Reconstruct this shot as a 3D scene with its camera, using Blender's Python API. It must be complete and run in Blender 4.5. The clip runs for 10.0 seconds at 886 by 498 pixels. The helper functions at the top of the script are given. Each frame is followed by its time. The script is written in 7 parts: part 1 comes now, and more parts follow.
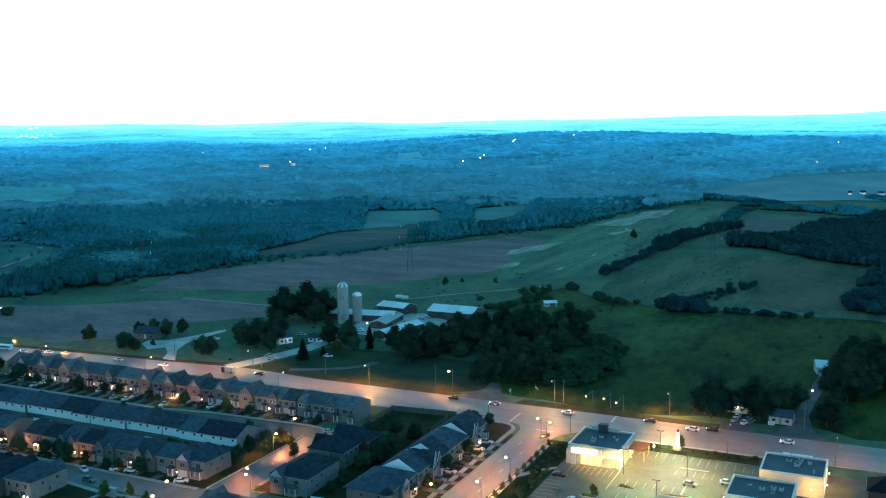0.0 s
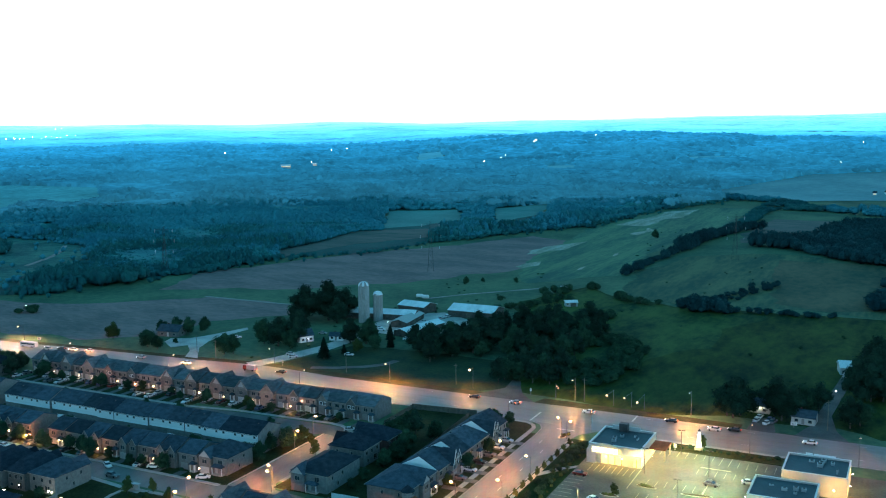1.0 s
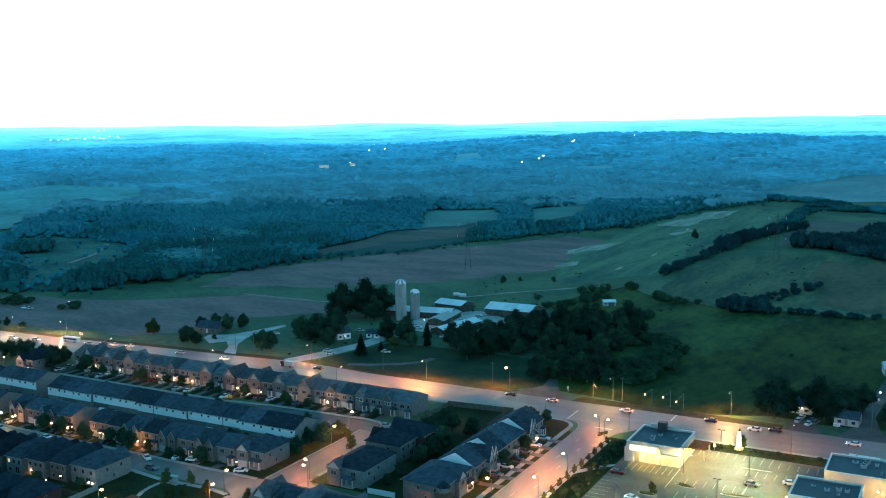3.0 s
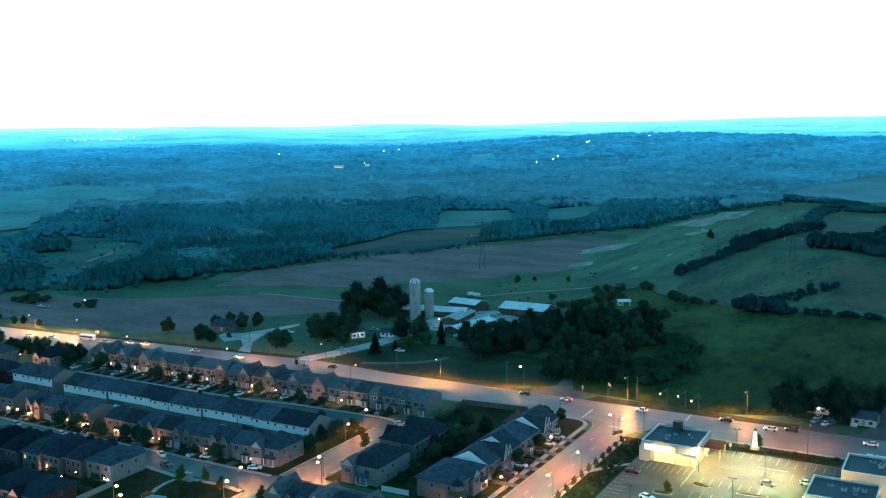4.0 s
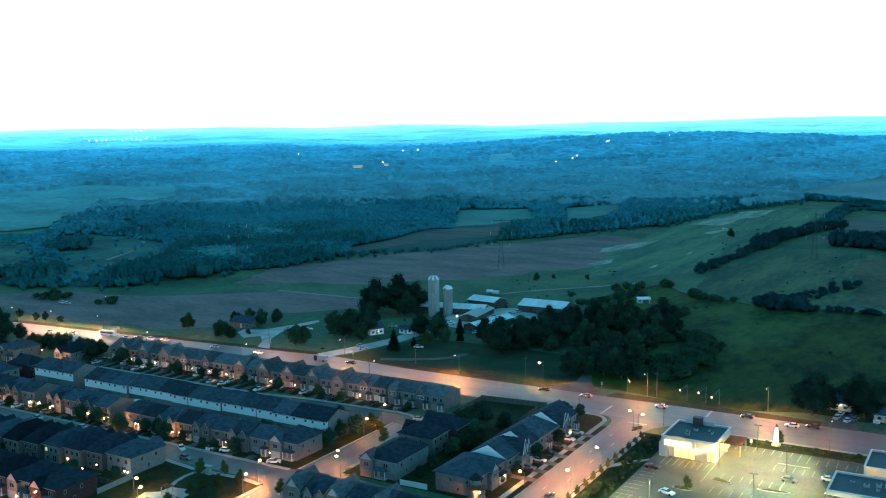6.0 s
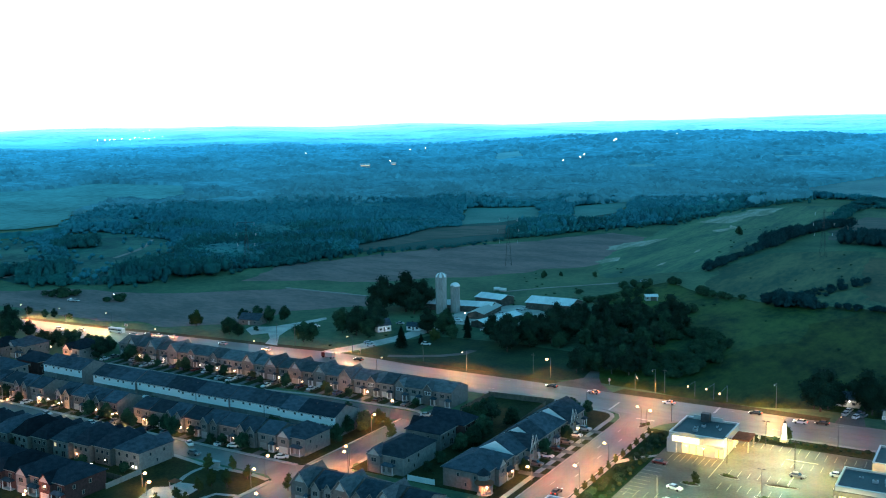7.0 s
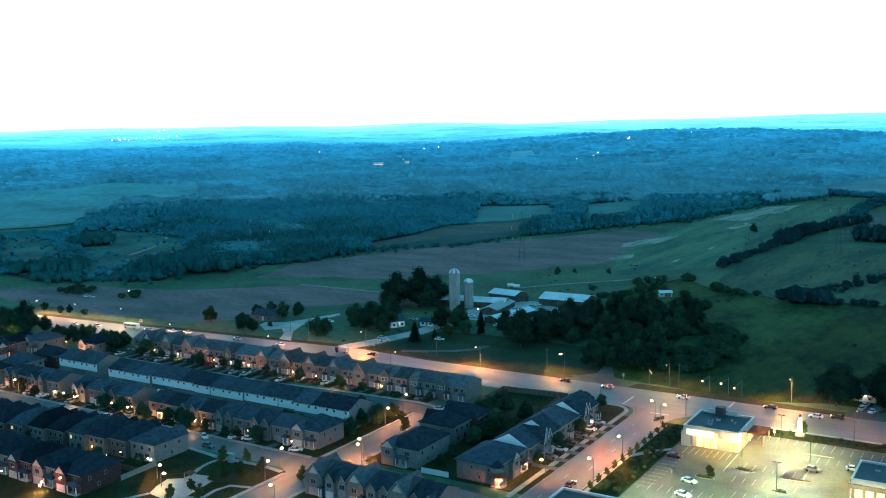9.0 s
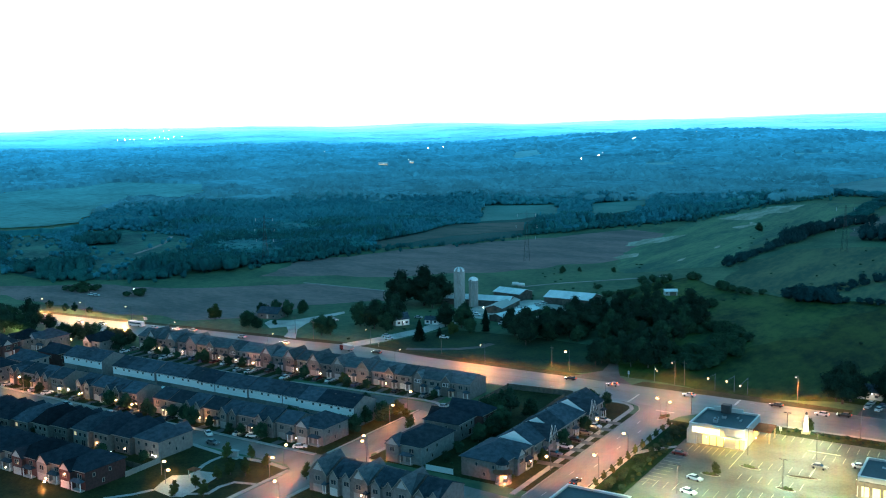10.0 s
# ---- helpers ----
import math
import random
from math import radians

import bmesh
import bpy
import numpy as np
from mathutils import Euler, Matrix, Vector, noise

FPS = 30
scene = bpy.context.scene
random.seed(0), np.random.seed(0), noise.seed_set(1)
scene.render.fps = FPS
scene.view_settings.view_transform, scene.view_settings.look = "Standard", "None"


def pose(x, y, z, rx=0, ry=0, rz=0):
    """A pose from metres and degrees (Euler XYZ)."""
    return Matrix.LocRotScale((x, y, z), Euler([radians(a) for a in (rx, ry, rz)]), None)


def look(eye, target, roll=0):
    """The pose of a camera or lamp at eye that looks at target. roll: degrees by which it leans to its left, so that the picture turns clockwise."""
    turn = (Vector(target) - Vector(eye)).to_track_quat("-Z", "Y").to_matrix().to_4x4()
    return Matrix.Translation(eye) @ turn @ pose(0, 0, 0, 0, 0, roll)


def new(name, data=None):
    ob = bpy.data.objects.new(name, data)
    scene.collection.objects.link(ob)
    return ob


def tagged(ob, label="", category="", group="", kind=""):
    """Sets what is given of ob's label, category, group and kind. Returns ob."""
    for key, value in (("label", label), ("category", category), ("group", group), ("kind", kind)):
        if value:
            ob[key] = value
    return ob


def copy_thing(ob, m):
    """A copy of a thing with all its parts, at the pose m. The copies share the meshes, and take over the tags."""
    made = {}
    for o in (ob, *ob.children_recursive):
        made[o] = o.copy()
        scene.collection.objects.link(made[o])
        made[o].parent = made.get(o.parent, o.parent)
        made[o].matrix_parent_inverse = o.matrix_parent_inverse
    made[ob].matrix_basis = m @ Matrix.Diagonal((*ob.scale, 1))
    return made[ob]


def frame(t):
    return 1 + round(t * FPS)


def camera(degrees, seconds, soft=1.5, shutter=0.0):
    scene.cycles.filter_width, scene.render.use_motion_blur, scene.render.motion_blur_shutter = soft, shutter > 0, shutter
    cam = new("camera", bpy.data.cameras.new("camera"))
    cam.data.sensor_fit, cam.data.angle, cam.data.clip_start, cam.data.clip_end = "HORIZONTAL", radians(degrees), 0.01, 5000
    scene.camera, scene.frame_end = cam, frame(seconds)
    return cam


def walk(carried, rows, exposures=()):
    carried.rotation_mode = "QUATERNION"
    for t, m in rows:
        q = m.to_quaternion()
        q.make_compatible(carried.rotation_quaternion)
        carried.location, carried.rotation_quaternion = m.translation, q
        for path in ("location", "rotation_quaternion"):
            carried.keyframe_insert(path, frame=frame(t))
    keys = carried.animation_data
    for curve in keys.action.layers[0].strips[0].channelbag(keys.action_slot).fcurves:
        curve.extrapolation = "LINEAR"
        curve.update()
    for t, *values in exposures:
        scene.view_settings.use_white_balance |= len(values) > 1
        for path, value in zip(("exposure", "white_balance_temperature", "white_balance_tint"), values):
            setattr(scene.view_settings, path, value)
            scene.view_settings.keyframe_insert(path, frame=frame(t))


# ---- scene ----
cam = camera(49.5, 10.0, soft=1.1)
PATH = [
    (0, (-0.068, 0.127, 109.998), (-42.088, 89.887, 96.681), -0.48),
    (0.5, (0.086, -0.181, 109.756), (-42.883, 89.133, 96.469), -0.50),
    (1, (0.149, -0.305, 109.430), (-43.822, 88.524, 96.169), -0.53),
    (1.5, (0.146, -0.295, 109.037), (-44.772, 88.064, 95.806), -0.53),
    (2, (0.098, -0.193, 108.594), (-45.779, 87.677, 95.397), -0.53),
    (2.5, (0.023, -0.039, 108.114), (-46.653, 87.419, 94.979), -0.57),
    (4, (-0.217, 0.451, 106.564), (-48.949, 86.806, 93.597), -0.61),
    (4.5, (-0.270, 0.555, 106.038), (-49.519, 86.625, 93.135), -0.64),
    (5, (-0.300, 0.609, 105.517), (-50.015, 86.416, 92.655), -0.69),
    (5.5, (-0.307, 0.609, 105.002), (-50.393, 86.203, 92.156), -0.69),
    (7, (-0.214, 0.343, 103.496), (-51.292, 85.334, 90.547), -0.80),
    (7.5, (-0.172, 0.212, 102.995), (-51.554, 85.016, 90.030), -0.82),
    (8, (-0.143, 0.097, 102.486), (-51.840, 84.708, 89.508), -0.87),
    (8.5, (-0.145, 0.029, 101.957), (-52.124, 84.469, 88.992), -0.91),
    (9, (-0.196, 0.046, 101.400), (-52.449, 84.319, 88.451), -0.93),
    (9.5, (-0.318, 0.189, 100.800), (-52.788, 84.331, 87.875), -0.96),
    (10, (-0.537, 0.508, 100.144), (-53.206, 84.529, 87.245), -0.94),
]
walk(cam, [(t, look(eye, target, roll)) for t, eye, target, roll in PATH])

# ---- light: dusk after sunset, bright horizon under a deep blue zenith ----
world = bpy.data.worlds.new("dusk")
scene.world = world
world.use_nodes = True
wn, wl = world.node_tree.nodes, world.node_tree.links
coord = wn.new("ShaderNodeTexCoord")
split = wn.new("ShaderNodeSeparateXYZ")
sky = wn.new("ShaderNodeValToRGB")
sky.color_ramp.interpolation = "LINEAR"
stops = sky.color_ramp.elements
stops[0].position, stops[0].color = 0.0, (0.52, 0.78, 1.0, 1)
stops[1].position, stops[1].color = 1.0, (0.018, 0.100, 0.170, 1)
for at, col in ((0.135, (0.52, 0.78, 1.0, 1)), (0.21, (0.13, 0.55, 0.80, 1)), (0.38, (0.055, 0.32, 0.52, 1)), (0.64, (0.028, 0.150, 0.25, 1))):
    e = stops.new(at)
    e.color = col
wl.new(coord.outputs["Generated"], split.inputs[0])
wl.new(split.outputs["Z"], sky.inputs[0])
wl.new(sky.outputs[0], wn["Background"].inputs[0])
wn["Background"].inputs[1].default_value = 2.25
scene.view_settings.exposure = 0.0

# ---- materials ----


def soft_normal(n, l, geo, share):
    """Foliage scatters light between its leaves: its normal leans towards straight up."""
    lean, up = n.new("ShaderNodeMix"), n.new("ShaderNodeVectorMath")
    lean.data_type = "VECTOR"
    lean.inputs[0].default_value = share
    lean.inputs[5].default_value = (0, 0, 1)
    up.operation = "NORMALIZE"
    l.new(geo.outputs["Normal"], lean.inputs[4])
    l.new(lean.outputs[1], up.inputs[0])
    return up.outputs[0]


def mat(name, col, col2=None, rough=0.85, scale=0.6, fine=6.0, var=0.3, bump=0.0, metal=0.0, random_object=0.0, stretch=None, island=0.0, spec=None, soft=0.0, span=0.0):
    """Two scales of noise between two colours, bump, and a shade that differs from object to object."""
    m = bpy.data.materials.new(name)
    m.use_nodes = True
    n, l = m.node_tree.nodes, m.node_tree.links
    b = n["Principled BSDF"]
    b.inputs["Roughness"].default_value = rough
    b.inputs["Metallic"].default_value = metal
    b.inputs["Specular IOR Level"].default_value = spec if spec is not None else (0.06 if rough >= 0.8 else 0.3)
    col2 = col2 or tuple(c * (1 - var) for c in col)
    geo = n.new("ShaderNodeNewGeometry")
    vec = geo.outputs["Position"]
    if stretch:
        mp = n.new("ShaderNodeMapping")
        mp.inputs["Scale"].default_value = stretch[:3]
        mp.inputs["Rotation"].default_value = (0, 0, radians(stretch[3]) if len(stretch) > 3 else 0)
        l.new(vec, mp.inputs[0])
        vec = mp.outputs[0]
    big, small = n.new("ShaderNodeTexNoise"), n.new("ShaderNodeTexNoise")
    big.inputs["Scale"].default_value, small.inputs["Scale"].default_value = scale, fine
    big.inputs["Detail"].default_value, small.inputs["Detail"].default_value = 4, 6
    small.inputs["Roughness"].default_value = 0.7
    l.new(vec, big.inputs["Vector"])
    l.new(vec, small.inputs["Vector"])
    add = n.new("ShaderNodeMath")
    add.operation = "ADD"
    l.new(big.outputs[0], add.inputs[0])
    l.new(small.outputs[0], add.inputs[1])
    fac = n.new("ShaderNodeMapRange")
    fac.inputs[1].default_value, fac.inputs[2].default_value = (1 - span, 1 + span) if span else (0.82, 1.18) if stretch else (0.78, 1.22)
    l.new(add.outputs[0], fac.inputs[0])
    mix = n.new("ShaderNodeMix")
    mix.data_type = "RGBA"
    mix.inputs[6].default_value, mix.inputs[7].default_value = (*col2, 1), (*col, 1)
    l.new(fac.outputs[0], mix.inputs[0])
    out = mix.outputs[2]
    if random_object or island:
        src = n.new("ShaderNodeObjectInfo").outputs["Random"] if random_object else geo.outputs["Random Per Island"]
        mr = n.new("ShaderNodeMapRange")
        k = random_object or island
        mr.inputs[3].default_value, mr.inputs[4].default_value = 1 - k, 1 + k
        l.new(src, mr.inputs[0])
        mul = n.new("ShaderNodeMix")
        mul.data_type, mul.blend_type = "RGBA", "MULTIPLY"
        mul.inputs[0].default_value = 1
        l.new(out, mul.inputs[6])
        l.new(mr.outputs[0], mul.inputs[7])
        out = mul.outputs[2]
    l.new(out, b.inputs["Base Color"])
    if bump:
        bp = n.new("ShaderNodeBump")
        bp.inputs["Strength"].default_value = bump
        bp.inputs["Distance"].default_value = 0.08
        l.new(small.outputs[0], bp.inputs["Height"])
        l.new(bp.outputs[0], b.inputs["Normal"])
    if soft:
        l.new(soft_normal(n, l, geo, soft), b.inputs["Normal"])
    return m


def lamp_mat(name, col, strength):
    m = bpy.data.materials.new(name)
    m.use_nodes = True
    b = m.node_tree.nodes["Principled BSDF"]
    b.inputs["Base Color"].default_value = (*col, 1)
    b.inputs["Emission Color"].default_value = (*col, 1)
    b.inputs["Emission Strength"].default_value = strength
    return m


GRASS = mat("grass", (0.108, 0.186, 0.102), (0.040, 0.094, 0.062), scale=0.022, fine=0.25, bump=0.3)
MEADOW = mat("meadow", (0.058, 0.090, 0.018), (0.004, 0.022, 0.008), scale=0.03, fine=0.16, bump=0.5, stretch=(1.3, 0.5, 1, 12), span=0.21)
LUSH = mat("lush_meadow", (0.072, 0.120, 0.034), (0.006, 0.034, 0.016), scale=0.03, fine=0.16, bump=0.5, stretch=(1.3, 0.5, 1, 12), span=0.2)
BANKGRASS = mat("bank_grass", (0.013, 0.050, 0.012), (0.006, 0.024, 0.007), scale=0.1, fine=1.4, bump=0.3)
LAWN = mat("lawn", (0.046, 0.056, 0.020), (0.014, 0.022, 0.010), scale=0.08, fine=1.1, bump=0.3)
SOIL = mat("soil", (0.285, 0.185, 0.172), (0.138, 0.115, 0.108), scale=0.03, fine=0.25, bump=0.3, stretch=(0.6, 1.5, 1, 55))
SOIL2 = mat("stubble", (0.160, 0.146, 0.126), (0.056, 0.092, 0.078), scale=0.02, fine=0.15, stretch=(0.4, 1.5, 1, 30))
DULL = mat("dull_pasture", (0.128, 0.158, 0.082), (0.034, 0.082, 0.056), scale=0.03, fine=0.2, stretch=(1.6, 0.3, 1, -20))
FALLOW = mat("fallow_field", (0.150, 0.128, 0.074), (0.038, 0.070, 0.046), scale=0.025, fine=0.16, stretch=(1.2, 0.6, 1, 20), span=0.24)
CROP = mat("crop", (0.124, 0.230, 0.124), (0.040, 0.112, 0.084), scale=0.03, fine=0.22, stretch=(2.2, 0.22, 1, -6))
PALE = mat("pale_stubble", (0.40, 0.41, 0.34), (0.16, 0.21, 0.14), scale=0.05, fine=0.4, stretch=(2.5, 0.3, 1, -6))
# a pale field whose colour also carries the blue of far haze
PALE_HAZED = mat("pale_hazed_field", (0.210, 0.380, 0.390), (0.130, 0.270, 0.285), scale=0.01, fine=0.1)
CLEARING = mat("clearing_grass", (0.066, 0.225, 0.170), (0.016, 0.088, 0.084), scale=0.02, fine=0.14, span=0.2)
# clearing grass made lighter and bluer to stand in for haze
CLEARING_HAZED = mat("hazed_clearing_grass", (0.120, 0.310, 0.275), (0.060, 0.200, 0.185), scale=0.02, fine=0.14, span=0.3)
DIRT = mat("dirt_track", (0.33, 0.33, 0.31), (0.17, 0.18, 0.16), scale=0.1, fine=1.0)
DRIVE = mat("dim_gravel", (0.16, 0.16, 0.152), (0.085, 0.085, 0.082), scale=0.12, fine=2.0, bump=0.3)
GRAVEL = mat("gravel", (0.60, 0.58, 0.54), (0.34, 0.33, 0.31), scale=0.12, fine=2.0, bump=0.3)
ASPHALT = mat("asphalt", (0.195, 0.185, 0.172), (0.125, 0.120, 0.113), scale=0.12, fine=1.6, rough=0.46, spec=0.5, bump=0.15, stretch=(0.25, 1.5, 1))
ASPHALT_NS = mat("asphalt_side", (0.190, 0.180, 0.168), (0.125, 0.120, 0.112), scale=0.12, fine=1.6, rough=0.5, spec=0.5, bump=0.15, stretch=(1.5, 0.25, 1))
STREET = mat("street_asphalt", (0.140, 0.138, 0.135), (0.086, 0.085, 0.084), scale=0.15, fine=1.6, rough=0.7, bump=0.15)
FASCIA = mat("dim_fascia", (0.33, 0.30, 0.26), scale=1.0, fine=6.0, var=0.25)
LOT = mat("lot_asphalt", (0.145, 0.145, 0.135), (0.085, 0.085, 0.08), scale=0.11, fine=1.2, rough=0.8, bump=0.15)
CONCRETE = mat("concrete", (0.42, 0.41, 0.38), (0.30, 0.29, 0.27), scale=0.4, fine=4.0, bump=0.1)
PAINT = mat("road_paint", (0.70, 0.70, 0.66), (0.34, 0.34, 0.32), scale=1.2, fine=9.0, rough=0.6)
FADED = mat("faded_yellow", (0.34, 0.29, 0.17), (0.22, 0.20, 0.15), scale=1.2, fine=9.0)
BAYLINE = mat("faded_bay_line", (0.48, 0.47, 0.38), (0.22, 0.22, 0.19), scale=1.2, fine=9.0)
MULCH2 = mat("dry_verge", (0.070, 0.068, 0.034), (0.028, 0.036, 0.018), scale=0.25, fine=2.0)
MULCH = mat("mulch", (0.085, 0.055, 0.035), (0.045, 0.032, 0.022), scale=0.8, fine=5.0)
BRICK = [mat("brick_" + s, c, rough=0.9, scale=1.2, fine=11.0, var=0.35, bump=0.25, random_object=0.22)
         for s, c in (("brown", (0.200, 0.180, 0.168)), ("grey", (0.225, 0.216, 0.208)), ("buff", (0.245, 0.222, 0.205)), ("red", (0.11, 0.058, 0.054)))]
STUCCO = mat("stucco", (0.42, 0.41, 0.40), scale=0.8, fine=9.0, var=0.16, random_object=0.1)
SIDING = mat("white_siding", (0.90, 0.90, 0.89), scale=0.5, fine=7.0, var=0.12, rough=0.55, stretch=(0.15, 0.15, 4))
SHINGLE = mat("shingle", (0.050, 0.078, 0.100), (0.027, 0.042, 0.055), scale=0.5, fine=7.0, bump=0.35, random_object=0.5, stretch=(1, 1, 3))
SHINGLE_GREY = mat("grey_shingle", (0.112, 0.136, 0.150), (0.062, 0.077, 0.087), scale=0.5, fine=7.0, bump=0.35, random_object=0.36, stretch=(1, 1, 3))
SHINGLE_NAVY = mat("navy_shingle", (0.020, 0.032, 0.044), (0.010, 0.017, 0.024), scale=0.5, fine=7.0, bump=0.35, random_object=0.5, stretch=(1, 1, 3))
TRIM = mat("white_trim", (0.78, 0.78, 0.76), scale=2.0, fine=11.0, var=0.12, rough=0.5)
DOORS = mat("painted_door", (0.38, 0.37, 0.35), scale=1.0, fine=5.0, var=0.18, rough=0.5, random_object=0.5)
GLASS = mat("window_glass", (0.035, 0.045, 0.055), scale=1.0, fine=3.0, rough=0.08, spec=0.8)
LIT = lamp_mat("lit_window", (1.0, 0.66, 0.36), 0.8)
WOOD = mat("fence_wood", (0.17, 0.145, 0.115), (0.10, 0.085, 0.07), scale=0.9, fine=8.0, bump=0.2)
METAL = mat("galvanised", (0.45, 0.46, 0.47), scale=1.0, fine=5.0, var=0.2, metal=0.7, rough=0.45)
POLE = mat("grey_pole", (0.36, 0.36, 0.35), scale=1.0, fine=6.0, var=0.2, rough=0.6)
DARKMETAL = mat("dark_metal", (0.05, 0.05, 0.052), scale=1.0, fine=6.0, var=0.3, rough=0.5)
TIMBERPOLE = mat("timber_pole", (0.24, 0.20, 0.155), (0.15, 0.125, 0.10), scale=0.8, fine=6.0)
TINROOF = mat("tin_roof", (0.86, 0.88, 0.88), (0.62, 0.66, 0.66), scale=0.25, fine=2.2, rough=0.5, metal=0.0, stretch=(1, 0.3, 1))
BARNWOOD = mat("barn_wood", (0.13, 0.11, 0.095), (0.06, 0.05, 0.045), scale=0.4, fine=5.0, bump=0.2)
SILO = mat("silo_concrete", (0.40, 0.40, 0.385), (0.24, 0.24, 0.23), scale=0.22, fine=2.0, bump=0.2, stretch=(1, 1, 0.3))
ROOFMEM = mat("roof_membrane", (0.075, 0.088, 0.098), (0.050, 0.060, 0.068), scale=0.12, fine=1.4, rough=0.6)
CLAD = mat("light_cladding", (0.44, 0.44, 0.42), scale=0.5, fine=4.0, var=0.12, rough=0.6)
STONE = mat("beige_stone", (0.46, 0.40, 0.31), scale=0.8, fine=6.0, var=0.3, bump=0.2)
DARKSTONE = mat("dark_stone", (0.16, 0.145, 0.125), scale=0.8, fine=6.0, var=0.35, bump=0.2)
CANOPYRED = mat("rust_canopy", (0.20, 0.085, 0.05), scale=0.8, fine=4.0, var=0.3)
LEAF = [mat("leaves_" + s, c, c2, rough=0.7, scale=0.25, fine=1.8, random_object=0.28, spec=0.02, soft=0.45)
        for s, c, c2 in (("mid", (0.042, 0.086, 0.044), (0.011, 0.030, 0.019)), ("dark", (0.026, 0.056, 0.034), (0.009, 0.020, 0.014)),
                         ("fresh", (0.075, 0.095, 0.030), (0.035, 0.050, 0.020)))]
NEEDLE = mat("needles", (0.012, 0.030, 0.019), (0.006, 0.015, 0.010), rough=0.7, scale=0.4, fine=2.5, random_object=0.2, spec=0.02, soft=0.4)
BARK = mat("bark", (0.12, 0.10, 0.08), (0.06, 0.05, 0.042), scale=1.5, fine=9.0, bump=0.4)
# haze is mixed into these leaf colours: bluer and lighter for woods farther off
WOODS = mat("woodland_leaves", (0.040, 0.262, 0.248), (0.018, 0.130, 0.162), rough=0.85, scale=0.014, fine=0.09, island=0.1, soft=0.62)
WOODS_HAZED = mat("woodland_leaves_hazed", (0.052, 0.300, 0.338), (0.026, 0.190, 0.235), rough=0.85, scale=0.008, fine=0.1, island=0.1, soft=0.62)
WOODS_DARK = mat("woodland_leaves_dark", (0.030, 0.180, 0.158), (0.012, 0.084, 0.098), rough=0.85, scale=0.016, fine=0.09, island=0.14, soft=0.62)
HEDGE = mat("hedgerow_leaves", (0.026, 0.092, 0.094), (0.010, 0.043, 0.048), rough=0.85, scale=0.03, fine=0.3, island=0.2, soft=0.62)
ROUGH = mat("roadside_rough_grass", (0.050, 0.078, 0.036), (0.016, 0.038, 0.026), scale=0.06, fine=0.6, bump=0.5)
WOODFLOOR = mat("woodland_floor", (0.036, 0.120, 0.108), (0.018, 0.066, 0.064), scale=0.02, fine=0.3)
RUBBER = mat("rubber", (0.022, 0.022, 0.023), scale=3.0, fine=12.0, var=0.3)
CARPAINT = {s: mat("car_" + s, c, scale=1.0, fine=6.0, var=0.08, rough=0.28, metal=0.1)
            for s, c in (("white", (0.78, 0.78, 0.78)), ("silver", (0.46, 0.47, 0.48)), ("black", (0.025, 0.026, 0.028)), ("red", (0.12, 0.014, 0.014)), ("blue", (0.05, 0.09, 0.19)), ("grey", (0.15, 0.155, 0.16)))}
HEAD_ON = lamp_mat("headlamp_on", (1.0, 0.93, 0.80), 14)
TAIL_ON = lamp_mat("tail_lamp_on", (1.0, 0.08, 0.03), 1.2)
HEAD_OFF = mat("headlamp_off", (0.55, 0.56, 0.57), rough=0.2, var=0.1)
TAIL_OFF = mat("tail_lamp_off", (0.28, 0.02, 0.02), rough=0.25, var=0.2)
SODIUM = lamp_mat("sodium_bulb", (1.0, 0.56, 0.26), 7.0)
PORCHBULB = lamp_mat("porch_bulb", (1.0, 0.66, 0.40), 8.0)
WHITEBULB = lamp_mat("white_bulb", (1.0, 0.90, 0.70), 16)
SIGNLIT = lamp_mat("lit_sign", (1.0, 0.90, 0.62), 1.5)
SHOPLIT = lamp_mat("lit_shop_glass", (1.0, 0.72, 0.24), 1.25)
REDSIG = lamp_mat("signal_red", (1.0, 0.10, 0.03), 22)

# ---- building helpers ----


def part(name, bm, material, parent=None, label=""):
    me = bpy.data.meshes.new(name)
    bm.normal_update()
    bm.to_mesh(me)
    bm.free()
    me.materials.append(material)
    ob = new(name, me)
    ob.parent = parent
    if label:
        ob["label"] = label
    return ob


def share(name, me, parent, m=None):
    """One more object on a mesh that is there already."""
    ob = new(name, me)
    ob.parent = parent
    if m is not None:
        ob.matrix_basis = m
    return ob


def thing(name, m, label, category, group="", kind=""):
    ob = new(name)
    ob.matrix_basis = m
    ob.empty_display_size = 0.3
    return tagged(ob, label, category, group, kind)


def mesh_np(name, verts, faces, material, smooth=False):
    """A mesh from arrays: verts (n, 3), faces (m, 3 or 4)."""
    verts, faces = np.asarray(verts, np.float32), np.asarray(faces, np.int32)
    me = bpy.data.meshes.new(name)
    k = faces.shape[1]
    me.vertices.add(len(verts))
    me.vertices.foreach_set("co", verts.ravel())
    me.loops.add(faces.size)
    me.loops.foreach_set("vertex_index", faces.ravel())
    me.polygons.add(len(faces))
    me.polygons.foreach_set("loop_start", np.arange(0, faces.size, k, dtype=np.int32))
    me.polygons.foreach_set("use_smooth", np.full(len(faces), smooth))
    me.update(calc_edges=True)
    me.materials.append(material)
    return me


def hull(bm, verts, faces):
    vs = [bm.verts.new(v) for v in verts]
    for f in faces:
        bm.faces.new([vs[i] for i in f])
    return bm


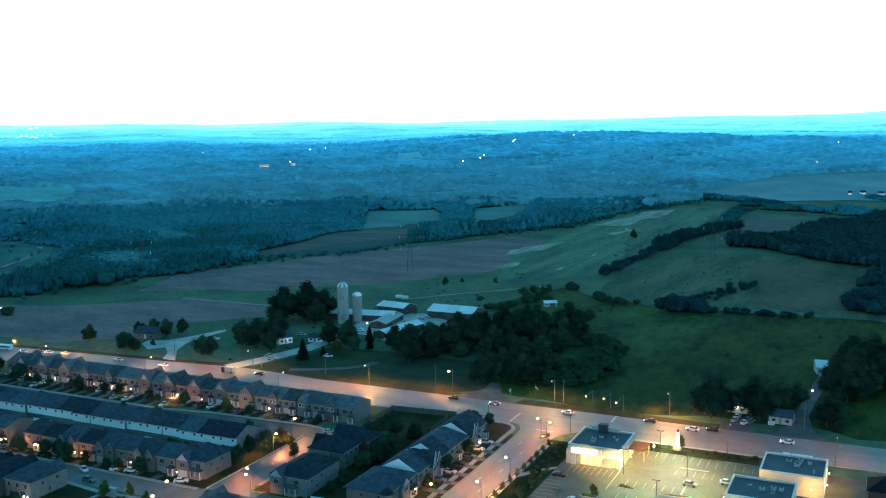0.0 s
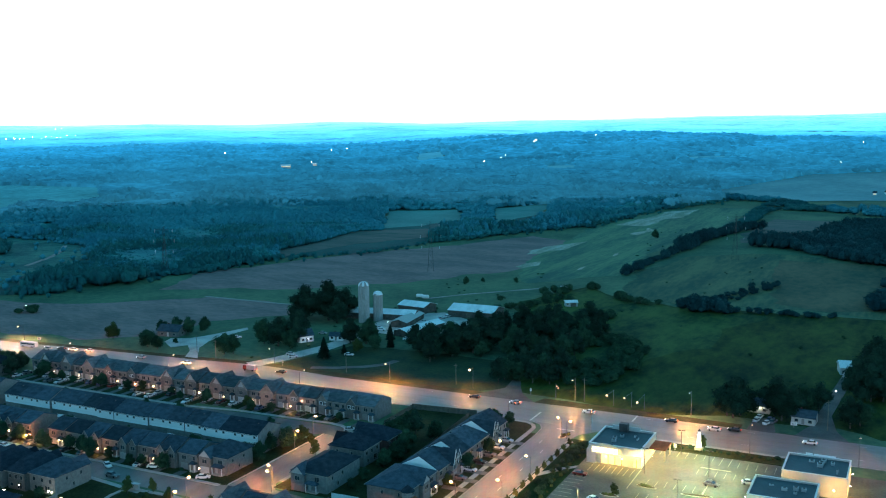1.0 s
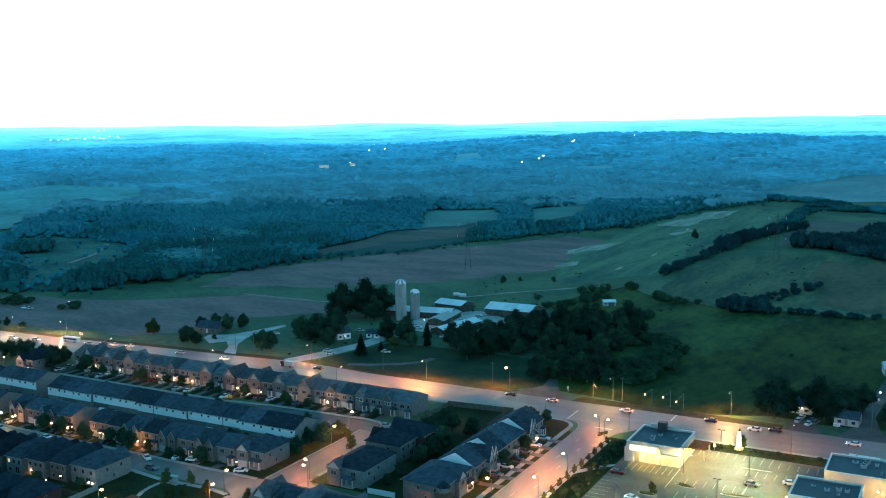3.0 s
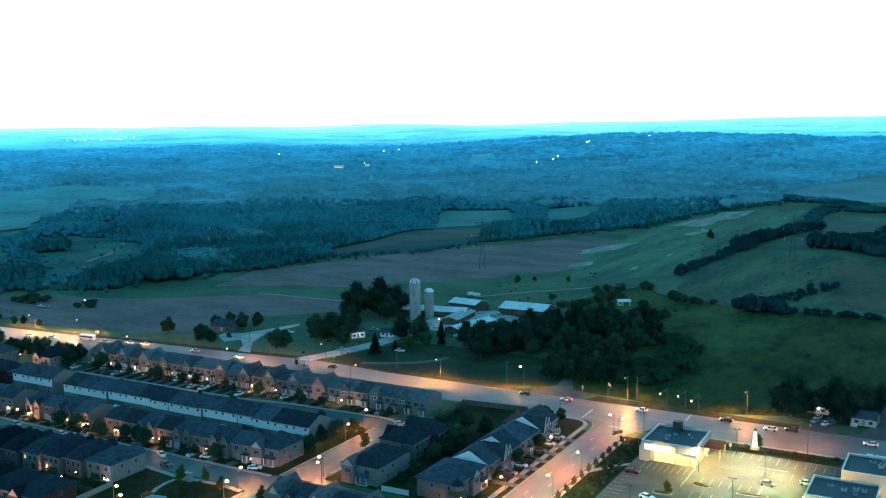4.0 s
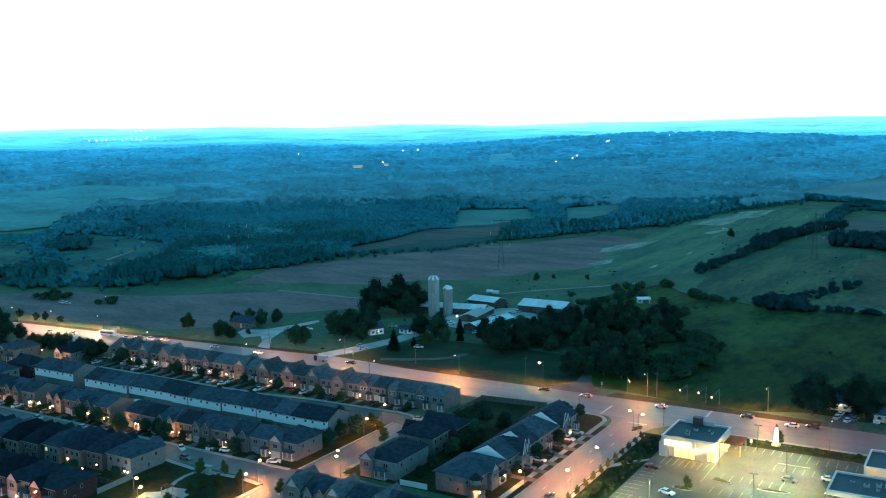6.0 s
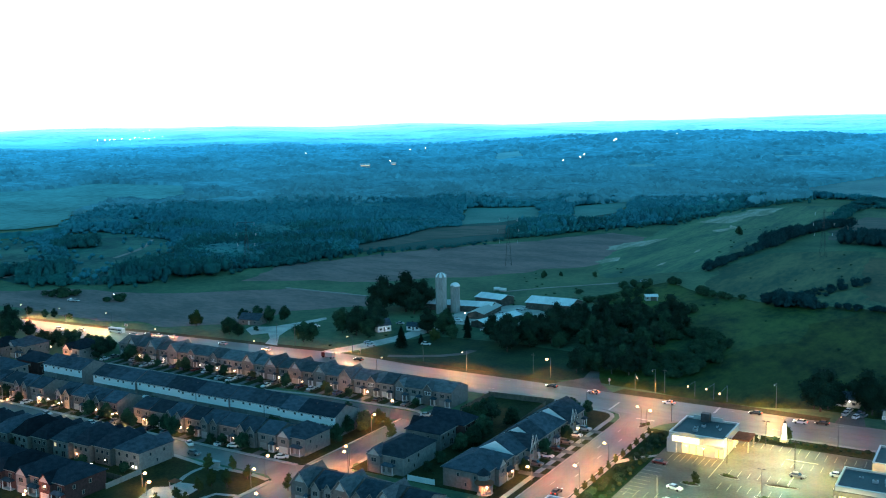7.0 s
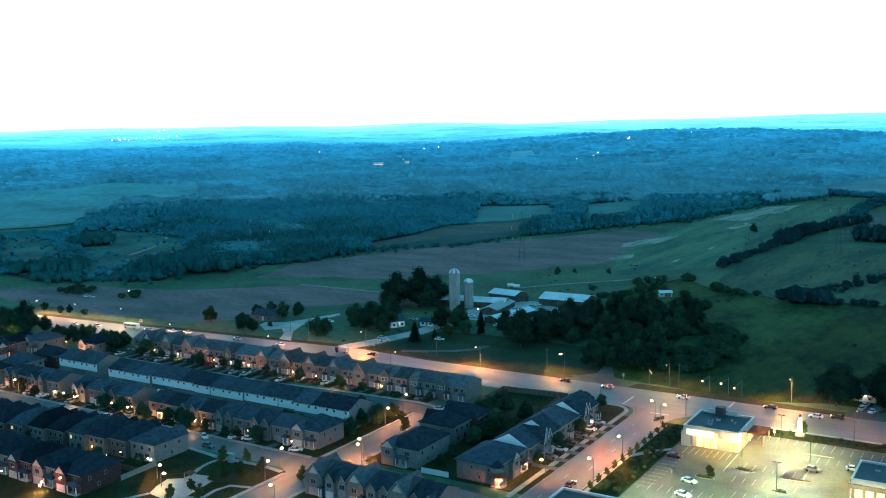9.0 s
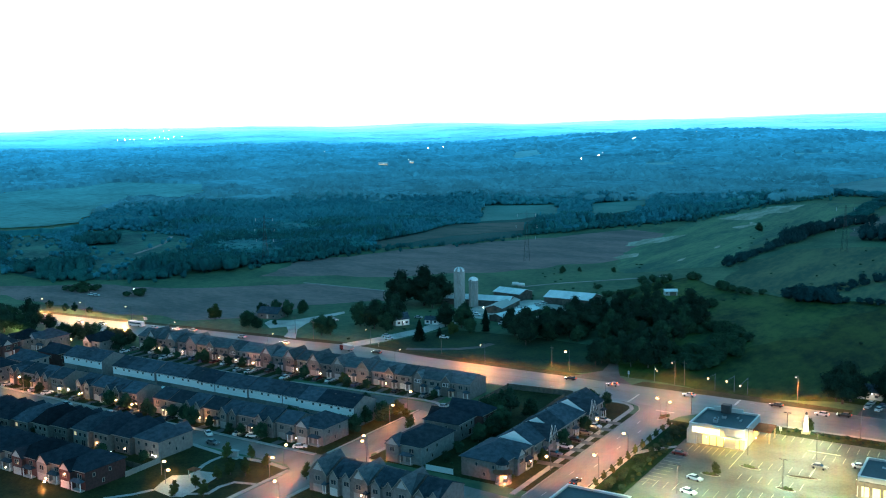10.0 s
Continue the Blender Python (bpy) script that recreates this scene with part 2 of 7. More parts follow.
def box(bm, x0, x1, y0, y1, z0, z1):
    return hull(bm, [(x0, y0, z0), (x1, y0, z0), (x1, y1, z0), (x0, y1, z0), (x0, y0, z1), (x1, y0, z1), (x1, y1, z1), (x0, y1, z1)],
                [(3, 2, 1, 0), (4, 5, 6, 7), (0, 1, 5, 4), (1, 2, 6, 5), (2, 3, 7, 6), (3, 0, 4, 7)])


def boxes(*rows):
    bm = bmesh.new()
    for r in rows:
        box(bm, *r)
    return bm


def prism(bm, poly, z0, z1):
    """An upright prism on a plan outline that runs counter-clockwise."""
    n = len(poly)
    return hull(bm, [(x, y, z0) for x, y in poly] + [(x, y, z1) for x, y in poly],
                [tuple(range(n))[::-1], tuple(range(n, 2 * n))] + [(i, (i + 1) % n, n + (i + 1) % n, n + i) for i in range(n)])


def extrude(bm, section, a, b, axis):
    """A section of (across, up) run along x or y from a to b; it runs counter-clockwise seen along +x, or clockwise along y."""
    n = len(section)
    if axis == "x":
        vs = [(a, s, z) for s, z in section] + [(b, s, z) for s, z in section]
    else:
        vs = [(s, b, z) for s, z in section] + [(s, a, z) for s, z in section]
    return hull(bm, vs, [tuple(range(n))[::-1], tuple(range(n, 2 * n))] + [(i, (i + 1) % n, n + (i + 1) % n, n + i) for i in range(n)])


def cyl(bm, x, y, z0, z1, r0, r1=None, n=8):
    r1 = r0 if r1 is None else r1
    ring = [(math.cos(2 * math.pi * i / n), math.sin(2 * math.pi * i / n)) for i in range(n)]
    return hull(bm, [(x + r0 * c, y + r0 * s, z0) for c, s in ring] + [(x + r1 * c, y + r1 * s, z1) for c, s in ring],
                [tuple(range(n))[::-1], tuple(range(n, 2 * n))] + [(i, (i + 1) % n, n + (i + 1) % n, n + i) for i in range(n)])


def rod(bm, p, q, r0, r1=None, n=6):
    """A tapering rod from p to q."""
    p, q = Vector(p), Vector(q)
    r1 = r0 if r1 is None else r1
    turn = (q - p).to_track_quat("Z", "Y").to_matrix()
    vs = []
    for c, r in ((p, r0), (q, r1)):
        vs += [c + turn @ Vector((r * math.cos(2 * math.pi * i / n), r * math.sin(2 * math.pi * i / n), 0)) for i in range(n)]
    return hull(bm, vs, [tuple(range(n))[::-1], tuple(range(n, 2 * n))] + [(i, (i + 1) % n, n + (i + 1) % n, n + i) for i in range(n)])


def ball(bm, x, y, z, r, squash=1.0):
    bmesh.ops.create_icosphere(bm, subdivisions=2, radius=r, matrix=Matrix.Translation((x, y, z)) @ Matrix.Diagonal((1, 1, squash, 1)))
    return bm


def inside(px, py, poly):
    """Whether points lie in an outline, for arrays."""
    hit = np.zeros(len(px), bool)
    for (ax, ay), (bx, by) in zip(poly, poly[1:] + poly[:1]):
        cross = (ay > py) != (by > py)
        if by != ay:
            hit ^= cross & (px < (bx - ax) * (py - ay) / (by - ay) + ax)
    return hit


def land(x, y):
    """Height of the land: level round the town, rising gently far off."""
    r = np.hypot(x, y)
    u = np.clip((r - 1400) / 3600, 0, 1)
    roll = np.sin(x / 310 + 1.0) * np.cos(y / 270) + 0.6 * np.sin((x + y) / 190)
    turn = np.degrees(np.arctan2(-np.asarray(x), np.asarray(y)))
    ridge = np.exp(-((r - 2350) / 290) ** 2) * np.interp(turn, (3, 14, 27, 33, 39), (27, 33, 21, 8, 0))
    rise = 30 * np.clip((26 - turn) / 26, 0, 1) * np.clip((r - 3500) / 1300, 0, 1)
    return rise + 95 * u ** 0.8 * (u > 0) + roll * 6 * np.clip((r - 1500) / 900, 0, 1) + ridge * (r > 1450)


# ---- ground and fields ----
radii = np.concatenate([np.linspace(0, 1400, 36), np.linspace(1440, 4900, 90)])
turns = np.concatenate([np.arange(-20, 75, 1.0), np.arange(75, 341, 6.0)])
ang = np.radians(90 + turns)
gx, gy = radii[:, None] * np.cos(ang), radii[:, None] * np.sin(ang)
gv = np.stack([gx, gy, land(gx, gy)], -1).reshape(-1, 3)
nr, na = len(radii), len(turns)
ii, jj = np.meshgrid(np.arange(nr - 1), np.arange(na), indexing="ij")
gf = np.stack([ii * na + jj, (ii + 1) * na + jj, (ii + 1) * na + (jj + 1) % na, ii * na + (jj + 1) % na], -1).reshape(-1, 4)
ground = new("ground", mesh_np("ground", gv, gf, GRASS, True))
tagged(ground, "dark green rough grassland reaching to the horizon", "ground", kind="structure")


def ragged(poly, step=9.0, out=4.2):
    """The same outline with many small bends, as a field's edge has."""
    pts = []
    for a, b in zip(poly, poly[1:] + poly[:1]):
        n = max(1, int(math.hypot(b[0] - a[0], b[1] - a[1]) / step))
        for k in range(n):
            x, y = a[0] + (b[0] - a[0]) * k / n, a[1] + (b[1] - a[1]) * k / n
            w = min(1.0, math.hypot(b[0] - a[0], b[1] - a[1]) / 60)
            pts.append((x + w * out * 2 * noise.noise((x / 23, y / 23, 1.0)), y + w * out * 2 * noise.noise((x / 23, y / 23, 9.0))))
    return pts


def patch(name, poly, material, z, label, category="field"):
    """A thin sheet of land on an outline, following the rise of the ground where that is not level."""
    bm = bmesh.new()
    if category == "field":
        poly = ragged(poly)
    if max(math.hypot(*p) for p in poly) < 1390:
        prism(bm, poly if area(poly) > 0 else poly[::-1], -0.3, z)
    else:
        x0, x1 = min(p[0] for p in poly), max(p[0] for p in poly)
        y0, y1 = min(p[1] for p in poly), max(p[1] for p in poly)
        vs = [bm.verts.new((x, y, 0)) for x, y in poly]
        bm.faces.new(vs if area(poly) > 0 else vs[::-1])
        for axis, lo, hi in ((0, x0, x1), (1, y0, y1)):
            for k in range(1, 14):
                co, no = [0, 0, 0], [0, 0, 0]
                co[axis], no[axis] = lo + (hi - lo) * k / 14, 1
                bmesh.ops.bisect_plane(bm, geom=bm.verts[:] + bm.edges[:] + bm.faces[:], plane_co=co, plane_no=no)
        for v in bm.verts:
            v.co.z = float(land(v.co.x, v.co.y)) + 0.6 + z
    ob = part(name, bm, material)
    return tagged(ob, label, category, kind="structure")


def area(poly):
    return sum(a[0] * b[1] - b[0] * a[1] for a, b in zip(poly, poly[1:] + poly[:1]))


patch("field", [(-640, 330), (-452, 345), (-330, 352), (-250, 352), (-150, 365), (-146, 420), (-240, 500), (-200, 640), (-264, 822), (-326, 843), (-415, 681), (-470, 545), (-510, 470), (-640, 420)], GRASS, 0.02, "dark green pasture behind the main road")
patch("field", [(-600, 345), (-520, 348), (-452, 343), (-378, 350), (-347, 376), (-348, 412), (-318, 447), (-338, 470), (-400, 470), (-452, 420), (-530, 400)], SOIL, 0.05, "bare purplish brown ploughed field")
patch("field", [(-470, 545), (-445, 480), (-365, 518), (-306, 573), (-257, 660), (-262, 740), (-268, 822), (-326, 846), (-362, 760), (-415, 685)], SOIL, 0.05, "long brown ploughed field below the woods")
patch("field", [(-270, 672), (-285, 860), (-295, 985), (-277, 1100), (-249, 1185), (-166, 1215), (-171, 1003), (-194, 752), (-184, 650), (-234, 600)], CROP, 0.08, "long bright green crop field in strips")
for poly in ([(-278, 968), (-269, 1058), (-260, 1137), (-235, 1170), (-233, 1100), (-244, 1032), (-251, 969)], [(-289, 730), (-287, 777), (-275, 800), (-264, 827), (-261, 804), (-271, 760), (-276, 735)], [(-267, 662), (-268, 683), (-259, 696), (-256, 677), (-260, 657)],
             [(-216, 744), (-219, 759), (-218, 768), (-215, 754)], [(-221, 665), (-222, 678), (-221, 685), (-218, 670)], [(-246, 897), (-242, 955), (-235, 947), (-236, 892)]):
    patch("field", poly, PALE, 0.11, "pale strip of cut stubble in the green crop")
patch("field", [(-177, 656), (-163, 765), (-101, 812), (-20, 775), (0, 760), (0, 560), (-56, 575), (-112, 566), (-160, 566)], DULL, 0.06, "dull green field behind the hedge")
patch("field", [(-92, 771), (-40, 776), (4, 760), (5, 600), (-38, 572), (-72, 588), (-82, 640)], FALLOW, 0.09, "brownish green fallow field")
patch("field", [(-138, 870), (-150, 980), (-136, 1085), (-50, 1085), (-92, 888)], SOIL2, 0.09, "dull green and brown field among dark hedges")
patch("field", [(-142, 352), (-146, 366), (-149, 420), (-172, 480), (-216, 520), (-192, 600), (-160, 568), (-114, 556), (0, 562), (20, 470), (30, 352)], MEADOW, 0.04, "rough green meadow beside the main road")
patch("field", [(-146, 372), (-149, 420), (-172, 480), (-214, 520), (-190, 596), (-160, 566), (-114, 552), (-72, 548), (-88, 505), (-84, 462), (-108, 428), (-112, 396), (-128, 380)], LUSH, 0.055, "brighter patch of rough green meadow")
patch("field", [(-268, 1440), (-170, 1700), (0, 1815), (80, 1815), (80, 1400), (-101, 1350), (-166, 1300)], PALE_HAZED, 0.12, "wide pale field below the far woods")
CLEARINGS = [[(-581, 1023), (-507, 1068), (-451, 965), (-463, 899), (-490, 850)], [(-502, 819), (-447, 867), (-412, 805), (-434, 763), (-455, 708), (-463, 635), (-488, 663), (-488, 722)], [(-472, 1095), (-430, 1185), (-390, 1052), (-406, 942)],
             [(-823, 541), (-813, 570), (-760, 556), (-696, 512), (-628, 455), (-651, 445), (-615, 402)], [(-804, 616), (-790, 644), (-735, 646), (-667, 625), (-620, 588), (-594, 541), (-560, 507), (-586, 502), (-577, 473), (-548, 435), (-541, 419), (-563, 427), (-664, 508)], [(-870, 749), (-861, 773), (-823, 735), (-837, 724)],
             [(-989, 956), (-970, 1031), (-955, 1020), (-956, 929)], [(-1326, 877), (-1294, 972), (-1310, 1072), (-1153, 1111), (-1037, 1004), (-1025, 934), (-1090, 941), (-1072, 886), (-971, 751), (-884, 669), (-889, 624), (-1010, 500)]]
# clearings 0 and 2 lie farther off and get the haze tint
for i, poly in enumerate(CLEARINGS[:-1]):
    patch("field", poly, SOIL2 if i == 1 else CLEARING_HAZED if i in (0, 2) else CLEARING, 0.15, "grassy clearing enclosed by dark woods")


def track(name, pts, width, material, z, label, category="track"):
    """A ribbon along a centre line."""
    bm, half = bmesh.new(), width / 2
    vs = []
    for i, p in enumerate(pts):
        d = (Vector(pts[min(i + 1, len(pts) - 1)]) - Vector(pts[max(i - 1, 0)])).normalized()
        vs.append((p[0] - d.y * half, p[1] + d.x * half, p[0] + d.y * half, p[1] - d.x * half))
    for a, b in zip(vs, vs[1:]):
        prism(bm, [(a[2], a[3]), (b[2], b[3]), (b[0], b[1]), (a[0], a[1])], -0.3, z)
    return tagged(part(name, bm, material), label, category, kind="structure")


track("track", [(-402, 471.5), (-370, 471), (-325, 470.5)], 2.2, DIRT, 0.16, "pale dirt track along the field edge")
track("track", [(-800, 582), (-783, 573), (-737, 547), (-685, 512), (-651, 483), (-638, 462), (-610, 415)], 6, DIRT, 0.2, "pale dirt track through the clearing")
track("track", [(-690, 622), (-660, 590), (-640, 560), (-620, 520)], 4, DIRT, 0.2, "pale dirt track through the clearing")
track("track", [(-270, 520), (-252, 545), (-238, 560), (-215, 585)], 2.5, DIRT, 0.16, "pale dirt track behind the barns")

# ---- roads ----
north = [(-900, 290), (-620, 314), (-470, 327), (-400, 332), (-350, 337), (-300, 340.5), (-262, 345), (-240, 343.5), (-222, 341.6), (320, 341.6)]
south = [(320, 318), (-118, 318), (-180, 316.5), (-300, 314), (-373, 310.5), (-470, 306), (-620, 296), (-900, 272)]
tagged(part("road", prism(bmesh.new(), south + north if area(south + north) > 0 else (south + north)[::-1], -0.3, 0.03), ASPHALT), "wide worn asphalt main road lit by orange lamps", "road", kind="structure")
tagged(part("road", prism(bmesh.new(), [(-115.4, 60), (-103.2, 60), (-103.2, 304), (-101.6, 311), (-96, 318.5), (-125, 319.0), (-121.0, 318.2), (-117.6, 316), (-115.8, 312), (-115.4, 306)], -0.3, 0.034), ASPHALT_NS), "asphalt side road running up to the junction", "road", kind="structure")
tagged(part("road", prism(bmesh.new(), [(-360, 270), (-192, 270), (-183, 275), (-178, 272), (-171, 272.5), (-171, 279), (-176, 284), (-226, 283), (-250, 280), (-360, 279.3)], -0.3, 0.034), STREET), "asphalt residential street behind the terrace", "road", kind="structure")
tagged(part("road", prism(bmesh.new(), [(-183, 60), (-171.5, 60), (-171.5, 212), (-169, 212.6), (-115.3, 210.5), (-115.3, 219.3), (-168, 224.5), (-171, 229), (-171, 272.6), (-183, 275.1), (-183, 222), (-188, 219.5), (-372, 219.5), (-372, 209.5), (-188, 209.5), (-184.5, 207), (-183, 203)], -0.3, 0.038), ASPHALT_NS), "asphalt residential streets with rounded corners", "road", kind="structure")
tagged(part("road", prism(bmesh.new(), [(-361, 219), (-351, 219), (-351, 276), (-361, 276)], -0.3, 0.042), ASPHALT_NS), "short asphalt cross street between the terraces", "road", kind="structure")
for poly in ([(-337.1, 363.0), (-325.6, 354.5), (-320.8, 361.6), (-311.6, 352.4), (-306.1, 342.6), (-298.5, 342.6), (-301.7, 346.4), (-311.6, 359.3), (-317.1, 373.1), (-317.1, 388.2), (-315.7, 403.1), (-319.2, 406.8), (-324.9, 386.9), (-328.3, 377.4), (-331.2, 373.5), (-339.1, 369.5)],):
    tagged(part("driveway", prism(bmesh.new(), poly[::-1] if area(poly) < 0 else poly, -0.3, 0.07), GRAVEL), "pale gravel driveway of the roadside house", "driveway", kind="structure")
track("driveway", [(-268, 343), (-262, 358), (-255, 385), (-254, 405), (-251, 425), (-240, 446)], 9, GRAVEL, 0.07, "pale gravel farm drive")
patch("farmyard", [(-262, 424), (-240, 424), (-214, 440), (-214, 470), (-240, 486), (-262, 470)], GRAVEL, 0.09, "pale gravel farmyard among the barns", "yard")
track("driveway", [(-240, 350), (-229, 354.5), (-219, 361), (-212, 369), (-211, 377)], 4, DRIVE, 0.07, "narrow pale drive curving to the grove")
tagged(part("driveway", prism(bmesh.new(), [(-156, 341.2), (-130, 341.2), (-138, 350), (-142, 358), (-146, 368), (-150, 368), (-148, 356)], -0.3, 0.06), DRIVE), "gravel field entrance off the main road", "driveway", kind="structure")
tagged(part("driveway", prism(bmesh.new(), [(-50, 341.2), (-40, 341.2), (-43, 358), (-49, 358)], -0.3, 0.06), DRIVE), "short driveway with parked cars", "driveway", kind="structure")
tagged(part("driveway", prism(bmesh.new(), [(-34, 341.2), (-16, 341.2), (-21, 352), (-24, 370), (-22, 400), (-19, 440), (-24, 440), (-27, 400), (-29, 370), (-30, 355)], -0.3, 0.06), DRIVE), "gravel driveway beside the white bungalow", "driveway", kind="structure")

patch("field", [(-258, 349), (-222, 345), (-158, 345), (-149, 352), (-147, 372), (-160, 396), (-196, 400), (-222, 398), (-246, 392), (-252, 370)], ROUGH, 0.044, "dark rough grass between the grove and the main road")
patch("verge", [(-470, 326), (-400, 331), (-350, 336), (-300, 339.9), (-262, 344.4), (-240, 343.0), (-222, 341.2), (-156, 341.2), (-150, 346.5), (-200, 347.0), (-262, 349.0), (-300, 345), (-350, 340.5), (-400, 335.5), (-470, 330.5)], MULCH2, 0.05, "dry brown roadside verge", "verge")
patch("verge", [(-130, 341.2), (-52, 341.2), (-52, 346.5), (-90, 347.5), (-128, 348)], MULCH2, 0.05, "dry brown roadside verge", "verge")

# lane lines, stop bars and crossings


def markings(name, rows, material, label):
    bm = bmesh.new()
    for x0, x1, y0, y1, z in rows:
        box(bm, x0, x1, y0, y1, z - 0.02, z + 0.012)
    return tagged(part(name, bm, material), label, "road marking", kind="structure")


dashes = [(x, x + 2.4, y - 0.07, y + 0.07, 0.034) for y in (324.6, 338.4) for x in range(-175, 110, 18) if not -124 < x < -90]
markings("lane_markings", dashes, PAINT, "worn white dashed lane lines")
markings("lane_markings", [(-175, -124, 331.4, 331.52, 0.034), (-88, 120, 331.4, 331.52, 0.034)], FADED, "double yellow centre line")
markings("stop_bar", [(-123.4, -122.7, 319.5, 330.5, 0.034)], PAINT, "white stop bar across the lanes")
markings("stop_bar", [(-89.2, -88.5, 333.5, 344, 0.034)], PAINT, "white stop bar across the lanes")
markings("stop_bar", [(-111, -104.4, 314.2, 314.9, 0.04)], PAINT, "white stop bar across the side road")
markings("lane_markings", [(-107.6, -107.4, y, y + 3, 0.04) for y in range(180, 300, 18)] + [(-111.3, -111.1, y, y + 3, 0.04) for y in range(189, 312, 18)], PAINT, "white dashed lane lines on the side road")

# kerbs and footways, real steps above the road
def strips(name, rows, z, material, label, category):
    bm = bmesh.new()
    for x0, x1, y0, y1 in rows:
        box(bm, x0, x1, y0, y1, -0.3, z)
    return tagged(part(name, bm, material), label, category, kind="structure")


strips("pavement", [(-119.4, -117.8, 222, 309), (-183.9, -183.3, 222, 274.7), (-350, -186, 219.8, 221.2), (-184.8, -183.3, 120, 206), (-171.2, -169.8, 231, 271), (-171.2, -169.8, 60, 209), (-345, -226, 207.6, 209.2), (-345, -192, 268.2, 269.7)], 0.17, CONCRETE, "pale concrete footway along the street", "pavement")
track("pavement", [(-345, 280.2), (-252, 280.9), (-228, 284.4), (-203, 285.2), (-188.6, 286.0), (-183.0, 285.2), (-179.2, 283.0), (-174.5, 279.2)], 1.5, CONCRETE, 0.17, "pale concrete footway along the street", "pavement")
track("pavement", [(-118.6, 308.5), (-118.8, 312.0), (-120.2, 315.0), (-123.0, 316.7), (-128.0, 317.0)], 1.5, CONCRETE, 0.17, "pale concrete footway curving round the corner", "pavement")
track("kerb", [(-115.55, 305.5), (-115.95, 312.0), (-117.8, 316.2), (-121.1, 318.35), (-125.0, 319.15)], 0.3, CONCRETE, 0.15, "curved concrete kerb at the corner", "kerb")
strips("kerb", [(-115.7, -115.4, 222, 306), (-103.2, -102.9, 60, 304), (-95, 320, 317.6, 318), (-180, -127, 317, 317.4), (-104, -100, 200, 200.3)], 0.15, CONCRETE, "concrete kerb", "kerb")
for x0, x1, y0, y1 in ((-345, -250, 281.2, 316), (-250, -184.9, 285.9, 316), (-169.7, -119.5, 226, 316.6), (-345, -184, 221.3, 268.1), (-345, -184.9, 120, 207.5), (-169.7, -115.8, 120, 208.8), (-117.7, -115.8, 226, 306)):
    strips("lawn", [(x0, x1, y0, y1)], 0.13, LAWN, "dark mown lawn round the houses", "lawn")
strips("lawn", [(-102.8, -92.4, 226, 306)], 0.13, BANKGRASS, "dark grass bank between side road and car park", "lawn")
strips("lawn", [(-73, -34, 308.8, 316.2)], 0.13, LAWN, "grass strip with planted shrubs along the main road", "lawn")
strips("pavement", [(-95, -15, 316.2, 317.5), (-102.4, -101, 228, 303)], 0.16, CONCRETE, "pale concrete footway beside the road", "pavement")
patch("car_park", [(-462, 262), (-404, 270), (-404, 282), (-462, 278)], CONCRETE, 0.05, "pale lit paved yard behind trees", "car park")
patch("car_park", [(-92.4, 226), (5, 226), (5, 308.6), (-73, 308.6), (-92.4, 300)], LOT, 0.05, "asphalt car park lit by yellowish lamps", "car park")

# ---- houses ----


def gable_roof(bm, x0, x1, y0, y1, ze, zr, axis, ov=0.4, th=0.22, end=None):
    """Two thick slopes over a rectangle; the ridge runs along the axis."""
    a0, a1 = (x0, x1) if axis == "x" else (y0, y1)
    s0, s1 = (y0, y1) if axis == "x" else (x0, x1)
    end = ov if end is None else end
    mid = (s0 + s1) / 2
    drop = (zr - ze) / (mid - s0) * ov
    extrude(bm, [(s0 - ov, ze - drop), (mid, zr), (mid, zr + th), (s0 - ov, ze - drop + th)], a0 - end, a1 + end, axis)
    extrude(bm, [(mid, zr), (s1 + ov, ze - drop), (s1 + ov, ze - drop + th), (mid, zr + th)], a0 - end, a1 + end, axis)
    return bm


def hip_roof(bm, x0, x1, y0, y1, ze, zr, ov=0.45, th=0.2):
    x0, x1, y0, y1 = x0 - ov, x1 + ov, y0 - ov, y1 + ov
    w, d = x1 - x0, y1 - y0
    k = min(w, d) / 2
    if w >= d:
        r = [(x0 + k * 0.95, (y0 + y1) / 2, zr), (x1 - k * 0.95, (y0 + y1) / 2, zr)]
        top = [(4, 5, 9, 8), (5, 6, 9), (6, 7, 8, 9), (7, 4, 8)]
    else:
        r = [((x0 + x1) / 2, y0 + k * 0.95, zr), ((x0 + x1) / 2, y1 - k * 0.95, zr)]
        top = [(4, 5, 8), (5, 6, 9, 8), (6, 7, 9), (7, 4, 8, 9)]
    vs = [(x, y, z) for z in (ze - 0.1, ze - 0.1 + th) for x, y in ((x0, y0), (x1, y0), (x1, y1), (x0, y1))] + r
    return hull(bm, vs, [(3, 2, 1, 0), (0, 1, 5, 4), (1, 2, 6, 5), (2, 3, 7, 6), (3, 0, 4, 7)] + top)


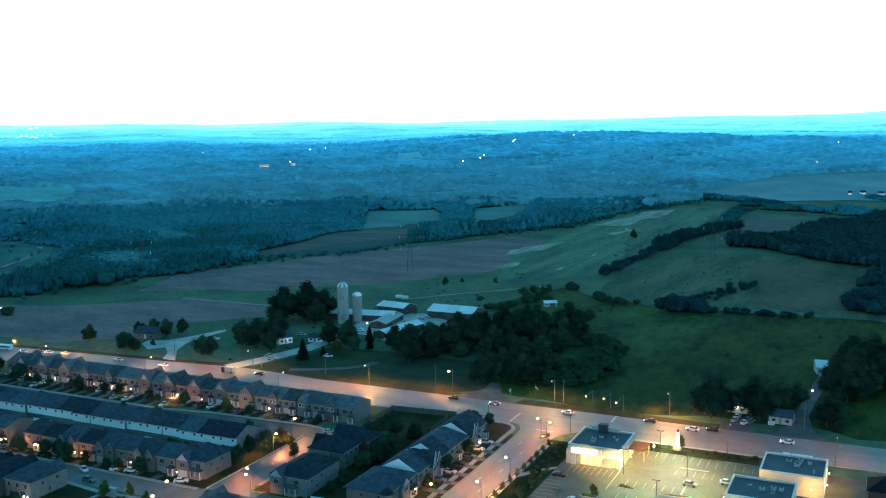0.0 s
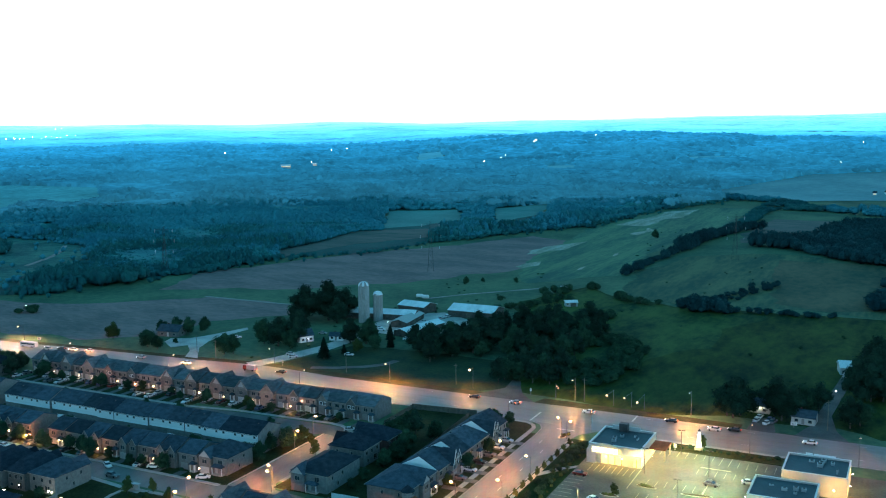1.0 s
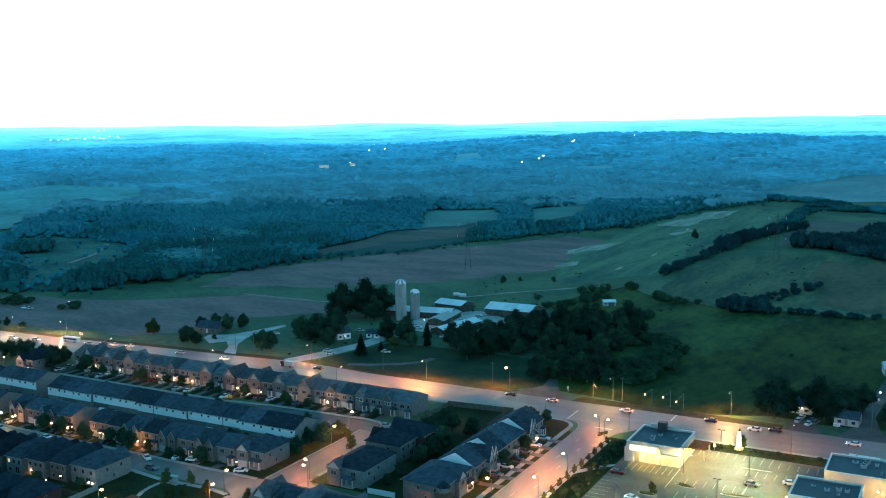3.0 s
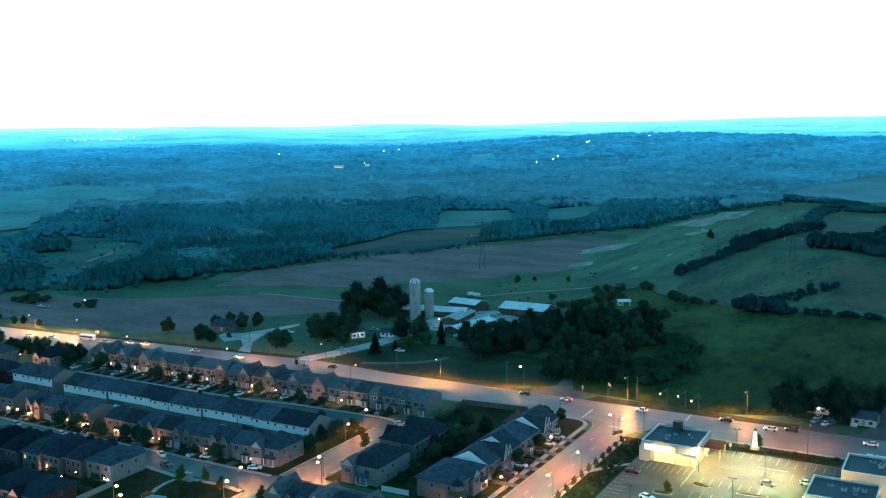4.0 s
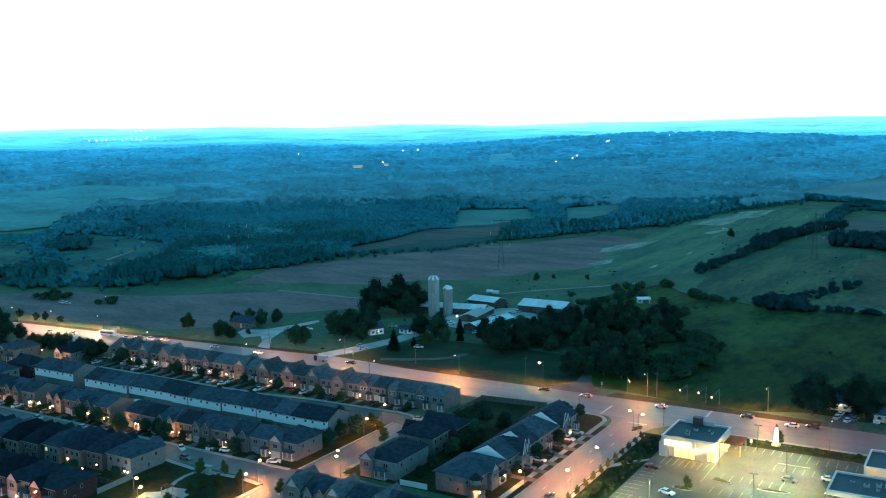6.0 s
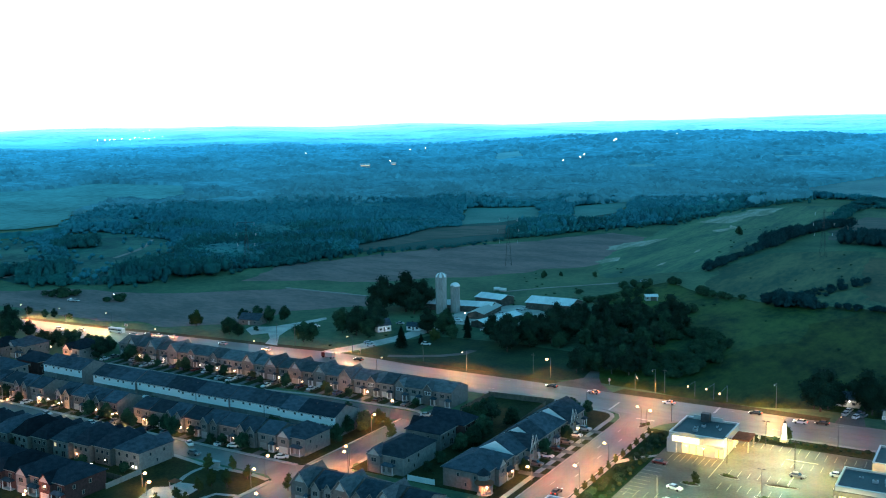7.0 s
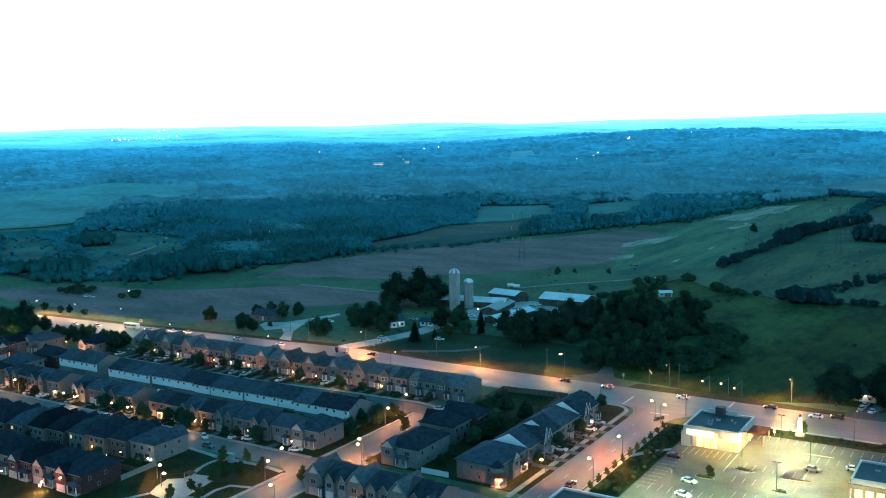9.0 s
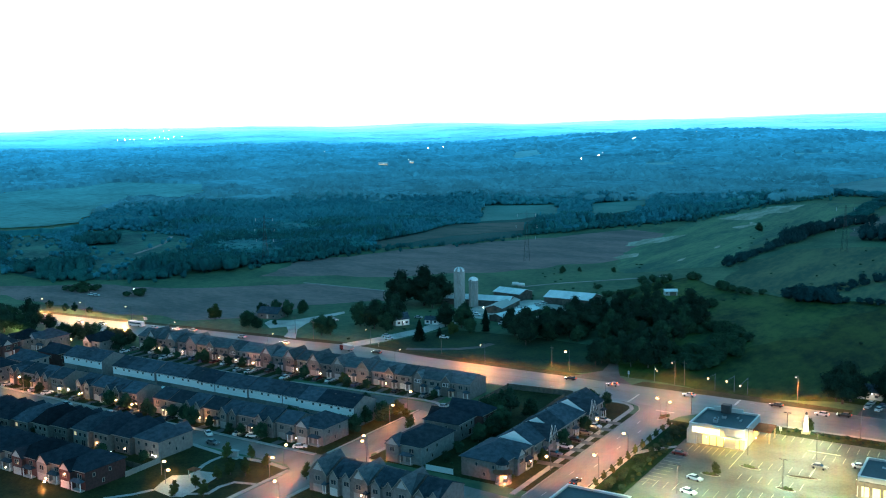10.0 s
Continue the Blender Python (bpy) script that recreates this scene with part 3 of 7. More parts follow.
def window(parent, x, y, z, w, h, side, lit=False, frame_mat=None):
    """A framed window on a wall that faces side ('s', 'n', 'e' or 'w'); x, y, z is the middle of its foot on the wall."""
    d = 0.09
    bar = 0.08

    def face(a0, a1, z0, z1, t0, t1):
        if side == "s":
            return (x + a0, x + a1, y - t1, y - t0, z0, z1)
        if side == "n":
            return (x + a0, x + a1, y + t0, y + t1, z0, z1)
        if side == "e":
            return (x + t0, x + t1, y + a0, y + a1, z0, z1)
        return (x - t1, x - t0, y + a0, y + a1, z0, z1)

    hw = w / 2
    rows = [face(-hw, -hw + bar, z, z + h, -0.03, d), face(hw - bar, hw, z, z + h, -0.03, d), face(-hw + bar, hw - bar, z, z + bar, -0.03, d), face(-hw + bar, hw - bar, z + h - bar, z + h, -0.03, d)]
    if w > 1.3:
        rows.append(face(-bar / 2, bar / 2, z + bar, z + h - bar, -0.03, d - 0.01))
    f = part("window", boxes(*rows), frame_mat or FASCIA, parent)
    part("pane", boxes(face(-hw + bar, hw - bar, z + bar, z + h - bar, -0.02, 0.03)), LIT if lit else GLASS, f)
    return f


def garage(parent, x, y, w, z=0.1, h=2.2):
    rows = [(x - w / 2, x + w / 2, y - 0.06, y + 0.05, z + i * h / 4 + 0.02, z + (i + 1) * h / 4 - 0.02) for i in range(4)]
    part("garage_door", boxes(*rows), DOORS, parent, "pale panelled garage door")


def door(parent, x, y, z=0.3):
    d = part("front_door", boxes((x - 0.48, x + 0.48, y - 0.07, y + 0.05, z, z + 2.1)), DOORS, parent)


def porch(parent, x0, x1, y0, y1, z):
    part("porch_roof", hip_roof(bmesh.new(), x0, x1, y0, y1, z, z + 0.9, ov=0.2, th=0.15), SHINGLE, parent)
    part("porch_step", boxes((x0, x1, y0 + 0.1, y1, 0, 0.3)), CONCRETE, parent)
    for x in (x0 + 0.15, x1 - 0.15):
        part("porch_post", boxes((x - 0.1, x + 0.1, y0 + 0.15, y0 + 0.35, 0.3, z - 0.05)), TRIM, parent)


def townhouse(kind, brick, ridge=9.0, w=6.2, d=12.0, ze=5.7, face_mat=None, hip=False, roof=SHINGLE):
    """One unit of a terrace at the origin: front towards -y, x from 0 to w."""
    label = {"gable": "brick townhouse with a pale front gable and dark shingle roof", "dormer": "brick townhouse with white triple windows and dark roof", "white": "townhouse with a white-sided rear wall and dark roof",
             "twin": "brown brick townhouse with small front gables and dark roof", "plain": "brick townhouse with a plain front and dark shingle roof", "tall": "brick townhouse with steep pale front gables and dark roof"}[kind]
    t = thing("townhouse", pose(0, 0, 0), label, "house", "terrace houses")
    mid = d / 2
    if hip:
        part("wall", boxes((0, w, 0, d, 0, ze - 0.1)), brick, t)
        low, deep = ze - 0.25, 0.45
        part("roof", hull(bmesh.new(), [(0, -deep, low), (w, -deep, low), (w, d + deep, low), (0, d + deep, low), (0, mid, ridge + 0.2), (w * 0.3, mid, ridge + 0.2)],
                          [(3, 2, 1, 0), (0, 1, 5, 4), (1, 2, 5), (2, 3, 4, 5), (3, 0, 4)]), roof, t)
    else:
        part("wall", extrude(bmesh.new(), [(0, 0), (d, 0), (d, ze), (mid, ridge - 0.15), (0, ze)], 0, w, "x"), brick, t)
        part("roof", gable_roof(bmesh.new(), 0, w, 0, d, ze, ridge, "x", ov=0.45, end=0.02), roof, t)
    part("gutter", boxes((0, w, -0.62, -0.46, ze - 0.42, ze - 0.28)), FASCIA, t)
    part("gutter", boxes((0, w, d + 0.46, d + 0.62, ze - 0.42, ze - 0.28)), FASCIA, t)
    part("roof_vent", boxes((w * 0.35, w * 0.35 + 0.5, d * 0.62, d * 0.62 + 0.5, ridge - 1.4, ridge - 0.4)), DARKMETAL, t)
    if kind in ("gable", "twin", "tall"):
        spans = {"gable": [(0.1, 6.1, 0.9, ridge + 0.75)], "twin": [(0.4, 3.3, 1.2, 7.3), (w - 3.0, w - 0.3, 0.8, 7.2)], "tall": [(0.3, 3.1, 1.4, 9.3), (3.9, 6.4, 0.9, 8.2)]}[kind]
        for i, (a, b, out, peak) in enumerate(spans):
            m = (a + b) / 2
            bay = bmesh.new()
            box(bay, a, b, -out, 0.1, 0, ze - 0.25)
            part("bay", bay, brick, t)
            face = bmesh.new()
            extrude(face, [(a, ze - 0.25), (b, ze - 0.25), (m, peak - 0.2)], -out, 0.1, "y")
            part("gable", face, STUCCO if kind == "tall" else brick, t)
            if kind == "gable":
                inset = bmesh.new()
                top = peak - 0.65
                extrude(inset, [(m - 1.55, top - 2.1), (m + 1.55, top - 2.1), (m, top)], -out - 0.05, -out, "y")
                part("gable_panel", inset, face_mat or STUCCO, t, "pale triangular panel in the gable")
            back = mid * min(1.0, (peak - ze) / (ridge - ze)) if kind != "gable" else d * 0.8
            part("gable_roof", gable_roof(bmesh.new(), a, b, -out - 0.3, back, ze - 0.25, peak, "y", ov=0.3, th=0.2, end=0), roof, t)
            edge = bmesh.new()
            gable_roof(edge, a, b, -out - 0.4, -out - 0.3, ze - 0.25, peak, "y", ov=0.3, th=0.22, end=0)
            part("bargeboard", edge, TRIM if kind == "tall" else FASCIA, t)
            window(t, m, -out, 3.3, min(1.8, b - a - 0.9), 1.4, "s")
            if kind == "tall":
                window(t, m, -out, 5.9, 0.6, 0.7, "s")
        garage(t, (spans[0][0] + spans[0][1]) / 2, -spans[0][2], 2.5 if kind != "gable" else 3.2)
        door(t, w - 0.75, 0.0)
        if kind != "twin":
            porch(t, w - 1.2, w - 0.1, -1.5, 0.0, 2.7)
        if kind == "tall":
            window(t, w - 0.7, 0, 3.4, 0.8, 1.3, "s")
    elif kind == "dormer":
        part("bay", boxes((0.5, 4.5, -0.7, 0.1, 0, 5.5)), brick, t)
        head = bmesh.new()
        extrude(head, [(0.5, 5.5), (4.5, 5.5), (2.5, 7.7)], -0.7, 0.1, "y")
        part("gable", head, brick, t)
        part("gable_roof", gable_roof(bmesh.new(), 0.5, 4.5, -1.0, 4.2, 5.5, 7.85, "y", ov=0.3, th=0.2, end=0), roof, t)
        edge = bmesh.new()
        gable_roof(edge, 0.5, 4.5, -1.08, -1.0, 5.5, 7.85, "y", ov=0.3, th=0.22, end=0)
        part("bargeboard", edge, FASCIA, t)
        for x in (1.75, 3.25):
            window(t, x, -0.7, 3.7, 1.35, 1.35, "s", frame_mat=TRIM)
        garage(t, 2.1, 0, 2.8)
        door(t, w - 1.3, 0)
        porch(t, w - 2.3, w - 0.2, -1.4, 0, 2.7)
        window(t, w - 0.8, 0, 3.5, 0.9, 1.3, "s")
    else:
        garage(t, 2.1, 0, 2.8)
        door(t, w - 1.3, 0)
        porch(t, w - 2.3, w - 0.2, -1.4, 0, 2.7)
        window(t, 2.2, 0, 3.3, 1.8, 1.4, "s")
        window(t, w - 1.4, 0, 3.4, 1.0, 1.3, "s")
    if kind == "white":
        for k in range(4):
            box_row = boxes((0.02, w - 0.02, d, d + 0.05 + 0.01 * (k % 2), 3.9 + k * 0.81, 3.9 + (k + 1) * 0.81 - 0.02))
            part("siding_board", box_row, SIDING, t, "white horizontal siding board")
        for x in (1.4, w - 1.6):
            window(t, x, d + 0.06, 5.75, 0.85, 0.75, "n")
        window(t, 2.1, d, 0.6, 1.8, 1.6, "n")
        part("rear_deck", boxes((1.0, 4.2, d, d + 2.2, 0.25, 0.4)), WOOD, t)
    else:
        for x in (1.5, w - 1.4):
            window(t, x, d, 3.4, 1.2, 1.3, "n")
        window(t, 2.4, d, 0.5, 1.9, 1.9, "n", lit=False)
        window(t, w - 1.2, d, 0.9, 1.0, 1.1, "n")
    return t


def detached(brick, w=10.5, d=13.0, ridge=8.9, label="two-storey brick house with a dark hipped roof", lit=False, a=0.5, roof=SHINGLE):
    t = thing("house", pose(0, 0, 0), label, "house", "hipped roof houses")
    ze = 5.6
    part("wall", boxes((0, w, 0, d, 0, ze)), brick, t)
    part("roof", hip_roof(bmesh.new(), 0, w, 0, d, ze, ridge), roof, t)
    b = a + 4.7
    part("bay", boxes((a, b, -1.3, 0.1, 0, ze - 0.2)), brick, t)
    face = bmesh.new()
    extrude(face, [(a, ze - 0.2), (b, ze - 0.2), ((a + b) / 2, 7.6)], -1.3, 0.5, "y")
    part("gable", face, STUCCO, t, "pale rendered gable")
    part("gable_roof", gable_roof(bmesh.new(), a, b, -1.6, 3.6, ze - 0.2, 7.8, "y", ov=0.3, end=0), roof, t)
    garage(t, a + 2.35, -1.3, 3.6)
    door(t, a + 5.9, 0)
    porch(t, a + 5.1, min(w - 0.2, a + 9.1), -1.6, 0, 2.8)
    window(t, a + 2.35, -1.3, 3.3, 1.9, 1.4, "s")
    window(t, (w + a + 4.9) / 2, 0, 3.3, min(1.7, w - a - 5.7), 1.4, "s")
    for i, x in enumerate((0.18 * w, 0.5 * w, 0.82 * w)):
        window(t, x, d, 3.4, 1.2, 1.3, "n", lit=lit and i == 2)
    window(t, w * 0.3, d, 0.5, 2.0, 2.0, "n")
    window(t, w * 0.76, d, 0.9, 1.2, 1.2, "n")
    for y in (3.0, 8.5):
        window(t, 0, y, 3.4, 0.9, 1.2, "w")
        window(t, w, y, 3.4, 0.9, 1.2, "e")
    window(t, w, 6.0, 0.9, 0.8, 1.2, "e")
    window(t, 0, 6.0, 0.9, 0.8, 1.2, "w")
    for y0 in (-0.62, d + 0.47):
        part("gutter", boxes((-0.6, w + 0.6, y0, y0 + 0.15, ze - 0.1, ze + 0.03)), FASCIA, t)
    return t


rng = random.Random(7)
used = set()


def put(proto, x, y, turn=0):
    """The prototype itself on its first call, then copies."""
    m = pose(x, y, 0.1, 0, 0, turn)
    if proto.name in used:
        return copy_thing(proto, m)
    used.add(proto.name)
    proto.matrix_basis = m
    return proto


G1, G2, D1 = townhouse("gable", BRICK[0], 8.3, roof=SHINGLE_GREY), townhouse("gable", BRICK[1], 8.2, face_mat=BRICK[2], roof=SHINGLE_GREY), townhouse("dormer", BRICK[0], 8.3, roof=SHINGLE_GREY)
P0 = townhouse("plain", BRICK[1], 8.2, roof=SHINGLE_GREY)
W1, W2 = townhouse("white", BRICK[1], 9.9, 7.9, 12.5, 7.2), townhouse("white", BRICK[1], 9.9, 7.9, 12.5, 7.2, roof=SHINGLE_NAVY)
T1, T2 = townhouse("twin", BRICK[0], 7.9, 7.6, 11.5), townhouse("twin", BRICK[1], 8.1, 7.6, 11.5)
P1 = townhouse("plain", BRICK[0], 7.9, 7.6, 11.5)
E0, E1 = townhouse("plain", BRICK[2], 9.2, 7.6, 12.5), townhouse("tall", BRICK[2], 9.2, 7.6, 12.5)
E2, E3 = townhouse("plain", BRICK[2], 9.2, 7.6, 12.5, hip=True), townhouse("tall", BRICK[2], 9.2, 7.6, 12.5, hip=True)
for unit in (E0, E1):
    end_wall = bmesh.new()
    extrude(end_wall, [(0.1, 5.75), (12.4, 5.75), (6.25, 9.0)], -0.04, 0.0, "x")
    part("end_gable", end_wall, SIDING, unit, "white sided end gable above the lower roof")
B1, B2, B3 = detached(BRICK[2]), detached(BRICK[1], 10.0, 13.0, 9.0, roof=SHINGLE_NAVY), detached(BRICK[3], 10.0, 14.0, 8.8, "two-storey dark red brick house with a hipped roof", roof=SHINGLE_NAVY)
B4, B5 = detached(BRICK[2], 17.5, 13.5, 8.9, "corner brick house with a long hipped roof and round porch", a=6.5), detached(BRICK[1], 12.5, 18.5, 8.8, "large brick corner house with a dark hipped roof")
B6, B7, B8 = detached(BRICK[1], 7.2, 14.0, 9.1, lit=True), detached(BRICK[2], 7.2, 14.0, 9.9, roof=SHINGLE_NAVY), detached(BRICK[0], 7.2, 14.0, 9.4, roof=SHINGLE_NAVY)

# round corner porch of the corner house
px, py, pr = 0.2, 0.1, 2.5
corner = [radians(a) for a in range(150, 331, 36)]
part("porch_step", prism(bmesh.new(), [(px, py)] + [(px + pr * math.cos(a), py + pr * math.sin(a)) for a in corner], 0, 0.35), CONCRETE, B4)
for a in corner:
    post = bmesh.new()
    cyl(post, px + (pr - 0.25) * math.cos(a), py + (pr - 0.25) * math.sin(a), 0.35, 3.05, 0.16, n=10)
    part("porch_post", post, BRICK[2], B4)
canopy = bmesh.new()
cyl(canopy, px, py, 3.0, 3.25, pr + 0.3, pr + 0.3, 14)
cyl(canopy, px, py, 3.25, 4.5, pr + 0.35, 0.5, 14)
part("porch_roof", canopy, CANOPYRED, B4, "rust red round porch roof")
turret = bmesh.new()
cyl(turret, px + 0.3, py + 0.3, 0.2, 5.5, 1.7, 1.7, 12)
part("turret", turret, BRICK[2], B4)
cap = bmesh.new()
cyl(cap, px + 0.3, py + 0.3, 5.5, 7.3, 2.1, 0.05, 12)
part("turret_roof", cap, SHINGLE, B4)
for a in (200, 280):
    window(B4, px + 0.3 + 1.7 * math.cos(radians(a)) * (1 if a < 240 else 0), py + 0.3 + 1.7 * math.sin(radians(a)) * (1 if a > 240 else 0), 3.6 + 0.9, 0.9, 0.9, "w" if a < 240 else "s")

# terrace backing onto the main road, fronts to the south
x = -351.0
for row in ("PGPG", "PHPDP", "DPPGPG", "PGPGPH", "PDP", "DPDP"):
    for letter in row:
        put({"P": P0, "G": G1, "H": G2, "D": D1}[letter], x, 294.0)
        x += 6.2
    x += 0.7
# long terrace with white rear walls, fronts to the north
for k in range(15):
    put(W2 if k in (0, 1, 8) else W1, -190.6 - k * 7.9 - (k // 4) * 0.35, 258.8 + (k // 3 % 2) * 0.8, 180)
for k in range(3):
    put(W1, -319.5 - k * 7.9, 260.8, 180)
# brown brick terrace below it, fronts to the south
for k in range(18):
    if k not in (4, 9):
        put((T1, P1, T2, P1, P1, T2, P1)[k % 7], -347.0 + k * 8.3 - (k // 5) * 0.3, 226.5)
put(B1, -199.0, 227.5)
# houses with their backs to the camera, fronts to the loop street
put(B1, -224.5, 206.0, 180)
for k in range(12):
    put((B8, B7, B6, B8, B7, B6)[k % 6], -235.6 - k * 8.5, 205.6 - k * 1.15, 180)
# row at the park
for k in range(7):
    put((B3, B2)[k % 2], -232.5 - k * 10.9, 165.0 + (k % 2) * 0.5)
put(B5, -164.3, 228.0)
put(B2, -166.5, 262.0, -90)
put(B3, -165.5, 273.5, -90)
# terrace facing the side road
put(B4, -124.6, 228.0, 90)
for k in range(7):
    put((E0, E3, E0, E0, E2, E1, E0)[k], -124.3, 246.0 + k * 7.6, 90)
# row at the foot of the streets
for k in range(6):
    last = put((G1, T2)[k % 2], -168.8 + k * 7.0, 198.0)
    if k == 0:
        for z in (0.6, 3.4):
            bay = part("bay_window", boxes((-0.7, 0.05, 0.6, 3.0, z, z + 2.0)), TRIM, last, "white box bay on the end wall")
            for w in range(3):
                part("pane", boxes((-0.72, -0.69, 0.75 + w * 0.76, 1.37 + w * 0.76, z + 0.5, z + 1.7)), GLASS, bay)
# older houses to the west
for i, (hx, hy, turn) in enumerate(((-394, 268, 0), (-366, 276, 0), (-366, 262, -90), (-366, 248, -90), (-366, 234, -90), (-390, 250, 90), (-390, 232, 90), (-402, 262, 0), (-415, 250, 0), (-420, 230, 0), (-410, 214, 0), (-378, 206, 180))):
    put((B1, B2, B3)[i % 3], hx, hy, turn)
put(B3, 12.0, 285.0, 90)

# driveways before the terraces
strips("driveway", [(-350.2 + k * 6.32, -347.6 + k * 6.32, 281.2 if k < 16 else 285.85, 292.2) for k in range(28)], 0.16, STREET, "row of short asphalt driveways", "driveway")
strips("driveway", [(-346.2 + k * 8.3, -343.4 + k * 8.3, 221.2, 225.2) for k in range(18)], 0.16, STREET, "row of short asphalt driveways", "driveway")
strips("driveway", [(-194.5 - k * 7.98, -191.5 - k * 7.98, 259.0, 268.2) for k in range(15)], 0.16, STREET, "row of short asphalt driveways", "driveway")
strips("driveway", [(-124.0, -115.8, 246.6 + k * 7.6, 249.4 + k * 7.6) for k in range(7)], 0.18, STREET, "row of short asphalt driveways", "driveway")

# ---- park ----
patch("plaza", [(-206.9, 175.3), (-198.8, 174.1), (-195.6, 175.9), (-196.7, 183.2), (-198.2, 191.3), (-201.8, 193.3), (-206.8, 192.2), (-206.7, 188.4), (-210.7, 185.6), (-209.3, 180.5)], GRAVEL, 0.2, "pale gravel play area in the park", "plaza")
for pts in ([(-207.0, 191.6), (-209.2, 196.5), (-210.0, 201.0), (-209.6, 206.0)], [(-206.9, 175.3), (-209.3, 170.0), (-214.0, 164.0)], [(-196.0, 178.0), (-191.4, 180.9), (-192.3, 186.0), (-191.1, 190.8), (-184.9, 192.7)]):
    track("path", pts, 1.4, CONCRETE, 0.17, "narrow concrete park path", "path")
track("pavement", [(-226, 208.4), (-216.2, 207.2), (-209.2, 206.2), (-203.7, 207.0), (-193.2, 207.6), (-185.6, 206.4)], 1.7, CONCRETE, 0.19, "pale concrete footway curving round the park", "pavement")
tagged(part("pad", prism(bmesh.new(), [(-210.1, 205.1), (-203.9, 204.8), (-203.7, 207.8), (-209.9, 208.2)], -0.3, 0.21), CONCRETE), "pale concrete pad under the mail kiosk", "pavement", kind="structure")

# ---- trees ----


def lump(seed, r, squash=1.0, sub=2, rough=0.25):
    """A knobbly ball as arrays."""
    bm = bmesh.new()
    bmesh.ops.create_icosphere(bm, subdivisions=sub, radius=1.0)
    vs = np.array([v.co[:] for v in bm.verts])
    fs = np.array([[v.index for v in f.verts] for f in bm.faces])
    bm.free()
    off = Vector((seed * 3.7, seed * 1.3, seed * 7.1))
    k = np.array([1 + rough * (noise.noise(Vector(v) * 1.9 + off) + 0.6 * noise.noise(Vector(v) * 4.3 + off)) * 1.6 for v in vs])
    return vs * k[:, None] * np.array([r, r, r * squash]), fs


def leafy(seed, lobes, count, size):
    """Knobbly lobes with many small leaf clumps standing out of them: verts and triangles."""
    g = np.random.default_rng(seed)
    vs, fs, n = [], [], 0
    for i, (cx, cy, cz, r, sq) in enumerate(lobes):
        v, f = lump(seed + i, r * 0.70, sq, 2, 0.4)
        vs.append(v + np.array([cx, cy, cz]))
        fs.append(f + n)
        n += len(v)
    total = sum(l[3] ** 2 for l in lobes)
    for i, (cx, cy, cz, r, sq) in enumerate(lobes):
        m = int(count * r * r / total)
        d = g.normal(size=(m, 3))
        d /= np.linalg.norm(d, axis=1)[:, None]
        p = d * (r * g.uniform(0.68, 1.14, m))[:, None] * np.array([1, 1, sq]) + np.array([cx, cy, cz])
        a = g.normal(size=(m, 3))
        a -= 0.6 * d * (a * d).sum(1)[:, None]
        a /= np.linalg.norm(a, axis=1)[:, None]
        b = np.cross(d, a) + 0.5 * g.normal(size=(m, 3))
        b /= np.linalg.norm(b, axis=1)[:, None]
        s = size * g.uniform(0.6, 1.4, m)[:, None]
        q = np.stack([p - a * s, p + b * s * 0.7, p + a * s, p - b * s * 0.7], 1).reshape(-1, 3)
        k = np.arange(m)[:, None] * 4 + n
        vs.append(q)
        fs.append(np.concatenate([k + [0, 1, 2], k + [0, 2, 3]]))
        n += 4 * m
    return np.concatenate(vs), np.concatenate(fs)


def tree(seed, h, spread, leaf, label, count=1500):
    """A broadleaf tree: tapered trunk with limbs, and a crown of lobes and leaf clumps."""
    r = random.Random(seed)
    t = thing("tree", pose(0, 0, 0), label, "tree", "trees")
    lobes = [(0, 0, h * 0.60, spread * 0.66, 0.9), (0.3, -0.2, h * 0.32, spread * 0.55, 0.8)]
    for k in range(9):
        a = k * 2 * math.pi / 9 + r.uniform(-0.4, 0.4)
        q = r.uniform(0.42, 0.62) * spread
        lobes.append((q * math.cos(a), q * math.sin(a), h * r.uniform(0.26, 0.70), spread * r.uniform(0.36, 0.52), r.uniform(0.75, 1.0)))
    lobes.append((r.uniform(-0.6, 0.6), r.uniform(-0.6, 0.6), h * 0.86, spread * 0.4, 1.0))
    trunk = bmesh.new()
    rod(trunk, (0, 0, -0.2), (0.1, 0.05, h * 0.5), 0.028 * h, 0.014 * h, 8)
    for cx, cy, cz, rr, _ in lobes[1:6]:
        rod(trunk, (0.05, 0.02, h * 0.28), (cx * 0.8, cy * 0.8, cz), 0.011 * h, 0.004 * h, 5)
    part("trunk", trunk, BARK, t)
    v, f = leafy(seed, lobes, int(count * 1.5), 0.25 + 0.0115 * h)
    crown = new("crown", mesh_np("crown", v, f, leaf))
    crown.parent = t
    return t


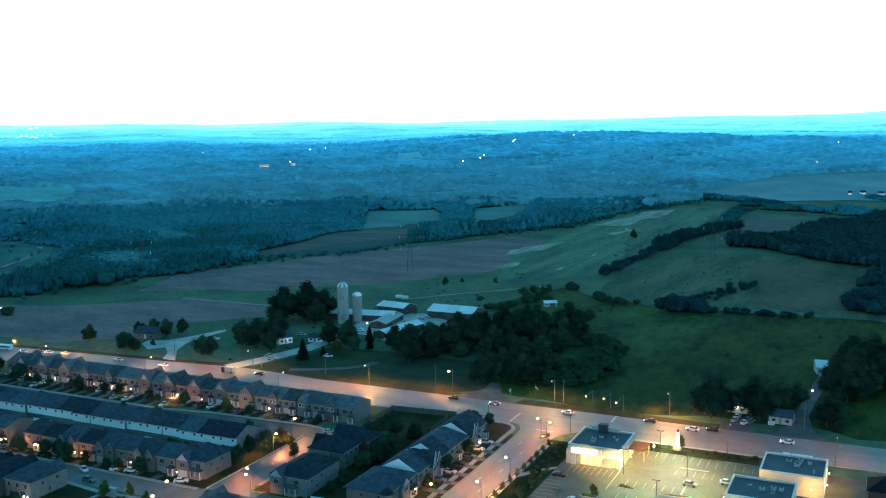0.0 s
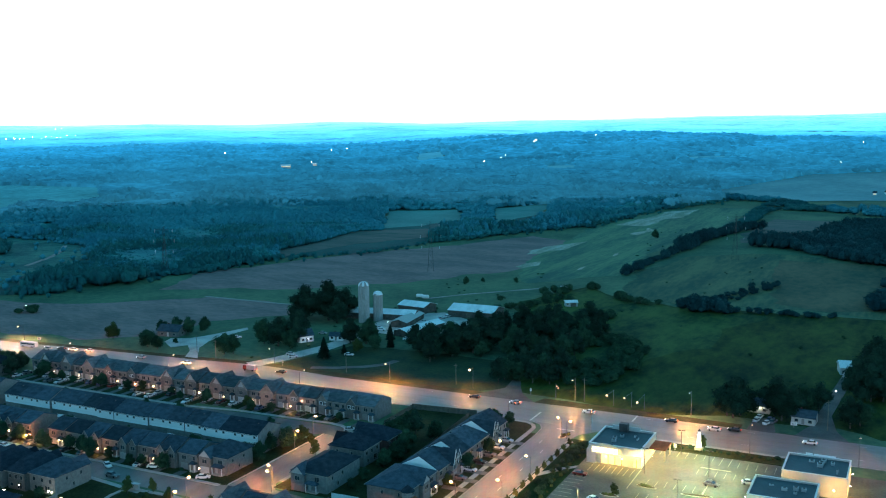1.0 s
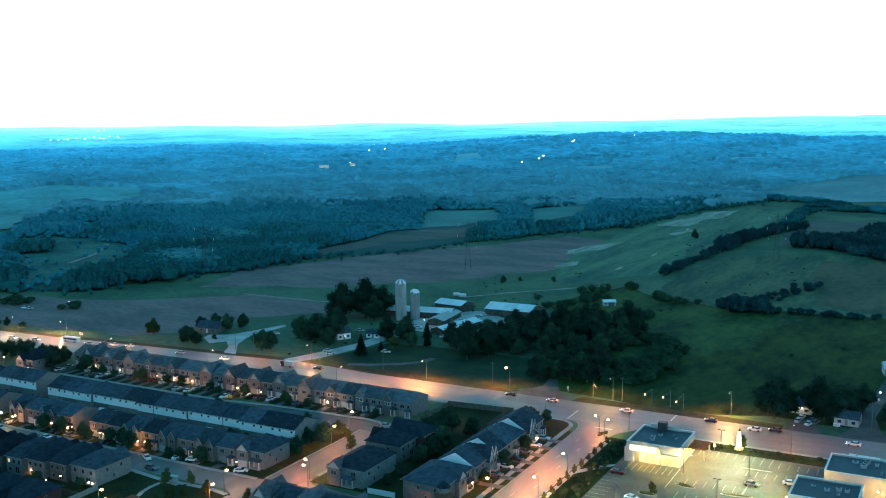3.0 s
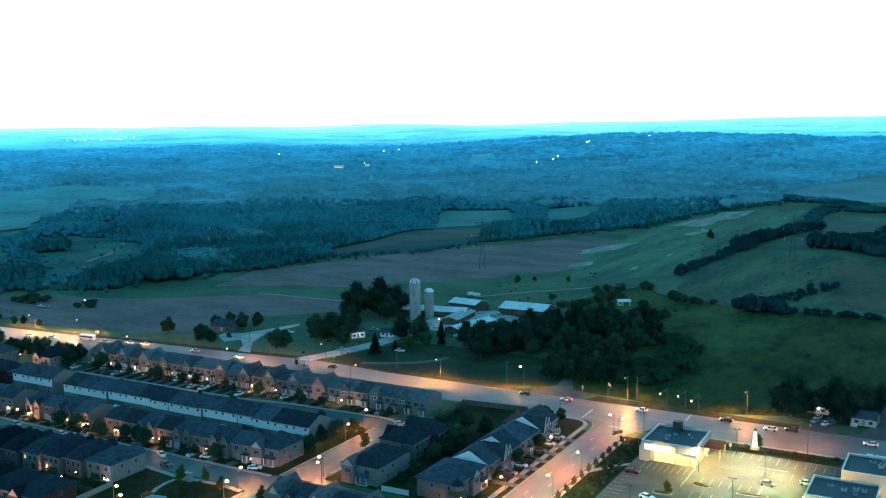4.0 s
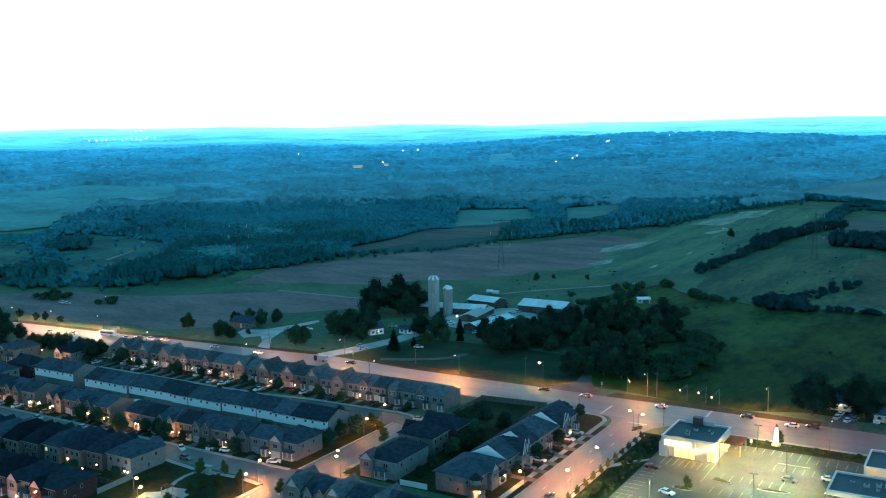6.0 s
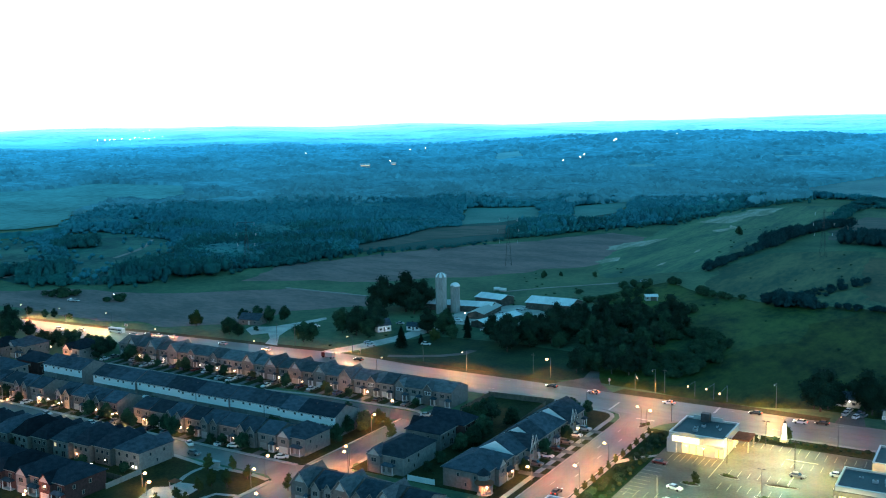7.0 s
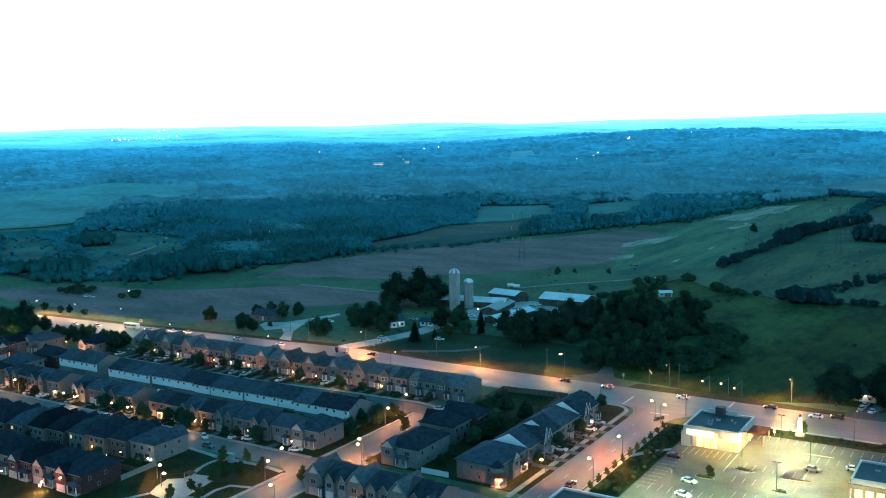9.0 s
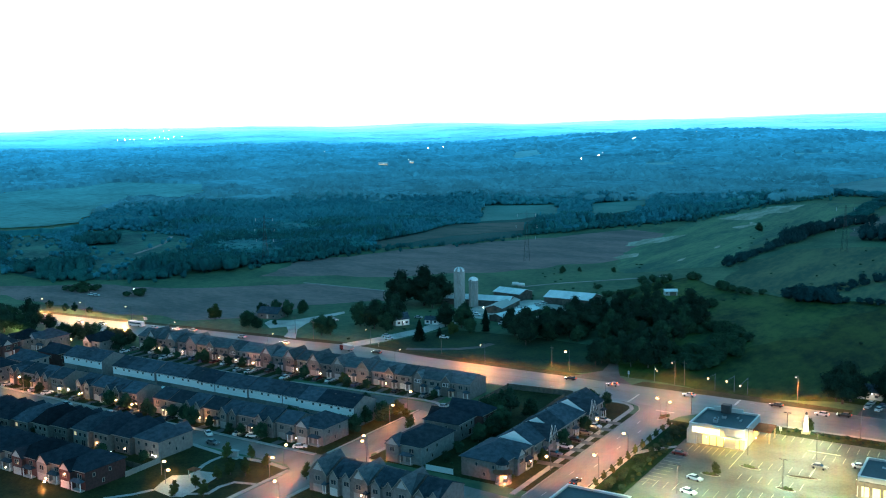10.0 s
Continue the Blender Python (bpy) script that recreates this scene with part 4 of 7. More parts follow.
def conifer(seed, h, spread, label):
    g = np.random.default_rng(seed)
    t = thing("conifer", pose(0, 0, 0), label, "tree", "conifers")
    trunk = bmesh.new()
    rod(trunk, (0, 0, -0.2), (0, 0, h * 0.95), 0.025 * h, 0.005 * h, 7)
    part("trunk", trunk, BARK, t)
    m = 1800
    u = g.uniform(0, 1, m) ** 0.75
    z = h * (0.06 + 0.94 * u)
    rad = spread * (1 - u) ** 0.85 * (0.75 + 0.35 * np.abs(np.sin(u * 24))) * g.uniform(0.55, 1.05, m)
    a = g.uniform(0, 2 * math.pi, m)
    p = np.stack([rad * np.cos(a), rad * np.sin(a), z], 1)
    out = np.stack([np.cos(a), np.sin(a), -0.45 + 0 * a], 1)
    side = np.stack([-np.sin(a), np.cos(a), 0.3 * g.normal(size=m)], 1)
    s = (0.22 + 0.34 * (1 - u))[:, None] * g.uniform(0.7, 1.3, m)[:, None]
    q = np.stack([p - out * s, p + side * s * 0.6, p + out * s, p - side * s * 0.6], 1).reshape(-1, 3)
    k = np.arange(m)[:, None] * 4
    core = bmesh.new()
    cyl(core, 0, 0, h * 0.08, h * 0.96, spread * 0.62, 0.05, 10)
    cv = np.array([v.co[:] for v in core.verts])
    core.faces.ensure_lookup_table()
    bmesh.ops.triangulate(core, faces=core.faces[:])
    cf = np.array([[v.index for v in f.verts] for f in core.faces])
    core.free()
    crown = new("crown", mesh_np("crown", np.concatenate([q, cv]), np.concatenate([k + [0, 1, 2], k + [0, 2, 3], cf + len(q)]), NEEDLE))
    crown.parent = t
    return t


def shrub(seed, r, leaf, label):
    t = thing("shrub", pose(0, 0, 0), label, "shrub", "shrubs")
    g = random.Random(seed)
    lobes = [(g.uniform(-0.5, 0.5) * r, g.uniform(-0.5, 0.5) * r, r * g.uniform(0.5, 0.7), r * g.uniform(0.55, 0.8), 0.85) for _ in range(4)]
    stem = bmesh.new()
    for c in lobes:
        rod(stem, (0, 0, -0.1), (c[0], c[1], c[2]), 0.05 * r, 0.02 * r, 5)
    part("stem", stem, BARK, t)
    v, f = leafy(seed, lobes, 330, 0.12 * r + 0.08)
    crown = new("crown", mesh_np("crown", v, f, leaf))
    crown.parent = t
    return t


TREES = [tree(11, 12, 6.0, LEAF[0], "round leafy tree with dark green foliage"), tree(23, 15, 6.6, LEAF[1], "tall dark green broadleaf tree"), tree(37, 10, 4.6, LEAF[0], "mid-sized leafy green tree"),
         tree(41, 17, 7.6, LEAF[1], "large spreading tree with very dark foliage", 1900), tree(59, 8, 3.6, LEAF[2], "young leafy tree with fresh green foliage", 1300)]
CONIFERS = [conifer(5, 11, 3.2, "dark pointed spruce tree"), conifer(6, 7.5, 2.4, "small dark pointed spruce tree")]
SAPLING = tree(71, 5.0, 1.7, LEAF[2], "slim young street tree", 320)
SHRUBS = [shrub(3, 1.5, LEAF[0], "rounded dark green shrub"), shrub(9, 1.0, LEAF[2], "low leafy green shrub")]


def plant(proto, x, y, scale=1.0, z=0.0):
    m = pose(x, y, z, 0, 0, rng.uniform(0, 360))
    ob = proto
    if proto.name in used:
        ob = copy_thing(proto, m)
    else:
        used.add(proto.name)
        proto.matrix_basis = m
    ob.scale = (scale * rng.uniform(0.92, 1.08), scale * rng.uniform(0.92, 1.08), scale * rng.uniform(0.92, 1.1))
    return ob


# gaps in the trees along the camera's sight lines to the sheds and the field shelter
SIGHT_GAPS = [(-179 * k, 532 * k) for k in (1.0, 0.985, 0.97, 0.95, 0.93, 0.91, 0.89)] + [(-201 * k, 582 * k) for k in (1.0, 0.985, 0.97, 0.955, 0.94)] + [(-222 * k, 436 * k) for k in (1.0, 0.985, 0.97)] + [(-229 * k, 428 * k) for k in (1.0, 0.985, 0.97)]


def plant_in(poly, count, protos, lo=0.8, hi=1.2, gap=5.0):
    """Trees scattered in an outline, a gap apart."""
    xs, ys = [p[0] for p in poly], [p[1] for p in poly]
    done, tries = [], 0
    while len(done) < count and tries < count * 60:
        tries += 1
        x, y = rng.uniform(min(xs), max(xs)), rng.uniform(min(ys), max(ys))
        if any((x - a) ** 2 + (y - b) ** 2 < 64 for a, b in SIGHT_GAPS):
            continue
        if inside(np.array([x]), np.array([y]), poly)[0] and all((x - a) ** 2 + (y - b) ** 2 > gap * gap for a, b in done):
            done.append((x, y))
            plant(rng.choice(protos), x, y, rng.uniform(lo, hi))


# great trees at the farm, and the grove between farm and road
for x, y, k, s in ((-300, 434, 3, 1.25), (-289, 440, 3, 1.3), (-308, 446, 1, 1.2), (-296, 452, 3, 1.2), (-284, 450, 1, 1.15), (-281, 436, 1, 1.0), (-278, 378, 3, 0.8), (-284, 390, 0, 1.0), (-274, 388, 1, 0.9), (-288, 380, 0, 1.0), (-279, 398, 1, 0.95), (-269, 376, 2, 0.9),
                   (-249, 398, 1, 0.9), (-244, 409, 2, 1.1), (-241, 400, 0, 0.85), (-292, 354, 0, 0.8), (-289, 357, 0, 0.7), (-336, 350, 0, 0.7), (-329, 349, 2, 0.7), (-341, 354, 0, 0.6), (-346, 382, 0, 0.65), (-337, 381, 0, 0.7), (-334, 390, 2, 0.75), (-353, 378, 2, 0.7), (-329, 362, 2, 0.3), (-231, 392, 2, 0.75), (-236, 384, 4, 0.8)):
    plant(TREES[k], x, y, s)
plant(TREES[4], -366, 357, 1.0)
for x, y, s in ((-244, 367, 1.0), (-233.5, 411, 0.75)):
    plant(CONIFERS[0], x, y, s)
for x, y, s in ((-248, 372, 0.8), (-226, 398, 0.9), (-240, 378, 0.7), (-252, 404, 0.9)):
    plant(CONIFERS[1], x, y, s)
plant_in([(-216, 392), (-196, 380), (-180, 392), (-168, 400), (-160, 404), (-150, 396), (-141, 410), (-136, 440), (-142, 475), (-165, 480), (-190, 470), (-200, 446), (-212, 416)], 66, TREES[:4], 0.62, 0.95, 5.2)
plant_in([(-152, 358), (-146, 368), (-148, 396), (-158, 392), (-157, 366)], 9, TREES[:3], 0.6, 0.85, 4.0)
plant_in([(-138, 362), (-131, 372), (-134, 398), (-142, 398), (-143, 372)], 9, TREES[:3], 0.6, 0.85, 4.0)
# hedgerows to the right
FAR_TREES = []


def far_hedge(line, step, protos, lo, hi, wide=5):
    for (ax, ay), (bx, by) in zip(line, line[1:]):
        n = max(1, int(4.2 * math.hypot(bx - ax, by - ay) / step))
        for k in range(n):
            u = (k + rng.uniform(0.1, 0.9)) / n
            FAR_TREES.append((ax + (bx - ax) * u + rng.uniform(-wide, wide), ay + (by - ay) * u + rng.uniform(-wide, wide), rng.uniform(lo, hi)))


far_hedge([(-183, 655), (-180, 720), (-174, 790)], 9, TREES[:3], 0.5, 0.8, 3)
far_hedge([(-174, 800), (-168, 890), (-155, 960), (-140, 990)], 8, TREES[:4], 0.8, 1.2, 6)
far_hedge([(-114, 550), (-92, 552)], 4, TREES[:3], 0.8, 1.1, 6)
far_hedge([(-92, 552), (-70, 556), (-40, 556)], 7, TREES[:3], 0.35, 0.58, 4)
far_hedge([(-118, 560), (-108, 580)], 5, TREES[:3], 0.7, 0.9, 4)
far_hedge([(-102, 585), (-94, 615), (-82, 650)], 8, TREES[:3], 0.4, 0.6, 6)
for x, y, s in ((-269, 578, 0.5), (-262, 590, 0.35), (-240, 596, 0.4), (-214, 873, 0.8)):
    plant(TREES[2], x, y, s)
plant_in([(-20, 384), (-12, 390), (6, 402), (6, 470), (-12, 466), (-14, 440), (-19, 400)], 30, TREES[:4], 0.65, 1.0, 4.5)
for x, y, k, s in ((-56.5, 353.0, 3, 0.9), (-59, 355, 1, 0.85), (-54.5, 357, 3, 0.8), (-40, 357, 3, 0.72), (-36.5, 360, 1, 0.85), (-43, 362, 3, 0.8), (-34, 366, 0, 0.9), (-29, 376, 1, 0.75), (-17, 358, 1, 0.7), (-14, 362, 0, 0.8), (-18, 366, 0, 0.8)):
    plant(TREES[k], x, y, s)
# yards and streets
for x, y, k, s in ((-156, 279, 0, 0.75), (-154, 288, 1, 0.6), (-148, 270, 0, 0.7), (-147, 262, 2, 0.7), (-145, 285, 2, 0.7), (-159, 291, 2, 0.6), (-148, 255, 2, 0.6), (-122.4, 264, 2, 0.55), (-122.3, 280, 2, 0.55), (-122.4, 249, 4, 0.5), (-241, 222.5, 0, 0.5), (-246, 224, 2, 0.6), (-276, 224, 2, 0.6), (-285, 224, 0, 0.5),
                   (-264, 223, 2, 0.6), (-187, 258, 2, 0.75), (-190, 252, 2, 0.6), (-186.5, 266, 4, 0.7), (-188, 243, 0, 0.5), (-193, 242, 2, 0.55), (-338, 289, 0, 0.6), (-229, 290, 4, 0.5), (-356, 288, 1, 0.55), (-352, 283, 1, 0.6), (-362, 290, 0, 0.5), (-368, 292, 0, 0.45), (-380, 290, 1, 0.45), (-395, 288, 0, 0.45), (-386, 280, 0, 0.5), (-402, 284, 2, 0.5), (-132, 308, 0, 0.5), (-128, 311, 2, 0.5), (-127, 303, 2, 0.5), (-134, 311, 2, 0.5)):
    plant(TREES[k], x, y, s, 0.1)
plant_in([(-470, 296), (-450, 308), (-424, 297), (-416, 286), (-440, 276), (-476, 280)], 20, TREES[:4], 0.5, 0.8, 5.0)
plant_in([(-402, 300), (-384, 303), (-358, 301), (-356, 292), (-372, 290), (-404, 288)], 16, TREES[:3], 0.42, 0.62, 4.5)
plant_in([(-500, 286), (-440, 300), (-410, 298), (-412, 288), (-440, 276), (-500, 262)], 14, TREES[:4], 0.4, 0.6, 4.0)
plant_in([(-480, 318 + 14), (-440, 335), (-440, 338), (-480, 336)], 4, TREES[:3], 0.3, 0.4, 5)
for k in range(11):
    plant(SAPLING, -101.0, 238 + k * 6.1, 0.55, 0.1)
for x, y in ((-197.9, 174.9), (-197.6, 182.2), (-196.9, 190.0), (-190.9, 178.9), (-196.3, 194.6), (-191.9, 196.2), (-200.5, 207.8), (-191.4, 204.4), (-206.3, 203.5), (-174.8, 203), (-180.3, 262), (-174, 255), (-60, 314), (-75, 262.8)):
    plant(SAPLING, x, y, rng.uniform(0.8, 1.1), 0.1)
for k in range(26):
    plant(SHRUBS[k % 2], -94.2 + rng.uniform(-1.2, 0.8), 240 + k * 2.4, rng.uniform(0.4, 0.8), 0.1)
    plant(SHRUBS[0], -97.0 + rng.uniform(-1.2, 1.2), 238 + k * 2.5, rng.uniform(0.6, 1.0), 0.1)
for k in range(30):
    plant(SHRUBS[k % 2], -71 + k * 1.25, 313 + rng.uniform(-1.5, 1.5), rng.uniform(0.35, 0.65), 0.1)
for k in range(16):
    plant(SHRUBS[1], -123.9 + rng.uniform(-0.3, 0.3), 228 + k * 4.7, rng.uniform(0.5, 0.9), 0.1)
for k in range(16):
    plant(SHRUBS[k % 2], -349 + k * 10.3, 225.4, rng.uniform(0.4, 0.8), 0.1)
for k in range(16):
    plant(SHRUBS[k % 2], -346 + k * 9.48, 291.6, rng.uniform(0.35, 0.7), 0.1)

# front gardens and back gardens of the terraces
for x0, x1, y0, y1, n in ((-346, -184, 286.6, 290.5, 24), (-346, -190, 240.6, 244.6, 16), (-345, -190, 222.0, 224.8, 20), (-330, -226, 186.0, 190.0, 9), (-350, -190, 268.0, 273.0, 9), (-150, -140, 232, 250, 5), (-330, -226, 178.5, 182.5, 7)):
    for k in range(n):
        plant((TREES[2], TREES[0], SHRUBS[0])[rng.randrange(3)], x0 + (x1 - x0) * (k + rng.uniform(0.1, 0.9)) / n, rng.uniform(y0, y1), rng.uniform(0.26, 0.46), 0.1)

# ---- woods ----
FOREST = [(-640, 415), (-570, 400), (-496, 440), (-530, 490), (-508, 488), (-466, 552), (-462, 633), (-412, 682), (-392, 765), (-338, 881), (-301, 950), (-280, 1140), (-230, 1310), (-262, 1440), (-160, 1690), (0, 1800), (120, 1800), (120, 2150), (-1100, 1900), (-1900, 1150), (-1900, 300), (-900, 330)]
WOODS_RIGHT = [(-136, 845), (-92, 838), (-40, 775), (20, 750), (40, 1150), (-20, 1120), (-60, 1000), (-84, 900), (-110, 872)]
HEDGE_FAR = [[(-22, 585), (6, 575), (6, 760), (-2, 750), (-20, 660)], [(-160, 985), (-172, 1240), (-166, 1300), (-140, 1300), (-96, 1210), (-96, 1195), (-150, 1190), (-150, 985)], [(-100, 1200), (-10, 1130), (20, 1130), (20, 1165), (-90, 1240)], [(-240, 1330), (-165, 1300), (-160, 1318), (-232, 1350)], [(-30, 1390), (20, 1370), (20, 1430), (-28, 1425)]]
LEFT_SCRUB = [[(-640, 425), (-600, 405), (-560, 420), (-590, 462), (-625, 462)], [(-560, 470), (-500, 455), (-470, 500), (-520, 530), (-575, 515)], [(-730, 545), (-700, 525), (-690, 560), (-720, 590), (-750, 575)], [(-960, 850), (-940, 800), (-920, 830), (-940, 870)], [(-905, 905), (-890, 840), (-865, 880), (-880, 930)]]


def scatter(poly, step, seed, holes=()):
    g = np.random.default_rng(seed)
    xs, ys = [p[0] for p in poly], [p[1] for p in poly]
    x, y = np.meshgrid(np.arange(min(xs), max(xs), step), np.arange(min(ys), max(ys), step))
    x, y = x.ravel() + g.uniform(-0.95, 0.95, x.size) * step, y.ravel() + g.uniform(-0.95, 0.95, y.size) * step
    keep = inside(x, y, poly)
    for hole in holes:
        for k in (1.0, 1.035, 1.07, 1.1):
            keep &= ~inside(x * k, y * k, hole)
    turn = np.degrees(np.arctan2(-x, y))
    keep &= (turn > -6) & (turn < 64)
    return x[keep], y[keep]


def woods(name, x, y, tall, wide, seed, label, sub=1, leaves=10, material=WOODS, rough=0.24, leaf=0.15):
    """Many trees in one mesh: trunkless knobbly crowns that meet, each with clumps that break its outline."""
    g = np.random.default_rng(seed)
    kinds = []
    for k in range(7):
        v, f = lump(seed + k * 3, 0.95, 1.0, sub, rough)
        m = leaves
        if m:
            d = g.normal(size=(m, 3))
            d[:, 2] = np.where(d[:, 2] < -0.4, -d[:, 2], d[:, 2])
            d /= np.linalg.norm(d, axis=1)[:, None]
            d *= g.uniform(0.8, 1.22, m)[:, None]
            a = g.normal(size=(m, 3)) * leaf
            b = g.normal(size=(m, 3)) * leaf
            tri = np.stack([d * 0.97 - a, d * 1.1 + (a - b) * 0.5, d * 0.97 + b], 1).reshape(-1, 3)
            f = np.concatenate([f, np.arange(3 * m).reshape(-1, 3) + len(v)])
            v = np.concatenate([v, tri])
        kinds.append((v, f))
    vs, fs, n = [], [], 0
    pick = g.integers(0, 7, len(x))
    for k, (v, f) in enumerate(kinds):
        idx = np.where(pick == k)[0]
        if not len(idx):
            continue
        h = (tall if np.isscalar(tall) else tall[idx]) * g.uniform(0.72, 1.06, len(idx)) * (1 + 0.42 * np.sin(x[idx] / 37 + np.sin(y[idx] / 29)) * np.sin(y[idx] / 41))
        w = wide * g.uniform(0.75, 1.25, len(idx))
        a = g.uniform(0, 6.28, len(idx))
        c, s = np.cos(a)[:, None], np.sin(a)[:, None]
        px = (v[:, 0] * c - v[:, 1] * s) * w[:, None] + x[idx][:, None]
        py = (v[:, 0] * s + v[:, 1] * c) * w[:, None] + y[idx][:, None]
        pz = (v[:, 2] * 0.5 + 0.48) * h[:, None] + land(x[idx], y[idx])[:, None]
        vs.append(np.stack([px, py, pz], -1).reshape(-1, 3))
        fs.append((f[None] + (np.arange(len(idx)) * len(v))[:, None, None] + n).reshape(-1, 3))
        n += len(idx) * len(v)
    ob = new(name, mesh_np(name, np.concatenate(vs), np.concatenate(fs), material, True))
    return tagged(ob, label, "woods", kind="stuff")


def haze_mat(name, gain, tint, speckle, scale, island=0.0):
    """Far land with haze painted in: its colour and glow pale with distance from the town, with mottling at two scales.
    """
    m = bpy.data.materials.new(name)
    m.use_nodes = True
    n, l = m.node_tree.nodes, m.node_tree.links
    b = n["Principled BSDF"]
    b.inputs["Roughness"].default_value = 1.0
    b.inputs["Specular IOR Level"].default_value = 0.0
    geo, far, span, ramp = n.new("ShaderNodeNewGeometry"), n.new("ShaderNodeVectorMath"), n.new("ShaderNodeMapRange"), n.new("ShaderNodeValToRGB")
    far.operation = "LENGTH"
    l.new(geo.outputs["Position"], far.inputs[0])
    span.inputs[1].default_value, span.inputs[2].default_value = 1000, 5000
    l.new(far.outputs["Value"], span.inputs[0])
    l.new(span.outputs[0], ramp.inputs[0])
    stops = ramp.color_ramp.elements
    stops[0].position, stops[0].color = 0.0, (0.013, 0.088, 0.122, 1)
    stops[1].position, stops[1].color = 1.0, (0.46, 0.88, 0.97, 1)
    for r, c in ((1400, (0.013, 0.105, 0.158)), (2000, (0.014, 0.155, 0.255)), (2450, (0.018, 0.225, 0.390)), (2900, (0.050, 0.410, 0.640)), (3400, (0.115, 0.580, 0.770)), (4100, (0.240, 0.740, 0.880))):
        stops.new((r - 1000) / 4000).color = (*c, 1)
    add = n.new("ShaderNodeMath")
    add.operation = "ADD"
    for k, sc in enumerate((scale, scale * 9)):
        tex = n.new("ShaderNodeTexNoise")
        tex.inputs["Scale"].default_value, tex.inputs["Detail"].default_value = sc, 5
        l.new(geo.outputs["Position"], tex.inputs["Vector"])
        l.new(tex.outputs[0], add.inputs[k])
    mr = n.new("ShaderNodeMapRange")
    mr.inputs[1].default_value, mr.inputs[2].default_value = 0.7, 1.3
    mr.inputs[3].default_value, mr.inputs[4].default_value = gain * (1 - speckle), gain * (1 + speckle)
    l.new(add.outputs[0], mr.inputs[0])
    last = ramp.outputs[0]
    own = n.new("ShaderNodeMapRange")
    own.inputs[3].default_value, own.inputs[4].default_value = 1 - island, 1 + island
    l.new(geo.outputs["Random Per Island"], own.inputs[0])
    for source in (mr.outputs[0], own.outputs[0], tint):
        mul = n.new("ShaderNodeMix")
        mul.data_type, mul.blend_type = "RGBA", "MULTIPLY"
        mul.inputs[0].default_value = 1
        l.new(last, mul.inputs[6])
        if source is tint:
            mul.inputs[7].default_value = (*tint, 1)
        else:
            l.new(source, mul.inputs[7])
        last = mul.outputs[2]
    l.new(last, b.inputs["Base Color"])
    # this emission is haze put into the material, no source of light
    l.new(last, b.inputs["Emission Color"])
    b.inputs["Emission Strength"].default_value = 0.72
    l.new(soft_normal(n, l, geo, 0.6), b.inputs["Normal"])
    return m


DISTANT = haze_mat("distant_woods", 1.30, (1, 1, 1), 0.46, 0.006)
DISTANT_CROWNS = haze_mat("distant_crowns", 1.26, (1, 1, 1), 0.34, 0.005, 0.10)
DISTANT_FIELD = haze_mat("distant_field", 1.22, (1.35, 1.18, 1.0), 0.3, 0.012)
DISTANT_PALE = haze_mat("distant_pale_field", 1.35, (1.9, 1.1, 0.94), 0.14, 0.01)
patch("woodland_floor", [p for p in FOREST if math.hypot(*p) < 1380], WOODFLOOR, 0.03, "dark shaded woodland floor", "ground")
def edge_height(x, y, poly, lows):
    """Lower scrub along an outline's edge and round the clearings."""
    low = np.zeros(len(x), bool)
    for k in range(8):
        a = k * math.pi / 4
        px, py = x + 11 * math.cos(a), y + 11 * math.sin(a)
        low |= ~inside(px, py, poly)
        for hole in lows:
            low |= inside(px, py, hole)
    return np.where(low, 0.55, 1.0)


fx, fy = scatter(FOREST, 3.2, 1, CLEARINGS)
fr = np.hypot(fx, fy)
# leaf copy steps from dark to pale with distance, which paints in haze
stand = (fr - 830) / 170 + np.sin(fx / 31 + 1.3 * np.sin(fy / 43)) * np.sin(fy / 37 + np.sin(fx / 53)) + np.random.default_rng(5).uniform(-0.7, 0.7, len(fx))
for seed, leaf, near in ((100, WOODS, (fr < 1000) & (stand > -0.1) & (stand < 0.7)), (150, WOODS_DARK, (fr < 1000) & (stand <= -0.1)), (180, WOODS_HAZED, (fr < 1000) & (stand >= 0.7))):
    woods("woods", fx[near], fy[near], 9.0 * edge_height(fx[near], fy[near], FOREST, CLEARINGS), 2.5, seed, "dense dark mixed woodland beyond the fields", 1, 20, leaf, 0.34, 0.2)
fx, fy = scatter(FOREST, 6.6, 2, CLEARINGS)
fr = np.hypot(fx, fy)
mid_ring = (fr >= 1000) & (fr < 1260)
# near rim keeps the darker leaf copy, the trees behind get the hazed one
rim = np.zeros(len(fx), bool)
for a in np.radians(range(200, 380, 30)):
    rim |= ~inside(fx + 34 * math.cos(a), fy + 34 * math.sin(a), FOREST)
for leaf, seed, ring in ((WOODS_HAZED, 200, mid_ring & ~rim), (WOODS, 230, mid_ring & rim)):
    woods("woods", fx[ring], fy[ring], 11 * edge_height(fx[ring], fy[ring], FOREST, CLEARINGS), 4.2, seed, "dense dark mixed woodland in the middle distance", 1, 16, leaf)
g = np.random.default_rng(77)
sx, sy = [], []
for (ax, ay), (bx, by) in zip(FOREST[1:12], FOREST[2:13]):
    n = int(math.hypot(bx - ax, by - ay) / 3.2)
    u = g.uniform(0, 1, n)
    out = g.exponential(5.0, n)
    d = math.hypot(bx - ax, by - ay)
    sx.append(ax + (bx - ax) * u + (by - ay) / d * out)
    sy.append(ay + (by - ay) * u - (bx - ax) / d * out)
sx, sy = np.concatenate(sx), np.concatenate(sy)
woods("scrub", sx, sy, 3.8, 2.0, 900, "scattered scrub along the edge of the woods", 1, 50, WOODS_DARK)
sx, sy = [], []
